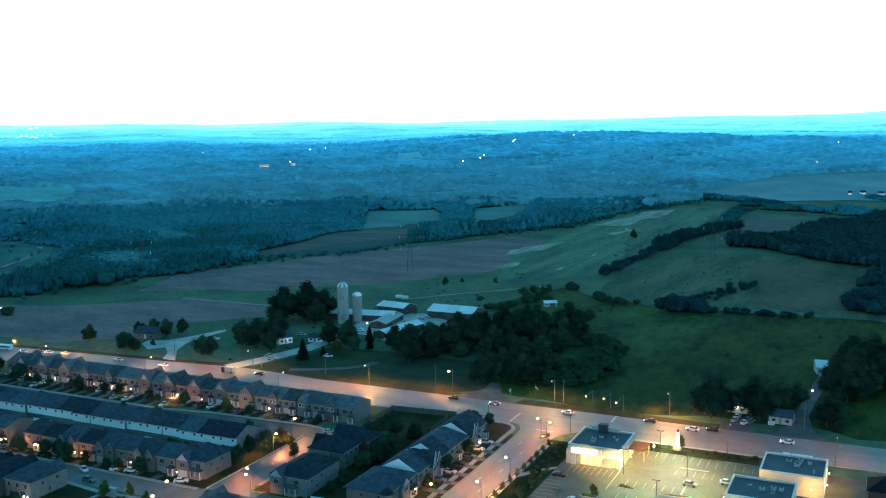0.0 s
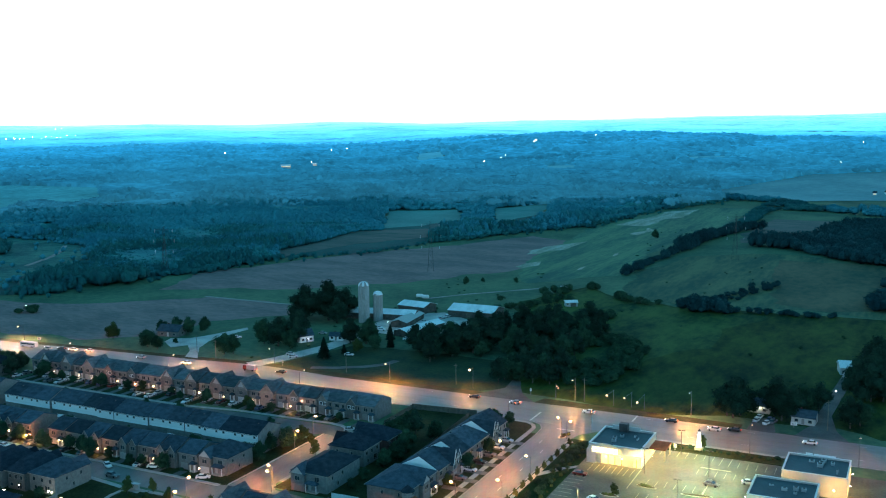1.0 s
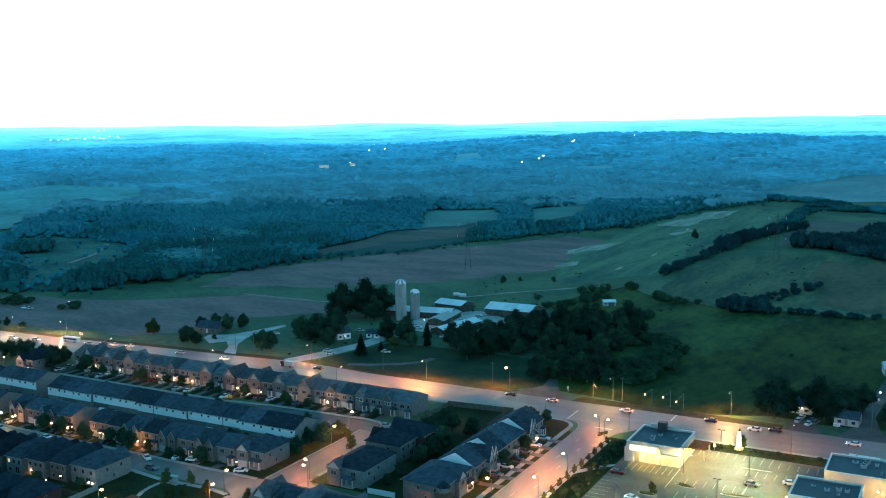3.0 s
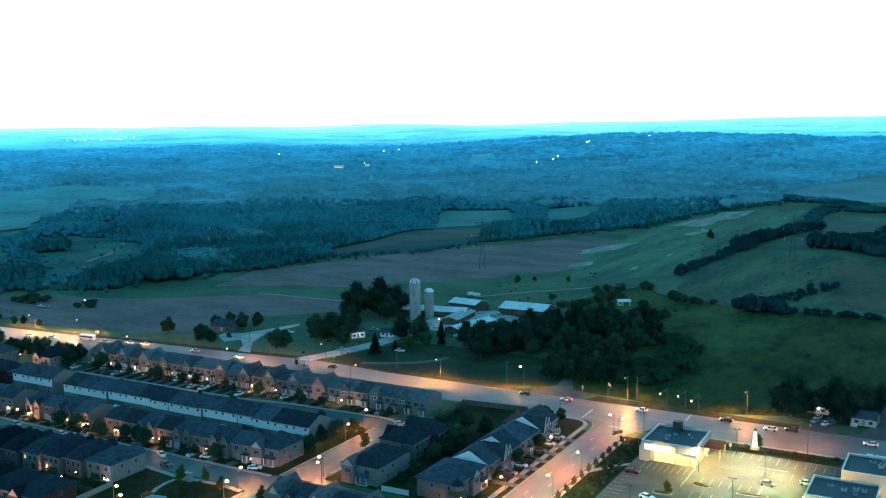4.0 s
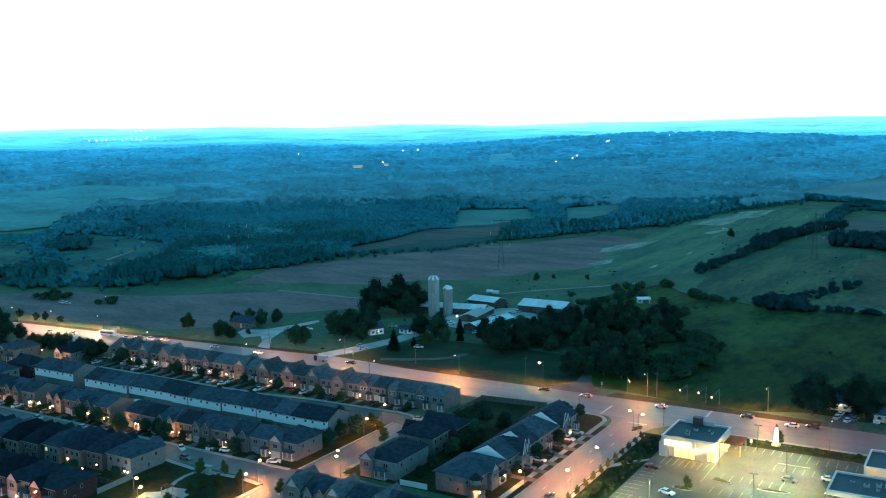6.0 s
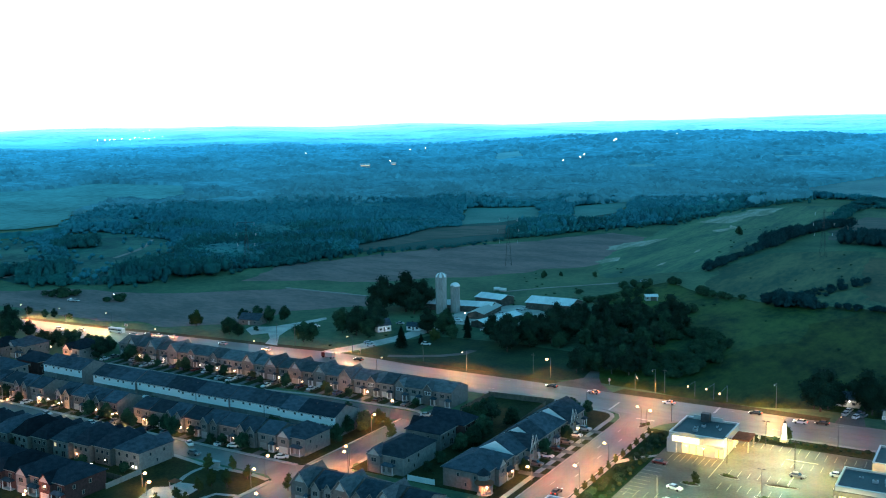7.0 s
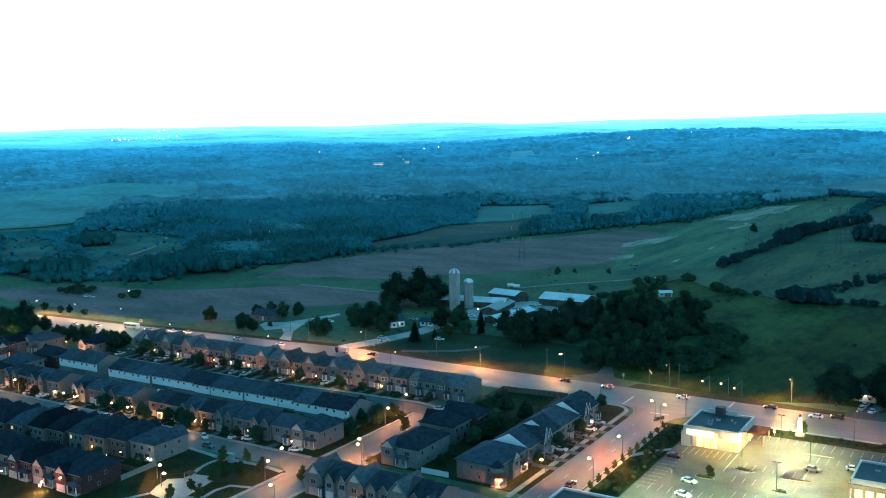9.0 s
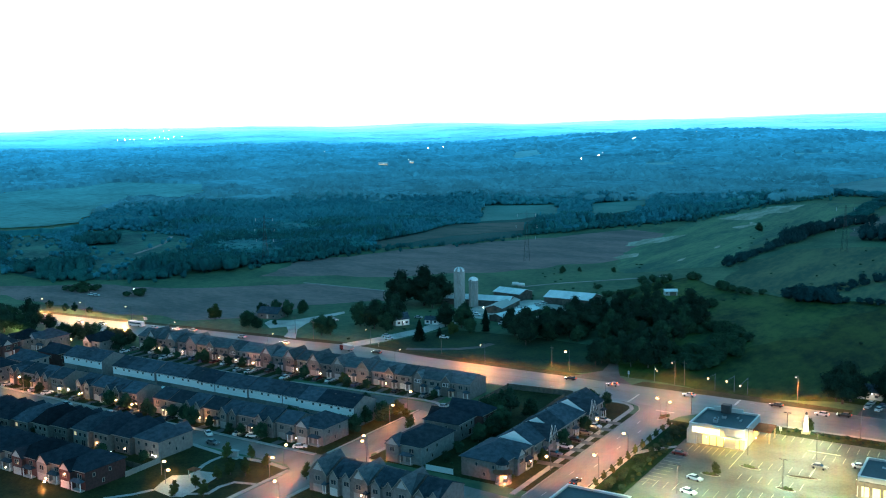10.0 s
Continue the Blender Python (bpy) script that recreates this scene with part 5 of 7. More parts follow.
for poly in CLEARINGS[3:-1]:
    for (ax, ay), (bx, by) in zip(poly, poly[1:] + poly[:1]):
        n, d = int(math.hypot(bx - ax, by - ay) / 6.5), math.hypot(bx - ax, by - ay)
        u, out = g.uniform(0, 1, n), g.exponential(6.0, n) - 3.0
        side = 1 if area(poly) > 0 else -1
        sx.append(ax + (bx - ax) * u - side * (by - ay) / d * out + 5 * np.sin(u * d / 9))
        sy.append(ay + (by - ay) * u + side * (bx - ax) / d * out + 5 * np.cos(u * d / 11))
    hx, hy = scatter(poly, 32.0, 77)
    keep = np.sin(hx / 19 + np.sin(hy / 27)) * np.sin(hy / 23 + 1.0) > 0.15
    sx.append(hx[keep])
    sy.append(hy[keep])
sx, sy = np.concatenate(sx), np.concatenate(sy)
woods("scrub", sx, sy, 3.6, 2.1, 940, "bushes and young trees round the woodland clearings", 1, 40, WOODS_HAZED)
for i, poly in enumerate(LEFT_SCRUB):
    hx, hy = scatter(poly, 6.5, 60 + i)
    woods("woods", hx, hy, 9.0, 3.8, 700 + 10 * i, "dark clump of trees and bushes in the clearings", 1, 50, WOODS_DARK)
THICKETS = [([(-206, 548), (-190, 588), (-160, 560), (-118, 547), (-118, 557), (-160, 574), (-190, 602), (-212, 560)], 6.5), ([(-216, 503), (-196, 518), (-178, 545), (-186, 556), (-205, 545), (-230, 530)], 5.4), ([(-174, 496), (-150, 500), (-144, 525), (-160, 540), (-174, 522)], 4.6), ([(-161, 509), (-135, 473), (-112, 443), (-104, 402), (-116, 367), (-126, 362), (-141, 395), (-149, 453)], 4.6), ([(-520, 378), (-466, 380), (-456, 390), (-470, 398), (-520, 394)], 5.0)]
TUSSOCKS = [([(-140, 356), (-148, 420), (-172, 480), (-206, 520), (-160, 560), (-114, 550), (0, 556), (6, 480), (-20, 440), (-60, 380), (-70, 362)], 34.0), ([(-330, 356), (-270, 352), (-250, 420), (-240, 500), (-210, 620), (-250, 650), (-310, 560), (-330, 470)], 21.0), ([(-170, 570), (-110, 575), (-90, 640), (-100, 790), (-160, 760)], 26.0), ([(-180, 660), (-172, 800), (-200, 1000), (-230, 900), (-200, 740)], 22.0)]
for i, (poly, step) in enumerate(TUSSOCKS):
    hx, hy = scatter(poly, step, 90 + i)
    keep = np.sin(hx / 17 + np.sin(hy / 23)) * np.sin(hy / 29) > -0.1
    woods("tussocks", hx[keep], hy[keep], 1.0, 0.9, 950 + 10 * i, "scattered dark tussocks and low bushes in rough grass", 1, 60, LEAF[0], 0.4, 0.16)
for i, (poly, step) in enumerate(THICKETS):
    hx, hy = scatter(poly, step, 190 + i)
    keep = np.sin(hx / 9 + np.sin(hy / 13)) * np.sin(hy / 11 + 0.7) > -0.15
    woods("thicket", hx[keep], hy[keep], 3.6, 2.4, 990 + 10 * i, "dark tangled thicket of bushes in the meadow", 1, 170, LEAF[0], 0.42, 0.13)
for i, poly in enumerate([WOODS_RIGHT] + HEDGE_FAR):
    hx, hy = scatter(poly, 5.0, 20 + i)
    if i:
        keep = np.sin(hx / 13 + np.sin(hy / 19)) * np.sin(hy / 17 + i) > -0.25
        hx, hy = hx[keep], hy[keep]
    if len(hx):
        # belts farther off take the bluer leaf colours that hold haze
        woods("woods", hx, hy, 10 if i == 0 else 6.5, 4.0, 400 + 10 * i, "dark belt of trees between the fields", 1, 80, HEDGE if i < 2 else WOODS_HAZED if i > 2 else WOODS_DARK, 0.36, 0.13)
fx, fy, fs = (np.array(v) for v in zip(*FAR_TREES))
for lo, hi in ((0.0, 0.6), (0.6, 0.85), (0.85, 2.0)):
    k = (fs >= lo) & (fs < hi)
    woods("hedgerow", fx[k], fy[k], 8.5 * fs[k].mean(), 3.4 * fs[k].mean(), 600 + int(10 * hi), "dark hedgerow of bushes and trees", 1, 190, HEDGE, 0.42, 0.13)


def far_hills(name, r0, r1, step, lift, material, label, seed, base=4.5, margin=0.0):
    """Wooded hills far off: an uneven canopy over the land, sunk below it where fields lie open."""
    g = np.random.default_rng(seed)
    rr = np.arange(r0, r1 + 1, step)
    aa = np.radians(90 + np.arange(-4, 66, np.degrees(step / r1)))
    x, y = rr[:, None] * np.cos(aa), rr[:, None] * np.sin(aa)
    x, y = x + g.uniform(-0.4, 0.4, x.shape) * step, y + g.uniform(-0.4, 0.4, x.shape) * step
    stand = 0.75 + 0.35 * np.sin(x / 61 + seed + np.sin(y / 83)) * np.sin(y / 47 + 2 * seed + np.sin(x / 95))
    z = land(x, y) + base + 0.25 * lift * stand * g.uniform(0.35, 1.0, x.shape)
    flat = [inside(x.ravel(), y.ravel(), poly).reshape(x.shape) for poly in CLEARINGS + FAR_FIELDS]
    flat.append(~(inside(x.ravel(), y.ravel(), FOREST).reshape(x.shape) | (np.hypot(x, y) > 1830)))
    for a in np.radians(range(0, 360, 45)) if margin else ():
        px, py = (x + margin * math.cos(a)).ravel(), (y + margin * math.sin(a)).ravel()
        flat.append(~inside(px, py, FOREST).reshape(x.shape))
        flat += [inside(px, py, poly).reshape(x.shape) for poly in CLEARINGS]
    if margin:
        flat += [inside(x.ravel() * 1.07, y.ravel() * 1.07, poly).reshape(x.shape) for poly in CLEARINGS]
    z = np.where(np.any(flat, 0), land(x, y) - 6, z)
    n, m = x.shape
    i, j = np.meshgrid(np.arange(n - 1), np.arange(m - 1), indexing="ij")
    f = np.stack([i * m + j, (i + 1) * m + j, (i + 1) * m + j + 1, i * m + j + 1], -1).reshape(-1, 4)
    return tagged(new(name, mesh_np(name, np.stack([x, y, z], -1).reshape(-1, 3), f, material)), label, "hills", kind="structure")


FAR_FIELDS = [[(-1006, 1910), (-969, 1956), (-911, 1855), (-929, 1760)], [(-653, 1777), (-602, 1796), (-569, 1713), (-616, 1680)], [(-420, 1960), (-350, 1985), (-330, 1930), (-400, 1900)]]
for poly in FAR_FIELDS:
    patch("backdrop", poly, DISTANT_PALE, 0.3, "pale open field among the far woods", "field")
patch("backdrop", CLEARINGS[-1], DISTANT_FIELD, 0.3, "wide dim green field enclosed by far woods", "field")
for seed, (r0, r1, step) in enumerate(((1200, 1700, 9.5), (1700, 2250, 13.0), (2250, 2700, 17.0))):
    g = np.random.default_rng(800 + seed)
    m = int((r1 * r1 - r0 * r0) / 2 * radians(68) / step ** 2)
    fr, fa = np.sqrt(g.uniform(r0 * r0, r1 * r1, m)), radians(90) + np.radians(g.uniform(-3, 65, m))
    fx, fy = fr * np.cos(fa), fr * np.sin(fa)
    keep = inside(fx, fy, FOREST) | (fr > 1830)
    for hole in CLEARINGS + FAR_FIELDS:
        for k in (1.0, 1.02, 1.04):
            keep &= ~inside(fx * k, fy * k, hole)
    keep &= np.sin(fx / 140 + seed) * np.sin(fy / 170 + 1.7 * np.sin(fx / 260)) > -0.9
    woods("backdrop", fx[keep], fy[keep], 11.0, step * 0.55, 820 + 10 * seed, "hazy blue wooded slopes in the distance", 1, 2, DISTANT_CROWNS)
# sheet added below the crowns so the shade between them does not show
far_hills("woods", 440, 1232, 7, 9, WOODS, "filler sheet closing the dark gaps between woodland crowns", 5, 4.1, 16.0).data.shade_smooth()
far_hills("backdrop", 1225, 1700, 7, 13, DISTANT, "woodland towards the far slopes, bluish with painted haze", 1)
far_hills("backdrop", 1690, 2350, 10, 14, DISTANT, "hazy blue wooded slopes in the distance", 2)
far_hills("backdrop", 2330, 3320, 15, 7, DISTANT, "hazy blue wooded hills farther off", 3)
far_hills("backdrop", 3290, 4890, 30, 15, DISTANT, "hills at the horizon, very pale blue with painted haze", 4)

# ---- farm ----


def silo(x, y, h, r, ribs, label):
    t = thing("silo", pose(x, y, 0), label, "silo", "farm silos")
    profile, z = [(r, 0.0)], 0.0
    while z < h - 0.01:
        top = min(z + 0.75, h)
        profile += [(r, top - 0.06), (r + 0.05, top - 0.06), (r + 0.05, top), (r, top)]
        z = top
    body = bmesh.new()
    loops = [[body.verts.new((q * math.cos(math.pi * c / 14), q * math.sin(math.pi * c / 14), v)) for c in range(28)] for q, v in profile]
    for low, high in zip(loops, loops[1:]):
        for c in range(28):
            body.faces.new((low[c], low[(c + 1) % 28], high[(c + 1) % 28], high[c]))
    part("barrel", body, SILO, t)
    n, rings = 28, 6
    for i in range(n // 2 if ribs else 1):
        dome = bmesh.new()
        a0, a1 = (2 * math.pi * i / (n // 2), 2 * math.pi * (i + 1) / (n // 2)) if ribs else (0, 2 * math.pi)
        cols = 2 if ribs else 24
        grid = [[dome.verts.new(((r + 0.08) * math.cos(q * math.pi / 2 / rings) * math.cos(a0 + (a1 - a0) * c / cols), (r + 0.08) * math.cos(q * math.pi / 2 / rings) * math.sin(a0 + (a1 - a0) * c / cols), h + (r * 0.78) * math.sin(q * math.pi / 2 / rings))) for c in range(cols + 1)] for q in range(rings + 1)]
        for q in range(rings):
            for c in range(cols):
                dome.faces.new((grid[q][c], grid[q][c + 1], grid[q + 1][c + 1], grid[q + 1][c]))
        bmesh.ops.remove_doubles(dome, verts=dome.verts[:], dist=0.01)
        part("dome_panel" if ribs else "dome", dome, TINROOF if i % 2 or not ribs else SILO, t)
    chute = bmesh.new()
    box(chute, -0.5, 0.5, -r - 0.7, -r + 0.1, 0.5, h + 0.6)
    part("chute", chute, SILO, t)
    for s in (-0.22, 0.22):
        rail = bmesh.new()
        rod(rail, (r * 0.8 + s, -r * 0.62 - 0.25, 0.2), (r * 0.8 + s, -r * 0.62 - 0.25, h), 0.04)
        part("ladder_rail", rail, METAL, t)
    return t


silo(-269.0, 445.0, 20.3, 3.05, True, "tall grey concrete silo with a ribbed metal dome")
silo(-263.9, 451.5, 14.6, 2.6, False, "shorter grey concrete silo with a pale dome")


def barn(x, y, turn, length, width, eave, ridge, label, wall=BARNWOOD, roof=TINROOF, bays=5):
    t = thing("barn", pose(x, y, 0, 0, 0, turn), label, "barn", "farm buildings")
    part("wall", extrude(bmesh.new(), [(0, 0), (width, 0), (width, eave), (width / 2, ridge - 0.15), (0, eave)], 0, length, "x"), wall, t)
    for k in range(bays):
        a, b = length * k / bays + (-0.4 if k == 0 else 0.02), length * (k + 1) / bays + (0.4 if k == bays - 1 else -0.02)
        part("roof_sheet", gable_roof(bmesh.new(), a, b, 0, width, eave, ridge + 0.01 * (k % 2), "x", ov=0.5, th=0.12, end=0), roof, t)
    part("barn_door", boxes((length * 0.4, length * 0.4 + 3.4, -0.1, 0.02, 0, min(3.2, eave - 0.3))), WOOD, t)
    for x0 in (length * 0.15, length * 0.75):
        window(t, x0, 0, 1.2, 1.0, 0.9, "s")
    return t


barn(-287.0, 449.5, 10, 43, 10.5, 3.6, 5.4, "long low cattle barn with a pale metal roof", bays=6)
barn(-240.0, 440.0, 97, 27, 9, 3.0, 4.4, "low wing of the cattle barn with a dull grey roof", roof=CLAD, bays=4)
barn(-266.0, 478.0, -7, 18, 13, 4.2, 6.0, "dark timber barn with a pale teal metal roof", bays=4)
barn(-233.0, 476.5, 1, 27, 17, 4.0, 6.4, "wide barn with a pale teal metal roof", bays=5)
barn(-228.5, 420.0, 79, 31, 9, 2.8, 4.2, "long low shed with a white sheet roof", bays=5)
barn(-182.0, 530.0, 30, 7.0, 5, 2.6, 3.5, "small pale farm shed in rough grass", CLAD, TINROOF, 2)
barn(-203.0, 581.0, 10, 4.5, 3.5, 2.4, 3.2, "small white field shelter", SIDING, TINROOF, 1)
barn(-25.5, 433.0, 12, 8.5, 9, 3.4, 5.4, "grey sided garage barn with a pale roof", CLAD, TINROOF, 2)


for x, y in ((-274.2, 520.6), (-269.4, 519.3)):
    t = thing("fuel_tank", pose(x, y, 0, 0, 0, 20), "white horizontal farm tank on short legs", "tank", "farm tanks")
    shell = bmesh.new()
    bmesh.ops.create_cone(shell, cap_ends=True, segments=16, radius1=1.1, radius2=1.1, depth=4.2, matrix=pose(0, 0, 1.6, 0, 90, 0))
    bmesh.ops.bevel(shell, geom=shell.edges[:], offset=0.2, segments=2, affect="EDGES")
    part("shell", shell, TRIM, t)
    for k in (-1.4, 1.4):
        part("cradle", boxes((k - 0.15, k + 0.15, -0.9, 0.9, 0, 0.75)), CONCRETE, t)


def cottage(x, y, turn, w, d, wall, roof, label, eave=3.0, ridge=5.6):
    t = thing("cottage", pose(x, y, 0, 0, 0, turn), label, "house")
    part("wall", extrude(bmesh.new(), [(0, 0), (d, 0), (d, eave), (d / 2, ridge - 0.1), (0, eave)], 0, w, "x"), wall, t)
    part("roof", gable_roof(bmesh.new(), 0, w, 0, d, eave, ridge, "x", ov=0.4), roof, t)
    door(t, w * 0.5, 0, 0.2)
    window(t, w * 0.22, 0, 0.9, 1.3, 1.1, "s")
    window(t, w * 0.8, 0, 0.9, 1.3, 1.1, "s")
    window(t, w, d / 2, 0.9, 1.2, 1.1, "e")
    part("chimney", boxes((w * 0.3, w * 0.3 + 0.6, d * 0.55, d * 0.55 + 0.6, ridge - 1.6, ridge + 0.6)), BRICK[3], t)
    return t


cottage(-272, 388, 60, 7.5, 5.5, SIDING, SHINGLE, "white farmhouse with a dark roof among trees", 3.4, 6.0)
cottage(-262, 399, 15, 7, 4.5, SIDING, SHINGLE, "white outbuilding beside the farmhouse", 2.4, 3.8)
cottage(-349, 371, 10, 12, 8, BRICK[1], SHINGLE, "low roadside house among dark bushes")
cottage(-54.5, 363, 0, 9.5, 7.5, CLAD, SHINGLE, "pale bungalow with a lit porch lamp", 2.9, 4.8)
cottage(-36.5, 355.5, -4, 8, 7, CLAD, SHINGLE, "small white bungalow beside a gravel drive", 2.8, 4.6)

# ---- shops ----


def flat_block(name, x0, x1, y0, y1, h, label, wall=CLAD, units=()):
    """A flat-roofed shop: walls, sunk roof, parapets and roof units."""
    t = thing(name, pose(x0, y0, 0), label, "shop", "shops")
    w, d = x1 - x0, y1 - y0
    part("wall", boxes((0, w, 0, d, 0, h - 0.5)), wall, t)
    part("roof", boxes((0.35, w - 0.35, 0.35, d - 0.35, h - 0.5, h - 0.38)), ROOFMEM, t)
    for row in ((0, w, 0, 0.35), (0, w, d - 0.35, d), (0, 0.35, 0.35, d - 0.35), (w - 0.35, w, 0.35, d - 0.35)):
        p = part("parapet", boxes((*row, h - 0.5, h + 0.15)), wall, t)
        part("coping", boxes((row[0] - 0.08, row[1] + 0.08, row[2] - 0.08, row[3] + 0.08, h + 0.15, h + 0.25)), TRIM, p)
    for ux, uy, uw, ud, uh in units:
        u = part("roof_unit", boxes((ux, ux + uw, uy, uy + ud, h - 0.38, h - 0.38 + uh)), METAL, t, "pale metal roof unit")
        fan = bmesh.new()
        cyl(fan, ux + uw / 2, uy + ud / 2, h - 0.38 + uh, h - 0.2 + uh, min(uw, ud) * 0.35, n=12)
        part("fan", fan, DARKMETAL, u)
    return t


bank = flat_block("bank", -90.6, -73.4, 287.5, 306.0, 6.2, "flat-roofed shop with lit yellow front and sign", CLAD, ((5.5, 8, 1.2, 1.2, 0.7), (7.2, 10.5, 1.2, 1.2, 0.7), (6.0, 5.0, 1.3, 1.3, 0.8), (11.5, 12.0, 0.5, 1.2, 0.6), (13.0, 9.5, 0.5, 1.6, 0.5)))
arch = bmesh.new()
n = 14
extrude(arch, [(0.2, 3.4), (11.2, 3.4)] + [(11.2 - 11.0 * k / n, 5.7 + 1.35 * math.sin(math.pi * k / n)) for k in range(n + 1)], -1.1, -0.6, "y")
part("curved_fascia", arch, CLAD, bank, "pale curved fascia over the entrance")
part("sign_panel", boxes((1.4, 9.9, -1.22, -1.1, 4.0, 5.7)), SIGNLIT, bank, "large lit plain sign panel")
for k in range(5):
    part("sign_bar", boxes((2.2 + k * 1.5, 3.2 + k * 1.5, -1.27, -1.23, 4.55, 5.1)), TRIM, bank)
f = part("shop_window", boxes((14.6, 16.8, -0.1, 0.05, 0.4, 3.0)), SHOPLIT, bank, "lit shop window")
part("mullion", boxes((15.62, 15.78, -0.16, 0.06, 0.2, 3.2)), DARKMETAL, f)
for k in range(3):
    f = part("shop_window", boxes((4.4 + k * 2.2, 6.45 + k * 2.2, -0.1, 0.05, 0.3, 3.2)), SHOPLIT, bank, "lit shop window")
    part("mullion", boxes((6.39 + k * 2.2, 6.6 + k * 2.2, -0.16, 0.06, 0.2, 3.3)), DARKMETAL, f)
part("side_wing", boxes((-0.4, 2.6, -0.9, 4.0, 0, 4.6)), CLAD, bank)
part("roof_tower", boxes((5.4, 8.2, 16.0, 18.3, 5.8, 8.6)), DARKMETAL, bank, "dark square roof tower")
part("rear_parapet", boxes((2.6, 12.0, 18.0, 18.7, 5.8, 7.2)), CLAD, bank)
part("soffit", boxes((9.8, 17.6, -1.6, -0.05, 3.5, 3.9)), CLAD, bank)
part("east_canopy", boxes((17.25, 22.6, 9.5, 17.5, 3.6, 4.1)), CANOPYRED, bank, "rust coloured drive-through canopy")
for y0 in (9.8, 16.8):
    part("canopy_post", boxes((22.0, 22.4, y0, y0 + 0.4, 0, 3.6)), STONE, bank)
part("drive_window", boxes((17.2, 17.3, 11.0, 15.5, 0.8, 3.0)), SHOPLIT, bank)
shop = flat_block("shop", -31.6, -13.6, 287.6, 304.3, 6.3, "flat-roofed shop with white copings", CLAD, ((9.0, 8.0, 1.6, 1.6, 1.0), (9.4, 10.2, 1.4, 1.4, 0.9), (9.8, 12.4, 1.4, 1.4, 0.9), (12.6, 11.2, 1.0, 1.8, 0.7), (6.4, 11.6, 1.6, 1.4, 0.5), (14.6, 4.2, 0.5, 0.5, 1.2)))
part("rear_sign", boxes((5.0, 7.0, 16.7, 17.3, 6.0, 6.9)), TRIM, shop)
part("rear_sign", boxes((7.4, 13.6, 16.7, 17.3, 6.0, 6.8)), TRIM, shop)
shop2 = flat_block("shop", -38.2, -20.6, 266.0, 282.4, 5.6, "lower flat-roofed shop with a lit front", CLAD, ((8.2, 8.0, 1.5, 1.0, 0.8), (11.2, 9.2, 1.4, 1.4, 1.0), (13.4, 9.4, 1.2, 1.2, 0.9), (11.6, 6.5, 0.9, 0.9, 0.6), (4.6, 10.4, 1.2, 0.6, 0.4)))
for k in range(6):
    part("shop_window", boxes((-0.1, 0.05, 1.0 + k * 2.5, 2.9 + k * 2.5, 0.4, 2.9)), SHOPLIT, shop2, "lit shop window")
    part("shop_window", boxes((1.2 + k * 2.7, 3.4 + k * 2.7, -0.1, 0.05, 0.4, 2.9)), SHOPLIT, shop2, "lit shop window")
for k in range(7):
    part("pier", boxes((-0.35, 0.02, 0.1 + k * 2.5, 0.75 + k * 2.5, 0, 4.2)), DARKSTONE, shop2, "dark stone pier")
    part("pier", boxes((0.25 + k * 2.7, 1.0 + k * 2.7, -0.35, 0.02, 0, 4.2)), DARKSTONE, shop2, "dark stone pier")
part("fascia", boxes((-0.42, -0.02, 0, 16.4, 3.2, 4.4)), DARKSTONE, shop2, "dark fascia band")
part("fascia", boxes((0, 17.6, -0.42, -0.02, 3.2, 4.4)), DARKSTONE, shop2, "dark fascia band")
part("stone_base", boxes((-0.25, -0.12, 0, 16.4, 0, 0.4)), STONE, shop2)
flat_block("shop", -102.0, -84.5, 200.0, 222.0, 6.0, "flat-roofed shop with white copings below the car park", CLAD, ((8, 6, 1.5, 1.5, 0.9),))

tower = thing("sign_tower", pose(-60.7, 313.0, 0.1), "tall white lit sign tower on a stone base", "sign")
part("base", boxes((-1.3, 1.3, -0.9, 0.9, 0, 0.9)), STONE, tower)
body = bmesh.new()
hull(body, [(-0.85, -0.5, 0.9), (0.85, -0.5, 0.9), (0.85, 0.5, 0.9), (-0.85, 0.5, 0.9), (-0.45, -0.3, 6.4), (0.45, -0.3, 6.4), (0.45, 0.3, 6.4), (-0.45, 0.3, 6.4)], [(3, 2, 1, 0), (4, 5, 6, 7), (0, 1, 5, 4), (1, 2, 6, 5), (2, 3, 7, 6), (3, 0, 4, 7)])
part("shaft", body, SIDING, tower)
cap = bmesh.new()
cyl(cap, 0, 0, 6.4, 7.2, 0.5, 0.15, 10)
part("cap", cap, DARKMETAL, tower)
part("panel", boxes((-0.55, 0.55, -0.62, -0.5, 1.4, 5.2)), lamp_mat("sign_tower_lit", (1.0, 0.96, 0.85), 1.4), tower, "plain white lit panel")

# car park: bays, islands
bays = []
for k in range(13):
    bays.append((-90.5 + k * 2.8, -90.36 + k * 2.8, 246, 251.5, 0.056))
for k in range(9):
    bays.append((-88.5 + k * 1.9, -88.34 + k * 1.9, 279.5, 286, 0.056))
for k in range(9):
    bays.append((-71.5 + k * 2.8, -71.36 + k * 2.8, 303.2, 308.4, 0.056))
for k in range(7):
    bays += [(-69 + k * 2.8, -68.86 + k * 2.8, 275, 280, 0.056), (-69 + k * 2.8, -68.86 + k * 2.8, 263, 268, 0.056), (-57 + k * 2.8, -56.86 + k * 2.8, 290.0, 295.2, 0.056)]
for k in range(11):
    bays.append((-92.0, -87, 248 + k * 2.8, 248.14 + k * 2.8, 0.056))
for k in range(12):
    bays += [(-52.0 + k * 2.8, -51.86 + k * 2.8, 300.5, 306.0, 0.056), (-66 + k * 2.8, -65.86 + k * 2.8, 251.0, 256.5, 0.056)]
markings("parking_lines", bays, BAYLINE, "white parking bay lines")
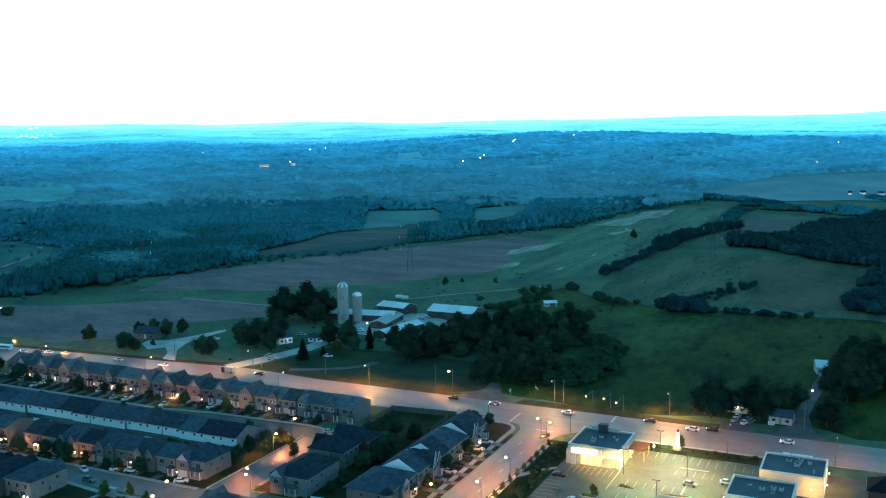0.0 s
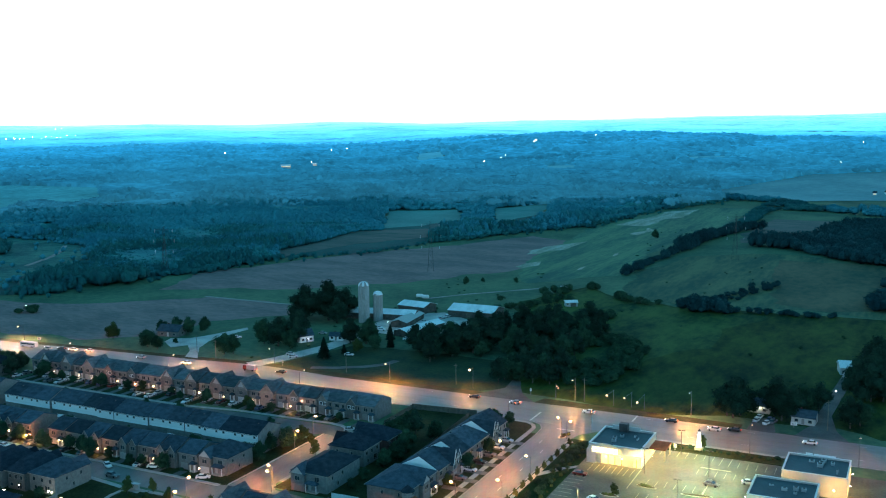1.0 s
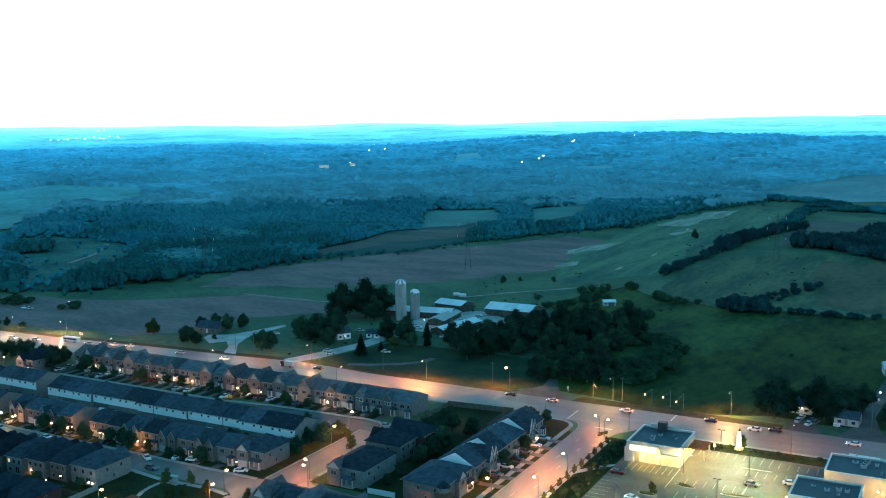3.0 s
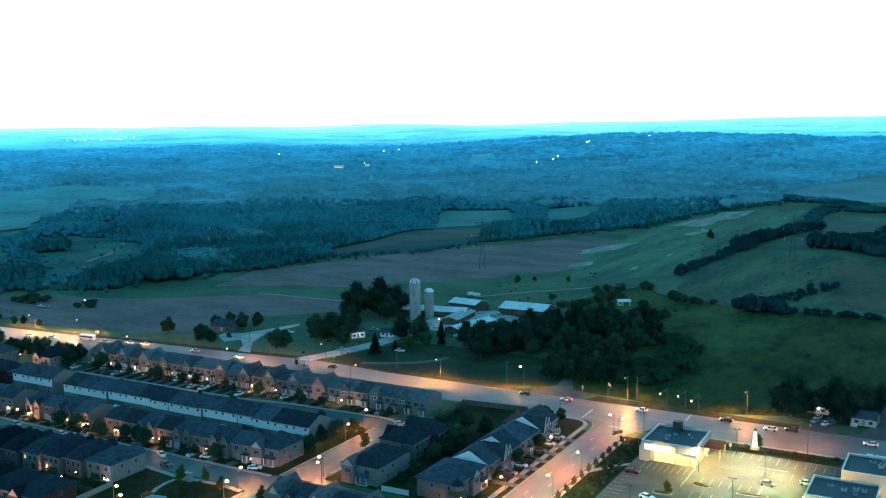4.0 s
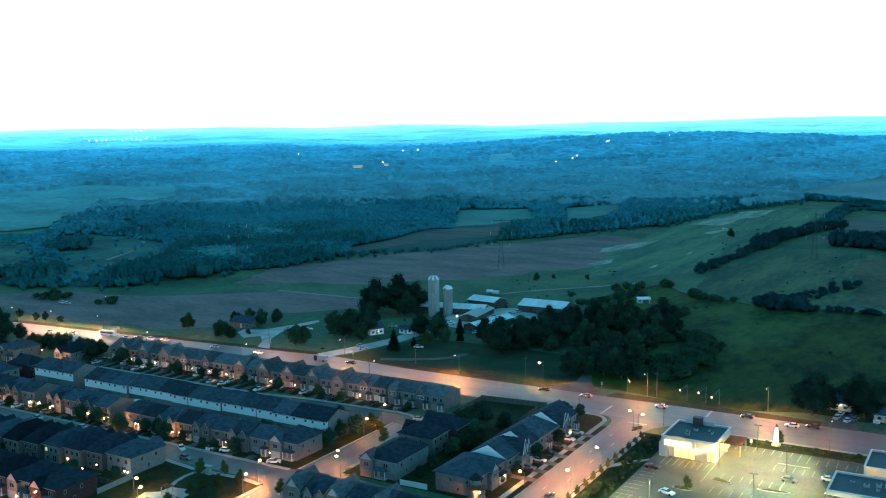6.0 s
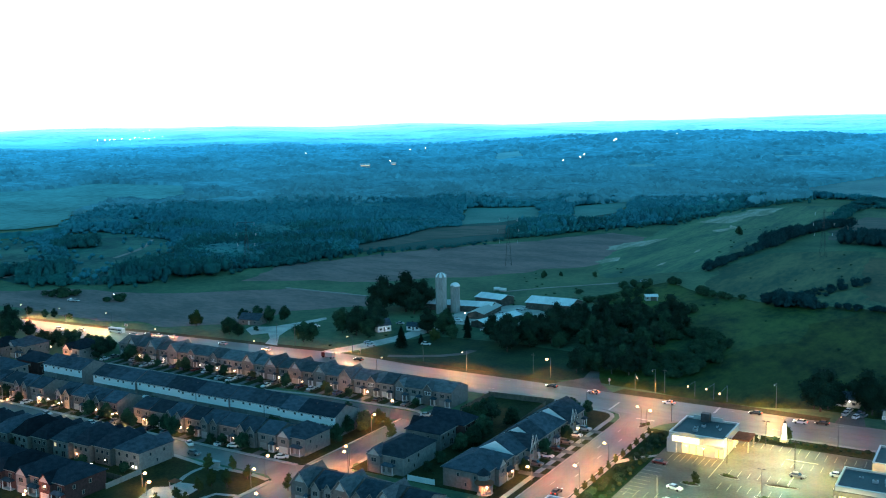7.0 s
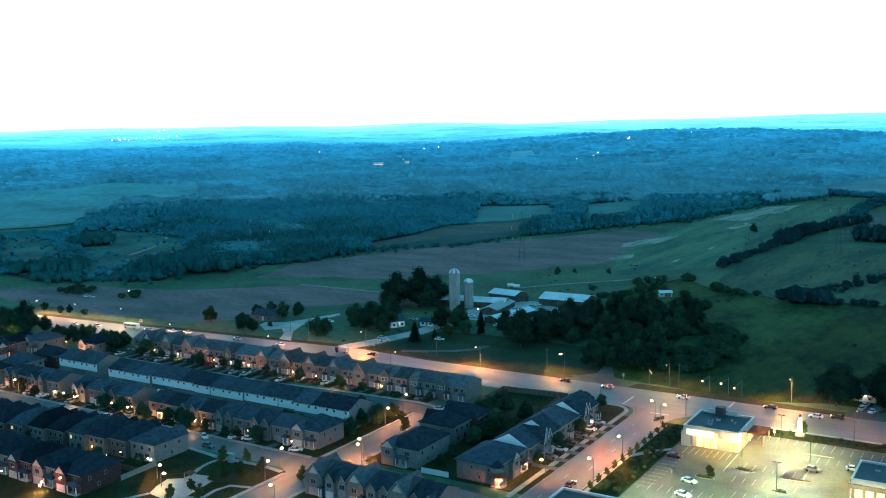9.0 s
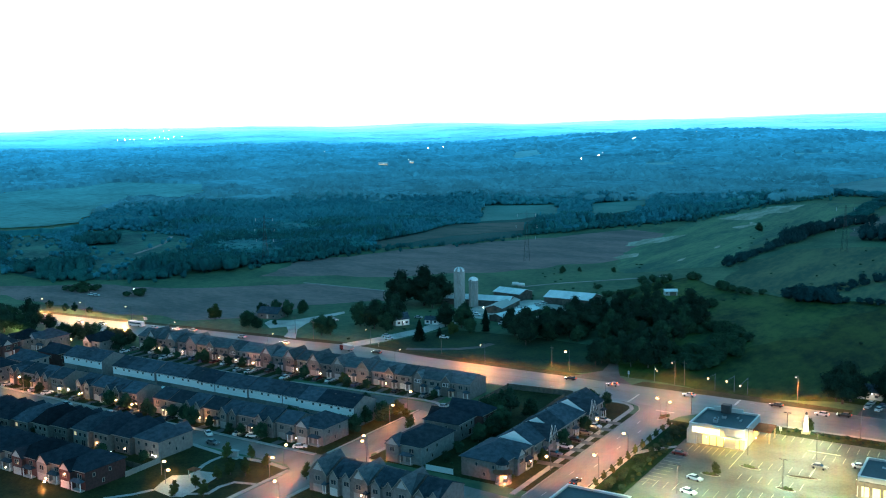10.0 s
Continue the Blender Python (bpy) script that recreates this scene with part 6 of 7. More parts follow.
markings("parking_lines", [(-73.4, -73.1, 270, 287, 0.056), (-52.0, -51.7, 273, 288, 0.056), (-57, -47.5, 296.6, 297.3, 0.056)], BAYLINE, "yellow car park line")


def island(pts, label, bush):
    t = thing("planted_island", pose(0, 0, 0.05), label, "planter", "car park islands")
    part("kerb", prism(bmesh.new(), pts, 0, 0.15), CONCRETE, t)
    cx, cy = sum(p[0] for p in pts) / len(pts), sum(p[1] for p in pts) / len(pts)
    part("bed", prism(bmesh.new(), [(cx + (x - cx) * 0.88, cy + (y - cy) * 0.8) for x, y in pts], 0.1, 0.2), MULCH, t)
    for k in range(bush):
        plant(SHRUBS[1], cx + rng.uniform(-1.6, 1.6), cy + rng.uniform(-0.4, 0.4), rng.uniform(0.4, 0.7), 0.15)


def oval(cx, cy, a, b, turn, n=16):
    c, s = math.cos(radians(turn)), math.sin(radians(turn))
    return [(cx + a * math.cos(2 * math.pi * k / n) * c - b * math.sin(2 * math.pi * k / n) * s, cy + a * math.cos(2 * math.pi * k / n) * s + b * math.sin(2 * math.pi * k / n) * c) for k in range(n)]


island(oval(-68.2, 273.6, 3.2, 1.0, -8), "kerbed car park island with low planting", 6)
island(oval(-76.4, 262.6, 2.9, 1.0, 0), "kerbed car park island with a young tree", 5)
island(oval(-55.6, 261.6, 2.8, 1.0, -10), "kerbed car park island with low planting", 6)
island(oval(-53.2, 273.0, 4.6, 0.8, 8), "long pale kerbed car park island", 0)
island(oval(-105.9, 308.6, 1.1, 4.6, -8), "planted median island in the side road", 5)
tagged(part("path", prism(bmesh.new(), [(-103.4, 262), (-101, 268), (-97, 274), (-92.4, 280), (-92.4, 282), (-98, 276.5), (-102.2, 270)], -0.3, 0.17), CONCRETE), "curved concrete path through the grass bank", "path", kind="structure")


# ---- fences ----
def fence(x0, y0, x1, y1, h, label, material=WOOD):
    length = math.hypot(x1 - x0, y1 - y0)
    t = thing("fence", pose(x0, y0, 0.1, 0, 0, math.degrees(math.atan2(y1 - y0, x1 - x0))), label, "fence", "garden fences")
    n = max(1, round(length / 3.0))
    step = length / n
    panel = boxes((0.07, step - 0.07, -0.03, 0.03, 0.08, h - 0.05))
    first = part("panel", panel, material, t)
    post = part("post", boxes((-0.06, 0.06, -0.06, 0.06, 0, h)), material, t)
    for k in range(1, n):
        share("panel", first.data, t, pose(k * step, 0, 0))
    for k in range(1, n + 1):
        share("post", post.data, t, pose(k * step, 0, 0))
    return t


fence(-169, 313.5, -143, 316.0, 2.2, "dark timber acoustic fence along the main road")
fence(-169, 313.5, -169, 292, 1.8, "weathered timber garden fence")
fence(-145, 313, -141, 240, 1.8, "weathered timber garden fence behind the terrace")
fence(-345, 242.4, -190, 242.4, 1.7, "weathered timber fence between the back gardens")
fence(-149, 226.0, -140, 226.4, 1.8, "pale board fence between two houses", TRIM)
fence(-221.6, 178.0, -222.2, 191.6, 1.8, "pale timber fence lit by a lamp", FASCIA)
fence(-330, 183.6, -222.6, 184.6, 1.8, "weathered timber garden fence")

# ---- cars ----


def car(paint, lit, label, tall=0.0):
    t = thing("car", pose(0, 0, 0), label, "car", "cars")
    side = [(-2.25, 0.28), (2.2, 0.28), (2.28, 0.55), (2.15, 0.78), (1.1, 0.95), (-1.6, 1.0), (-2.2, 0.92), (-2.3, 0.6)]
    b = bmesh.new()
    extrude(b, side, -0.88, 0.88, "y")
    bmesh.ops.bevel(b, geom=[e for e in b.edges if abs(e.verts[0].co.y - e.verts[1].co.y) < 0.01], offset=0.07, segments=1, affect="EDGES")
    part("body", b, paint, t)
    c = bmesh.new()
    z0, z1 = 0.94, 1.42 + tall
    hull(c, [(-1.75 - tall, -0.8, z0), (1.0, -0.8, z0), (1.0, 0.8, z0), (-1.75 - tall, 0.8, z0), (-1.2 - tall, -0.64, z1), (0.25, -0.64, z1), (0.25, 0.64, z1), (-1.2 - tall, 0.64, z1)], [(3, 2, 1, 0), (4, 5, 6, 7), (0, 1, 5, 4), (1, 2, 6, 5), (2, 3, 7, 6), (3, 0, 4, 7)])
    part("glasshouse", c, GLASS, t, "dark car windows")
    part("roof", boxes((-1.22 - tall, 0.27, -0.66, 0.66, z1, z1 + 0.06)), paint, t)
    wheel = bmesh.new()
    bmesh.ops.create_cone(wheel, cap_ends=True, segments=12, radius1=0.33, radius2=0.33, depth=0.22, matrix=pose(0, 0, 0, 90, 0, 0))
    first = None
    for x in (1.4, -1.42):
        for y in (-0.82, 0.82):
            if first is None:
                w = first = part("wheel", wheel, RUBBER, t)
            else:
                w = share("wheel", first.data, t)
            w.matrix_basis = pose(x, y, 0.33)
    for y in (-0.62, 0.62):
        part("headlight", boxes((2.1, 2.31, y - 0.18, y + 0.18, 0.62, 0.76)), HEAD_ON if lit else HEAD_OFF, t)
        part("tail_light", boxes((-2.33, -2.15, y - 0.18, y + 0.18, 0.68, 0.86)), TAIL_ON if lit else TAIL_OFF, t)
    return t


LABELS = {"white": "white car", "silver": "silver car", "black": "black car", "red": "dark red car", "blue": "dark blue car", "grey": "grey car"}
PARKED = {k: car(CARPAINT[k], False, LABELS[k] + " parked beside the houses", 0.1 if k in ("grey", "blue") else 0.0) for k in CARPAINT}
DRIVING = {k: car(CARPAINT[k], True, LABELS[k] + " with lit headlights on the road") for k in ("white", "silver", "black")}


def park(kind, x, y, turn, z=0.14, lit=False):
    proto = (DRIVING if lit else PARKED)[kind]
    m = pose(x, y, z, 0, 0, turn)
    if proto.name in used:
        return copy_thing(proto, m)
    used.add(proto.name)
    proto.matrix_basis = m
    return proto


for kind, x, y, turn in (("silver", -410.0, 320.5, 3), ("white", -364.7, 329.6, 183), ("silver", -355.6, 331.2, 183), ("silver", -323.0, 331.8, 182), ("white", -296.3, 332.2, 181), ("black", -246.8, 336.8, 180), ("black", -153.6, 337.2, 180), ("silver", -135.8, 336.7, 180),
                         ("white", -106.2, 336.6, 180), ("black", -75.8, 338.9, 180), ("white", -60.0, 335.6, 180), ("black", -53.4, 338.0, 180), ("black", -107.0, 238.0, 90), ("white", -28.0, 334.4, 180), ("white", -424.0, 317.5, 3), ("silver", -378.0, 326.0, 184), ("black", -371.5, 329.0, 184)):
    park(kind, x, y, turn, 0.035, True)
for kind, x, y, turn in (("red", -89.2, 274.6, 0), ("white", -79.0, 256.6, -15), ("white", -77.4, 246.0, -15), ("grey", -50.8, 282.5, -8), ("white", -40.8, 288.6, 10), ("silver", -48.0, 352.5, 80), ("white", -47.6, 357.0, 80), ("white", -44.2, 350.6, 75), ("blue", -43.6, 355, 75), ("grey", -42.4, 352.8, 75), ("white", -489.0, 376.0, 20), ("silver", -484.5, 375.6, 10), ("white", -22.5, 431, 60), ("silver", -20.5, 424, 50),
                         ("white", -249.5, 429.8, 20), ("white", -237.5, 456.2, 30), ("white", -232.5, 474.8, 75), ("silver", -233.6, 469.0, 75), ("white", -252.8, 433.0, 60), ("white", -226.5, 416, 30), ("silver", -273, 410, 10), ("silver", -312, 375, 20), ("white", -308, 384, 40), ("white", -258, 362, 40), ("silver", -262, 366, 20), ("white", -236, 376, 10)):
    park(kind, x, y, turn, 0.09)
kinds = list(PARKED)
for k in range(28):
    if rng.random() < 0.62:
        park(rng.choice(("white", "silver", "grey", "black", "blue", "silver", "red")), -348.9 + k * 6.32, 289.2, rng.choice((88, 90, 92, -90)), 0.17)
for k in range(18):
    if rng.random() < 0.5:
        park(rng.choice(("white", "silver", "grey", "black")), -344.8 + k * 8.3, 222.9, 90, 0.17)
for k in range(7):
    if rng.random() < 0.75:
        park(rng.choice(("white", "silver", "grey", "black")), -121.6, 248.0 + k * 7.6, 0, 0.19)
for k in range(15):
    if rng.random() < 0.6:
        park(rng.choice(("white", "silver", "grey", "black", "blue")), -193.0 - k * 7.98, rng.uniform(262, 265), 90, 0.17)
for kind, x, y, turn in (("white", -214.5, 223.5, 20), ("white", -229.0, 218.0, -30), ("grey", -221.0, 212.0, 0), ("silver", -177.0, 281.5, 30), ("silver", -137.0, 213.5, -4), ("black", -142.5, 214.0, -4), ("silver", -300, 217, 0), ("white", -276, 217.4, 0), ("white", -374, 290, 0), ("silver", -380, 291, 30), ("white", -194.0, 222.8, 30)):
    park(kind, x, y, turn, 0.05)

for k in range(16):
    if rng.random() < 0.55:
        park(rng.choice(("white", "silver", "grey", "black", "white")), -348.9 + k * 6.32, 283.9, rng.choice((88, 92, -90)), 0.17)

bus = thing("bus", pose(-391.0, 326.4, 0.035, 0, 0, 184), "white coach with dark windows on the main road", "bus")
b = bmesh.new()
box(b, -5.8, 5.8, -1.25, 1.25, 0.35, 3.1)
bmesh.ops.bevel(b, geom=b.edges[:], offset=0.15, segments=2, affect="EDGES")
part("body", b, CARPAINT["white"], bus)
for s in (-1.27, 1.24):
    for k in range(7):
        part("side_window", boxes((-5.2 + k * 1.5, -3.8 + k * 1.5, s, s + 0.03, 1.6, 2.5)), GLASS, bus)
bus.scale = (0.82, 0.9, 0.85)
part("windscreen", boxes((5.78, 5.83, -1.05, 1.05, 1.3, 2.7)), GLASS, bus)
for x in (3.8, -3.4):
    for y in (-1.15, 1.15):
        w = bmesh.new()
        bmesh.ops.create_cone(w, cap_ends=True, segments=14, radius1=0.48, radius2=0.48, depth=0.3, matrix=pose(x, y, 0.48, 90, 0, 0))
        part("wheel", w, RUBBER, bus)
for y in (-0.9, 0.9):
    part("headlight", boxes((5.76, 5.84, y - 0.2, y + 0.2, 0.7, 0.95)), HEAD_ON, bus)

truck = thing("pickup_truck", pose(-262.0, 334.6, 0.035, 0, 0, 181), "dark lorry with red tail lights on the main road", "truck")
part("cab", boxes((1.2, 3.0, -1.05, 1.05, 0.5, 2.5)), CARPAINT["red"], truck)
part("cargo_box", boxes((-3.2, 1.0, -1.1, 1.1, 0.7, 2.7)), CARPAINT["silver"], truck)
part("windscreen", boxes((2.98, 3.03, -0.9, 0.9, 1.5, 2.3)), GLASS, truck)
for x in (2.1, -2.1):
    for y in (-0.95, 0.95):
        w = bmesh.new()
        bmesh.ops.create_cone(w, cap_ends=True, segments=14, radius1=0.45, radius2=0.45, depth=0.28, matrix=pose(x, y, 0.45, 90, 0, 0))
        part("wheel", w, RUBBER, truck)
for y in (-0.85, 0.85):
    part("headlight", boxes((3.0, 3.06, y - 0.15, y + 0.15, 0.8, 1.0)), HEAD_ON, truck)
    part("tail_light", boxes((-3.26, -3.2, y - 0.15, y + 0.15, 0.8, 1.1)), TAIL_ON, truck)

# ---- lamps ----


def lamp_data(name, col, watts, size, cone=0):
    d = bpy.data.lights.new(name, "SPOT" if cone else "POINT")
    if cone:
        d.spot_size, d.spot_blend = radians(cone), 0.5
    d.color, d.energy, d.shadow_soft_size = col, watts, size
    return d


ORANGE = (1.0, 0.31, 0.075)
MAIN_LAMP = lamp_data("sodium_main", ORANGE, 43000, 0.35, 160)
FAR_MAIN_LAMP = lamp_data("sodium_far", (1.0, 0.38, 0.17), 70000, 0.35, 160)
# fill light for the western main road, where no lamp is known
ROAD_FILL_LAMP = lamp_data("sodium_road_fill", (1.0, 0.36, 0.15), 130000, 0.3, 160)
STREET_LAMP = lamp_data("sodium_street", (1.0, 0.28, 0.085), 38000, 0.25, 160)
LANE_LAMP = lamp_data("sodium_lane", (1.0, 0.28, 0.085), 10500, 0.25, 160)
LOW_LAMP = lamp_data("sodium_low", (1.0, 0.36, 0.10), 4500, 0.2, 160)
LOT_LAMP = lamp_data("lot_lamp", (1.0, 0.91, 0.42), 34000, 0.3, 165)
LOT_SMALL = lamp_data("lot_lamp_small", (1.0, 0.88, 0.36), 22000, 0.3, 150)
PORCH_LAMP = lamp_data("porch_lamp", (1.0, 0.42, 0.18), 200, 0.12)
DOOR_LAMP = lamp_data("door_lamp", (1.0, 0.46, 0.24), 1500, 0.15)
CORNER_LAMP = lamp_data("corner_porch_lamp", (1.0, 0.30, 0.12), 4500, 0.15)
YARD_LAMP = lamp_data("yard_lamp", (1.0, 0.95, 0.8), 110, 0.12)
FRONT_LAMP = lamp_data("shop_front", (1.0, 0.54, 0.10), 1500, 0.3)


DARKPOLE = mat("weathered_pole", (0.17, 0.17, 0.165), scale=1.0, fine=6.0, var=0.3, rough=0.6)


def street_lamp(x, y, h, turn, data, label, arm=1.8, head=0.34, bulb=None):
    t = thing("street_lamp", pose(x, y, 0.1, 0, 0, turn), label, "street lamp", "street lamps")
    p = bmesh.new()
    rod(p, (0, 0, 0), (0, 0, h), 0.12, 0.07, 8)
    part("pole", p, DARKPOLE, t)
    a = bmesh.new()
    rod(a, (0, 0, h - 0.1), (arm, 0, h + 0.25), 0.06, 0.045, 6)
    part("arm", a, DARKPOLE, t)
    part("head", boxes((arm - 0.1, arm + 0.75, -0.17, 0.17, h + 0.2, h + 0.42)), POLE, t)
    # bulb modelled too large, its extra width stands in for the halo
    g = bmesh.new()
    ball(g, arm + 0.35, 0, h + 0.12, head, 0.7)
    part("bulb", g, bulb or SODIUM, t, "oversized glowing lamp glass")
    lamp = new("lamp", data)
    lamp.parent = t
    lamp.matrix_basis = pose(arm + 0.35, 0, h - 0.35, 0, -10 if arm > 2 else -6, 0)
    return t


# south-side lamps at x -222, -290 and -350 are added to brighten the road
for x, y, h, turn in ((-159.8, 349.5, 8.4, -90), (-195.6, 343.4, 8.6, -90), (-115.4, 348.0, 9.5, -90), (-70.8, 348.6, 9.5, -90), (-258.0, 347.5, 8.0, -90), (-404.0, 334.5, 8.0, -90), (-437.0, 331.5, 8.0, -90), (-466.0, 329.0, 8.0, -90), (-222.0, 315.4, 8.0, 90), (-290.0, 313.8, 8.0, 90), (-350.0, 311.3, 8.0, 90), (-45.0, 316.5, 8.5, 90), (-12.0, 316.8, 8.5, 90)):
    street_lamp(x, y, h, turn, FAR_MAIN_LAMP if x < -400 else LANE_LAMP if x > -50 else ROAD_FILL_LAMP if x in (-290.0, -350.0) else STREET_LAMP if x == -258.0 else MAIN_LAMP, "tall grey street lamp glowing orange beside the road", 3.2, 0.62 if x == -159.8 else 0.22 if x > -120 else 0.34)
for x, y, h, turn in ((-106.4, 306.6, 6.6, 180), (-104.0, 304.8, 6.4, 0), (-102.4, 266.0, 6.6, 180), (-102.6, 244.0, 6.6, 180), (-187.0, 272.8, 6.6, 0), (-179.0 - 5.0, 257.5, 6.2, 0), (-171.0, 227.4, 6.0, 180), (-168.0, 222.6, 6.2, 180), (-187.2, 207.4, 6.2, 90), (-184.6, 198.4, 6.2, 0), (-168.8, 184.7, 6.2, 180), (-213.9, 184.6, 4.2, 0), (-207.5, 180.3, 4.2, 0), (-349.0, 222.0, 6.0, -90), (-331.0, 220.6, 6.0, -90), (-368.0, 226.0, 6.0, 0), (-363.0, 256.0, 6.0, 0), (-117.0, 280.0, 5.0, 180), (-117.0, 243.0, 4.0, 180)):
    street_lamp(x, y, h, turn, LOW_LAMP if h < 5.5 else LANE_LAMP if x < -110 or y > 300 else STREET_LAMP, "residential street lamp glowing orange", 1.0, 0.54)
for x, y in ((-56.5, 262.2), (-53.0, 289.6), (-71.5, 284.0), (-80.0, 244.0), (-35.0, 255.0), (-430.0, 276.0), (-65.0, 306.0)):
    t = thing("lot_lamp", pose(x, y, 0.05), "dark twin-headed car park lamp post", "lamp post", "car park lamps")
    p = bmesh.new()
    rod(p, (0, 0, 0), (0, 0, 8.2), 0.1, 0.08, 8)
    part("pole", p, DARKMETAL, t)
    for s in (-1, 1):
        hd = part("head", boxes((min(0.25 * s, 1.15 * s), max(0.25 * s, 1.15 * s), -0.22, 0.22, 8.15, 8.35)), DARKMETAL, t)
        part("lens", boxes((min(0.45 * s, 1.05 * s), max(0.45 * s, 1.05 * s), -0.16, 0.16, 8.145, 8.16)), WHITEBULB, hd)
    lamp = new("lamp", LOT_LAMP if x > -60 or x < -75 else LOT_SMALL)
    lamp.parent = t
    lamp.location = (0.75, 0, 7.9)


def porch_light(x, y, z, data, bulb, label="small glowing porch light", r=0.26):
    t = thing("porch_light", pose(x, y, z), label, "lamp", "porch lights")
    part("bracket", boxes((-0.05, 0.05, 0.0, 0.35, 0.1, 0.2)), DARKMETAL, t)
    # also larger than a real bulb, to include its halo
    g = bmesh.new()
    ball(g, 0, -0.05, 0, r)
    part("bulb", g, bulb, t)
    if data:
        lamp = new("lamp", data)
        lamp.parent = t
        lamp.location = (0, -0.55, 0)


for x, y in ((-240.2, 225.0), (-285.5, 225.0), (-258.0, 225.0), (-196.6, 224.0), (-303.0, 225.2), (-327.0, 225.2), (-367.0, 260.0), (-216.0, 225.0), (-272.0, 225.0), (-315.0, 225.0), (-340.0, 225.0), (-366.0, 248.0), (-372.0, 232.0), (-198.0, 257.6), (-262.0, 257.6), (-254.0, 161.8), (-290.0, 161.8), (-150.0, 196.0), (-385.0, 283.0), (-364.4, 273.6), (-357.5, 274.2), (-301.9, 225.0), (-266.4, 225.0), (-237.0, 225.0), (-358.5, 258.7)):
    porch_light(x, y, 2.5, PORCH_LAMP, PORCHBULB)
for x, y, z in ((-240.2, 224.9, 2.3), (-273.4, 224.4, 2.3), (-266.4, 224.4, 2.5), (-301.9, 223.8, 2.4), (-338.5, 290.8, 2.5), (-309.5, 290.6, 2.4), (-277.0, 290.6, 2.4), (-364.4, 273.2, 2.5), (-358.2, 273.4, 2.4), (-253.0, 290.6, 2.5), (-226.5, 290.6, 2.5), (-209.0, 290.6, 2.5)):
    porch_light(x, y, z, DOOR_LAMP, PORCHBULB, "bright warm light over a garage door", 0.34)
porch_light(-122.9, 226.6, 2.55, CORNER_LAMP, PORCHBULB, "glowing lamp at the round corner porch", 0.3)
porch_light(-234.5, 160.6, 2.2, CORNER_LAMP, PORCHBULB, "glowing lamp over a brick house door", 0.36)
for x, y, z in ((-122.6, 241.5, 2.6), (-122.5, 266.0, 2.6), (-122.6, 284.0, 2.6)):
    porch_light(x, y, z, PORCH_LAMP, PORCHBULB)
for x, y in ((-334.0, 290.8), (-319.0, 290.8), (-297.0, 290.8), (-287.0, 290.8), (-266.0, 290.8), (-241.0, 290.8), (-365.7, 286.7), (-352.0, 233.9), (-361.7, 260.7), (-268.9, 257.4), (-252.9, 257.4), (-380.9, 265.2), (-371.6, 246.4), (-256.8, 225.4), (-215.3, 225.4), (-283.2, 225.4)):
    porch_light(x, y, 2.3, PORCH_LAMP, PORCHBULB, "small glowing light over a doorway", 0.3)
# extra lights strewn at random, added to brighten the house rows
for k in range(18):
    x, y = rng.choice(((rng.uniform(-340, -205), 225.0), (rng.uniform(-330, -230), 191.0 - rng.uniform(0, 6)), (rng.uniform(-300, -235), 162.0), (rng.uniform(-410, -362), rng.uniform(222, 290))))
    porch_light(x, y, rng.uniform(1.9, 3.0), PORCH_LAMP if k % 3 == 0 else None, rng.choice((PORCHBULB, PORCHBULB, WHITEBULB)), "small extra light strewn among the houses", rng.uniform(0.2, 0.36))
for x, y, z in ((-48.3, 362.4, 2.4), (-249.0, 436.0, 3.5), (-266.5, 387.2, 3.0), (-213.8, 225.6, 2.4), (-225.0, 191.0, 2.2), (-223.4, 190.8, 2.2), (-470.0, 392.0, 3.0), (-24.5, 395.0, 3.0)):
    porch_light(x, y, z, YARD_LAMP, WHITEBULB, "small white outdoor light")
for x, y in ((-84.5, 285.6), (-79.0, 285.6), (-71.0, 292.0), (-70.0, 301.0)):
    porch_light(x, y, 3.2, FRONT_LAMP, WHITEBULB, "bright yellow light at the shop front", 0.14)
for x, y, z in ((-12.9, 299.5, 4.0), (-12.9, 290.0, 3.6), (-17.0, 285.6, 3.2), (-39.0, 279.0, 3.2), (-39.0, 270.0, 3.2), (-31.5, 285.0, 3.6)):
    porch_light(x, y, z, FRONT_LAMP, WHITEBULB, "bright yellow wall light on a shop", 0.2)

# traffic signals, poles and signs
for x, y, turn, reach in ((-123.9, 349.5, -60, 6.0), (-100.6, 349.8, -92, 7.6), (-93.6, 350.2, -92, 8.6), (-88.5, 349.5, -88, 11.5), (-130.5, 316.9, 60, 5.0), (-99.0, 316.6, 110, 5.0)):
    t = thing("traffic_signal", pose(x, y, 0.05, 0, 0, turn), "grey traffic signal mast with a lit lamp", "traffic signal", "traffic signals")
    p = bmesh.new()
    rod(p, (0, 0, 0), (0, 0, 6.2), 0.12, 0.09, 8)
    part("pole", p, DARKPOLE, t)
    a = bmesh.new()
    rod(a, (0, 0, 6.0), (reach, 0, 6.3), 0.07, 0.05, 6)
    part("mast_arm", a, DARKPOLE, t)
    for u in ((0.98,) if reach > 7 else (0.55, 0.98)):
        hd = part("signal_head", boxes((reach * u - 0.18, reach * u + 0.18, -0.16, 0.16, 5.2, 6.25)), DARKMETAL, t)
        g = bmesh.new()
        ball(g, reach * u, -0.18, 5.95, 0.36 if reach > 7 else 0.17)
        part("signal_lamp", g, SODIUM if y > 330 else REDSIG, hd)
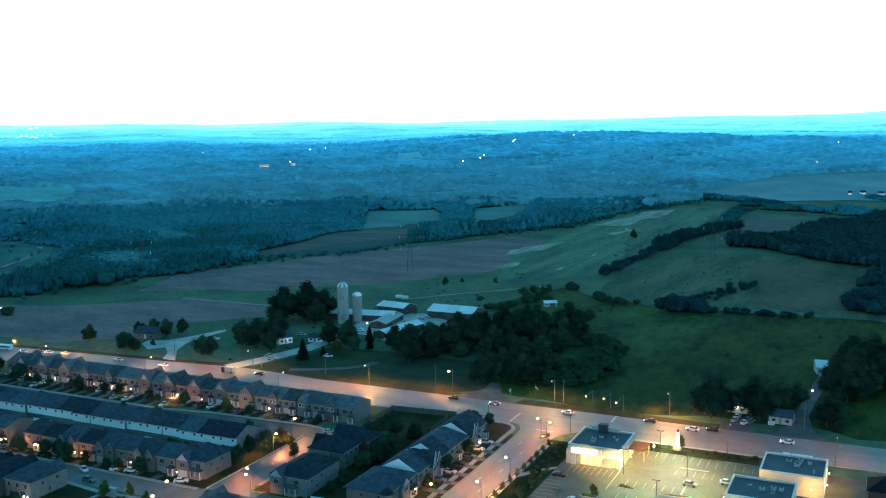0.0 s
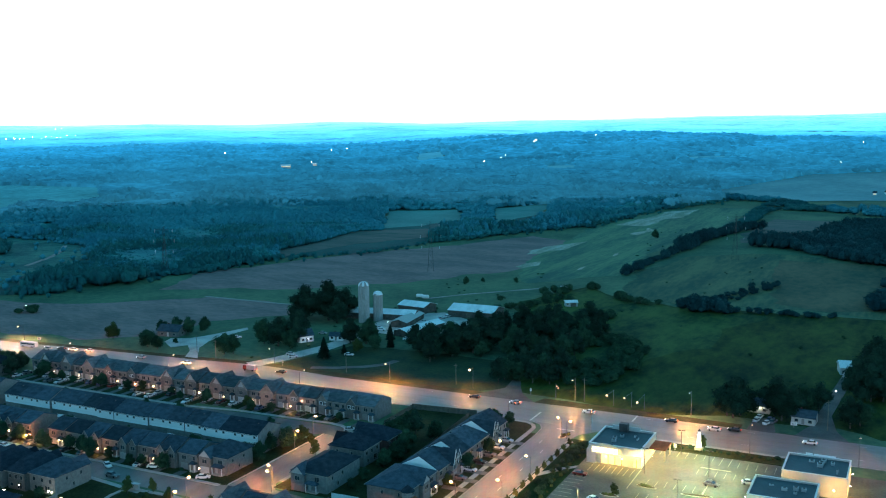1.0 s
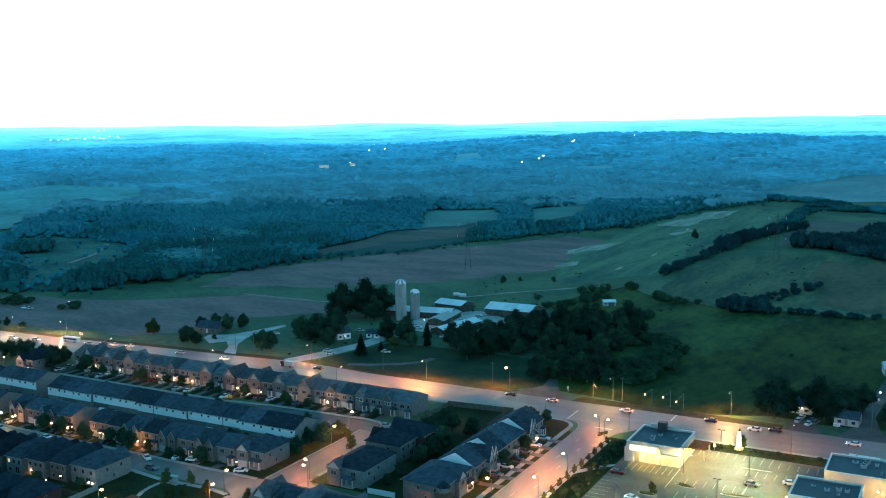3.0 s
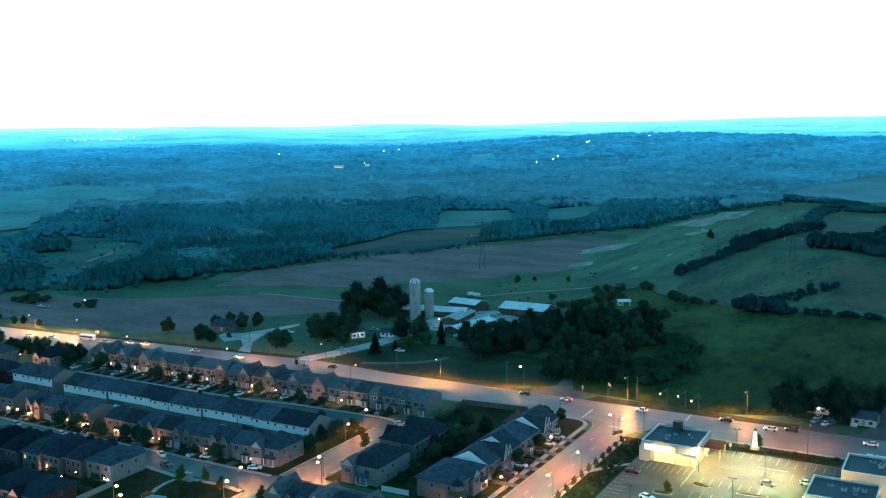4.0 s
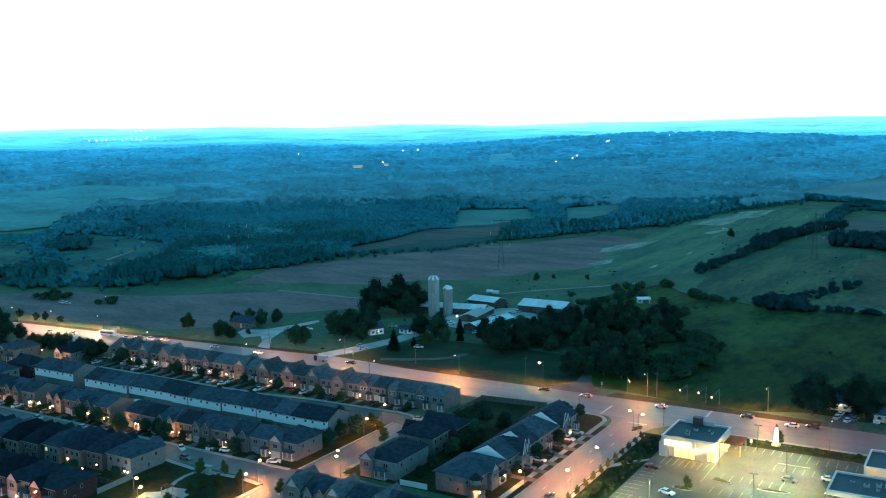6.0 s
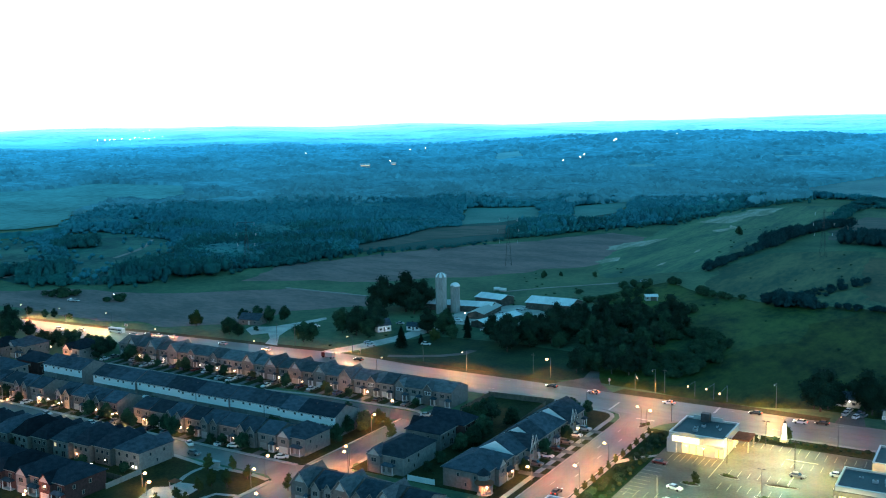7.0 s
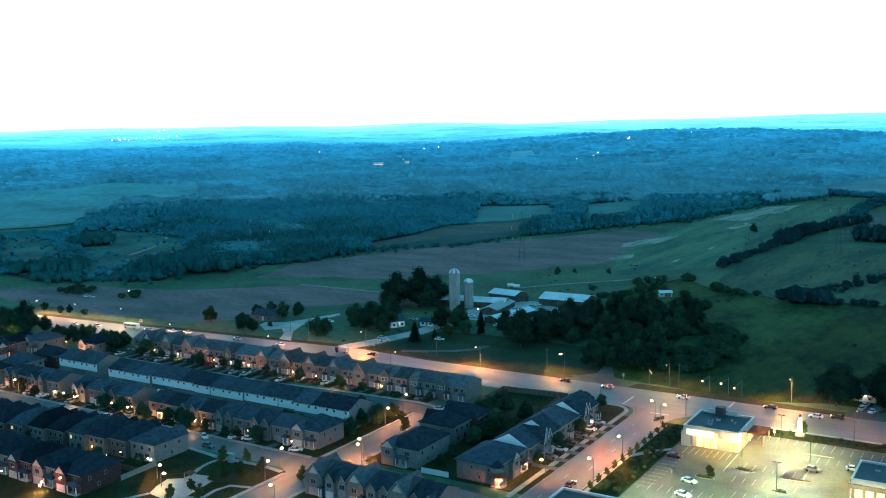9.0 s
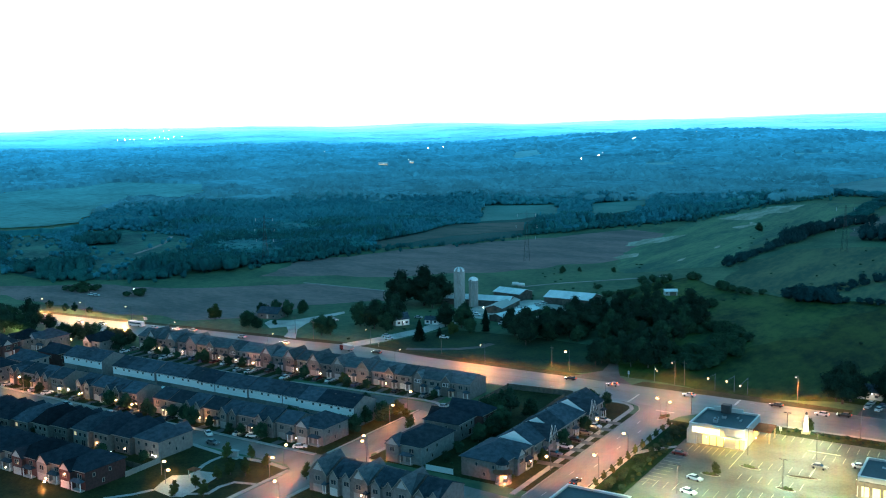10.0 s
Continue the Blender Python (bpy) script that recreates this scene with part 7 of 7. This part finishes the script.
for x, y, h in ((-112.5, 350.5, 9.5), (-221.0, 349.5, 9.0), (-290.0, 345.5, 9.0), (-24.0, 352.0, 11.0), (-168.5, 351.5, 9.0), (-305.0, 350.0, 9.0)):
    t = thing("utility_pole", pose(x, y, 0), "weathered timber utility pole", "pole", "utility poles")
    p = bmesh.new()
    rod(p, (0, 0, -0.2), (0, 0, h), 0.15, 0.1, 8)
    part("shaft", p, TIMBERPOLE, t)
    part("crossarm", boxes((-0.9, 0.9, -0.06, 0.06, h - 0.9, h - 0.75)), TIMBERPOLE, t)
for x, y, h, w in ((-253.5, 347.5, 2.6, 0.7), (-35.0, 350.0, 2.2, 2.2), (-135.0, 351.0, 2.6, 0.7), (-67.8, 309.5, 2.2, 0.8), (-395.0, 336.0, 2.4, 2.4)):
    t = thing("sign", pose(x, y, 0.05), "white roadside sign board on a post", "sign", "roadside signs")
    part("post", boxes((-0.06, 0.06, -0.05, 0.05, 0, h)), POLE, t)
    bd = part("board", boxes((-w / 2, w / 2, -0.09, -0.05, h - 1.2, h)), TRIM, t)
    for k in range(3):
        part("text_bar", boxes((-w * 0.35, w * 0.35, -0.1, -0.088, h - 0.35 - k * 0.3, h - 0.25 - k * 0.3)), DARKMETAL, bd)

# pale canopies in the gardens behind the white terrace
for x, y in ((-280.4, 244.6), (-274.0, 244.4), (-227.6, 244.6)):
    t = thing("garden_canopy", pose(x, y, 0.13, 0, 0, rng.uniform(-8, 8)), "white garden canopy behind a terrace house", "canopy", "garden canopies")
    for px, py in ((-1.4, -1.1), (1.4, -1.1), (1.4, 1.1), (-1.4, 1.1)):
        part("post", boxes((px - 0.05, px + 0.05, py - 0.05, py + 0.05, 0, 2.75)), POLE, t)
    part("roof", hip_roof(bmesh.new(), -1.5, 1.5, -1.2, 1.2, 2.7, 3.1, ov=0.15, th=0.06), SIDING, t)

# park play things
play = thing("play_frame", pose(-203.5, 187.5, 0.2), "small pale playground climbing frame", "playground", "park things")
for x in (-1.2, 1.2):
    for y in (-1.0, 1.0):
        part("post", boxes((x - 0.08, x + 0.08, y - 0.08, y + 0.08, 0, 2.6)), METAL, play)
part("platform", boxes((-1.25, 1.25, -1.05, 1.05, 1.1, 1.2)), CLAD, play)
part("roof", hip_roof(bmesh.new(), -1.3, 1.3, -1.1, 1.1, 2.6, 3.3, 0.15), CANOPYRED, play)
sl = bmesh.new()
hull(sl, [(1.2, -0.4, 1.1), (3.6, -0.4, 0.2), (3.6, 0.4, 0.2), (1.2, 0.4, 1.1), (1.2, -0.4, 1.2), (3.6, -0.4, 0.3), (3.6, 0.4, 0.3), (1.2, 0.4, 1.2)], [(3, 2, 1, 0), (4, 5, 6, 7), (0, 1, 5, 4), (1, 2, 6, 5), (2, 3, 7, 6), (3, 0, 4, 7)])
part("slide", sl, CLAD, play)
shelter = thing("mail_kiosk", pose(-209.3, 206.2, 0.21), "grey street mail kiosk with pale panels", "kiosk")
part("cabinet", boxes((0, 4.5, 0, 0.7, 0.2, 1.9)), CLAD, shelter)
part("canopy", boxes((-0.2, 4.7, -0.3, 1.0, 1.9, 2.05)), METAL, shelter)


# ---- power line pylons ----
def pylon(x, y, h, turn):
    t = thing("pylon", pose(x, y, 0, 0, 0, turn), "pale steel lattice power pylon in the fields", "pylon", "power pylons")
    w = 2.2
    corners = ((-1, -1), (1, -1), (1, 1), (-1, 1))
    for cx, cy in corners:
        leg = bmesh.new()
        rod(leg, (cx * w, cy * w, 0), (cx * 0.5, cy * 0.5, h * 0.7), 0.10, 0.08, 5)
        rod(leg, (cx * 0.5, cy * 0.5, h * 0.7), (cx * 0.35, cy * 0.35, h), 0.08, 0.06, 5)
        part("leg", leg, DARKMETAL, t)
    for k in range(6):
        u0, u1 = k / 6, (k + 1) / 6
        a0, a1 = w + (0.5 - w) * u0, w + (0.5 - w) * u1
        for (ax, ay), (bx, by) in zip(corners, corners[1:] + corners[:1]):
            br = bmesh.new()
            rod(br, (ax * a0, ay * a0, h * 0.7 * u0), (bx * a1, by * a1, h * 0.7 * u1), 0.04, 0.04, 4)
            part("brace", br, DARKMETAL, t)
    for z, reach in ((h * 0.50, 6.5), (h * 0.72, 7.5), (h * 0.94, 6.5)):
        arm = bmesh.new()
        rod(arm, (-reach, 0, z), (reach, 0, z), 0.09, 0.09, 5)
        part("crossarm", arm, DARKMETAL, t)
        for s in (-1, 1):
            ins = bmesh.new()
            rod(ins, (s * reach, 0, z), (s * reach, 0, z - 2.2), 0.12, 0.12, 5)
            part("insulator", ins, TRIM, t)


for x, y, h in ((-317, 620, 37), (-490, 532, 35), (-124, 760, 36)):
    pylon(x, y, h, 25)

# lights of far houses, on added masts that lift them above the canopy
def far_light(x, y, z, r, label):
    t = thing("far_lamp", pose(x, y, float(land(x, y))), label, "lamp", "far lights")
    p = bmesh.new()
    rod(p, (0, 0, -0.5), (0, 0, z), 0.12, 0.08, 5)
    part("mast", p, POLE, t)
    g = bmesh.new()
    ball(g, 0, 0, z + r * 0.8, r)
    part("bulb", g, WHITEBULB, t)


for x, y, r in ((-745, 1685, 0.8), (-743, 1764, 0.8), (-757, 1819, 0.8), (-775, 2032, 0.9), (-777, 2049, 0.8), (-664, 2130, 0.8), (-119, 1766, 0.6), (-104, 2153, 0.8), (-1326, 1637, 0.8), (-1034, 1530, 0.7), (-1176, 1820, 0.8), (-1158, 1855, 0.9)):
    far_light(x, y, 15.5, r, "bright far light on an added mast above the woods")
for x, y, w in ((-1057, 1479, 9.0), (-1032, 1538, 4.0)):
    t = thing("far_barn", pose(x, y, float(land(x, y)) + 6, 0, 0, 35), "long pale far farm building among woods", "barn", "far houses")
    part("wall", boxes((-w, w, -4, 4, -7, 5.4)), CLAD, t)
    part("roof", gable_roof(bmesh.new(), -w, w, -4, 4, 5.4, 7.4, "x"), TINROOF, t)
    # glowing strip added to brighten the building, no windows known here
    part("window", boxes((-w + 0.6, w - 0.6, -4.15, -3.95, 3.4, 4.4)), LIT, t, "added glowing strip that brightens the far building")
for x, y, w in ((-13, 1440, 3.5), (-36, 1446, 3), (-52, 1438, 2.5)):
    t = thing("far_house", pose(x, y, float(land(x, y)), 0, 0, rng.uniform(-20, 20)), "white far farmhouse with a lit window", "house", "far houses")
    part("wall", boxes((-w, w, -4, 4, -1, 3.4)), SIDING, t)
    part("roof", gable_roof(bmesh.new(), -w, w, -4, 4, 3.4, 5.6, "x"), SHINGLE, t)
    part("lit_window", boxes((-w * 0.5, w * 0.5, -4.15, -3.95, 1.2, 2.4)), LIT, t)
# these town lights also stand on added masts, to show over the trees
for k in range(16):
    a, r = radians(90 + rng.uniform(47.0, 50.6)), rng.choice((1, 1, 1.17)) * rng.uniform(3060, 3300)
    x, y = r * math.cos(a), r * math.sin(a)
    t = thing("far_lamp", pose(x, y, float(land(x, y)) + 14), "bright town light near the horizon", "lamp", "far town lights")
    p = bmesh.new()
    rod(p, (0, 0, -10), (0, 0, 6), 0.14, 0.1, 5)
    part("mast", p, POLE, t)
    g = bmesh.new()
    ball(g, 0, 0, 7, rng.uniform(0.8, 1.3))
    part("bulb", g, WHITEBULB, t)
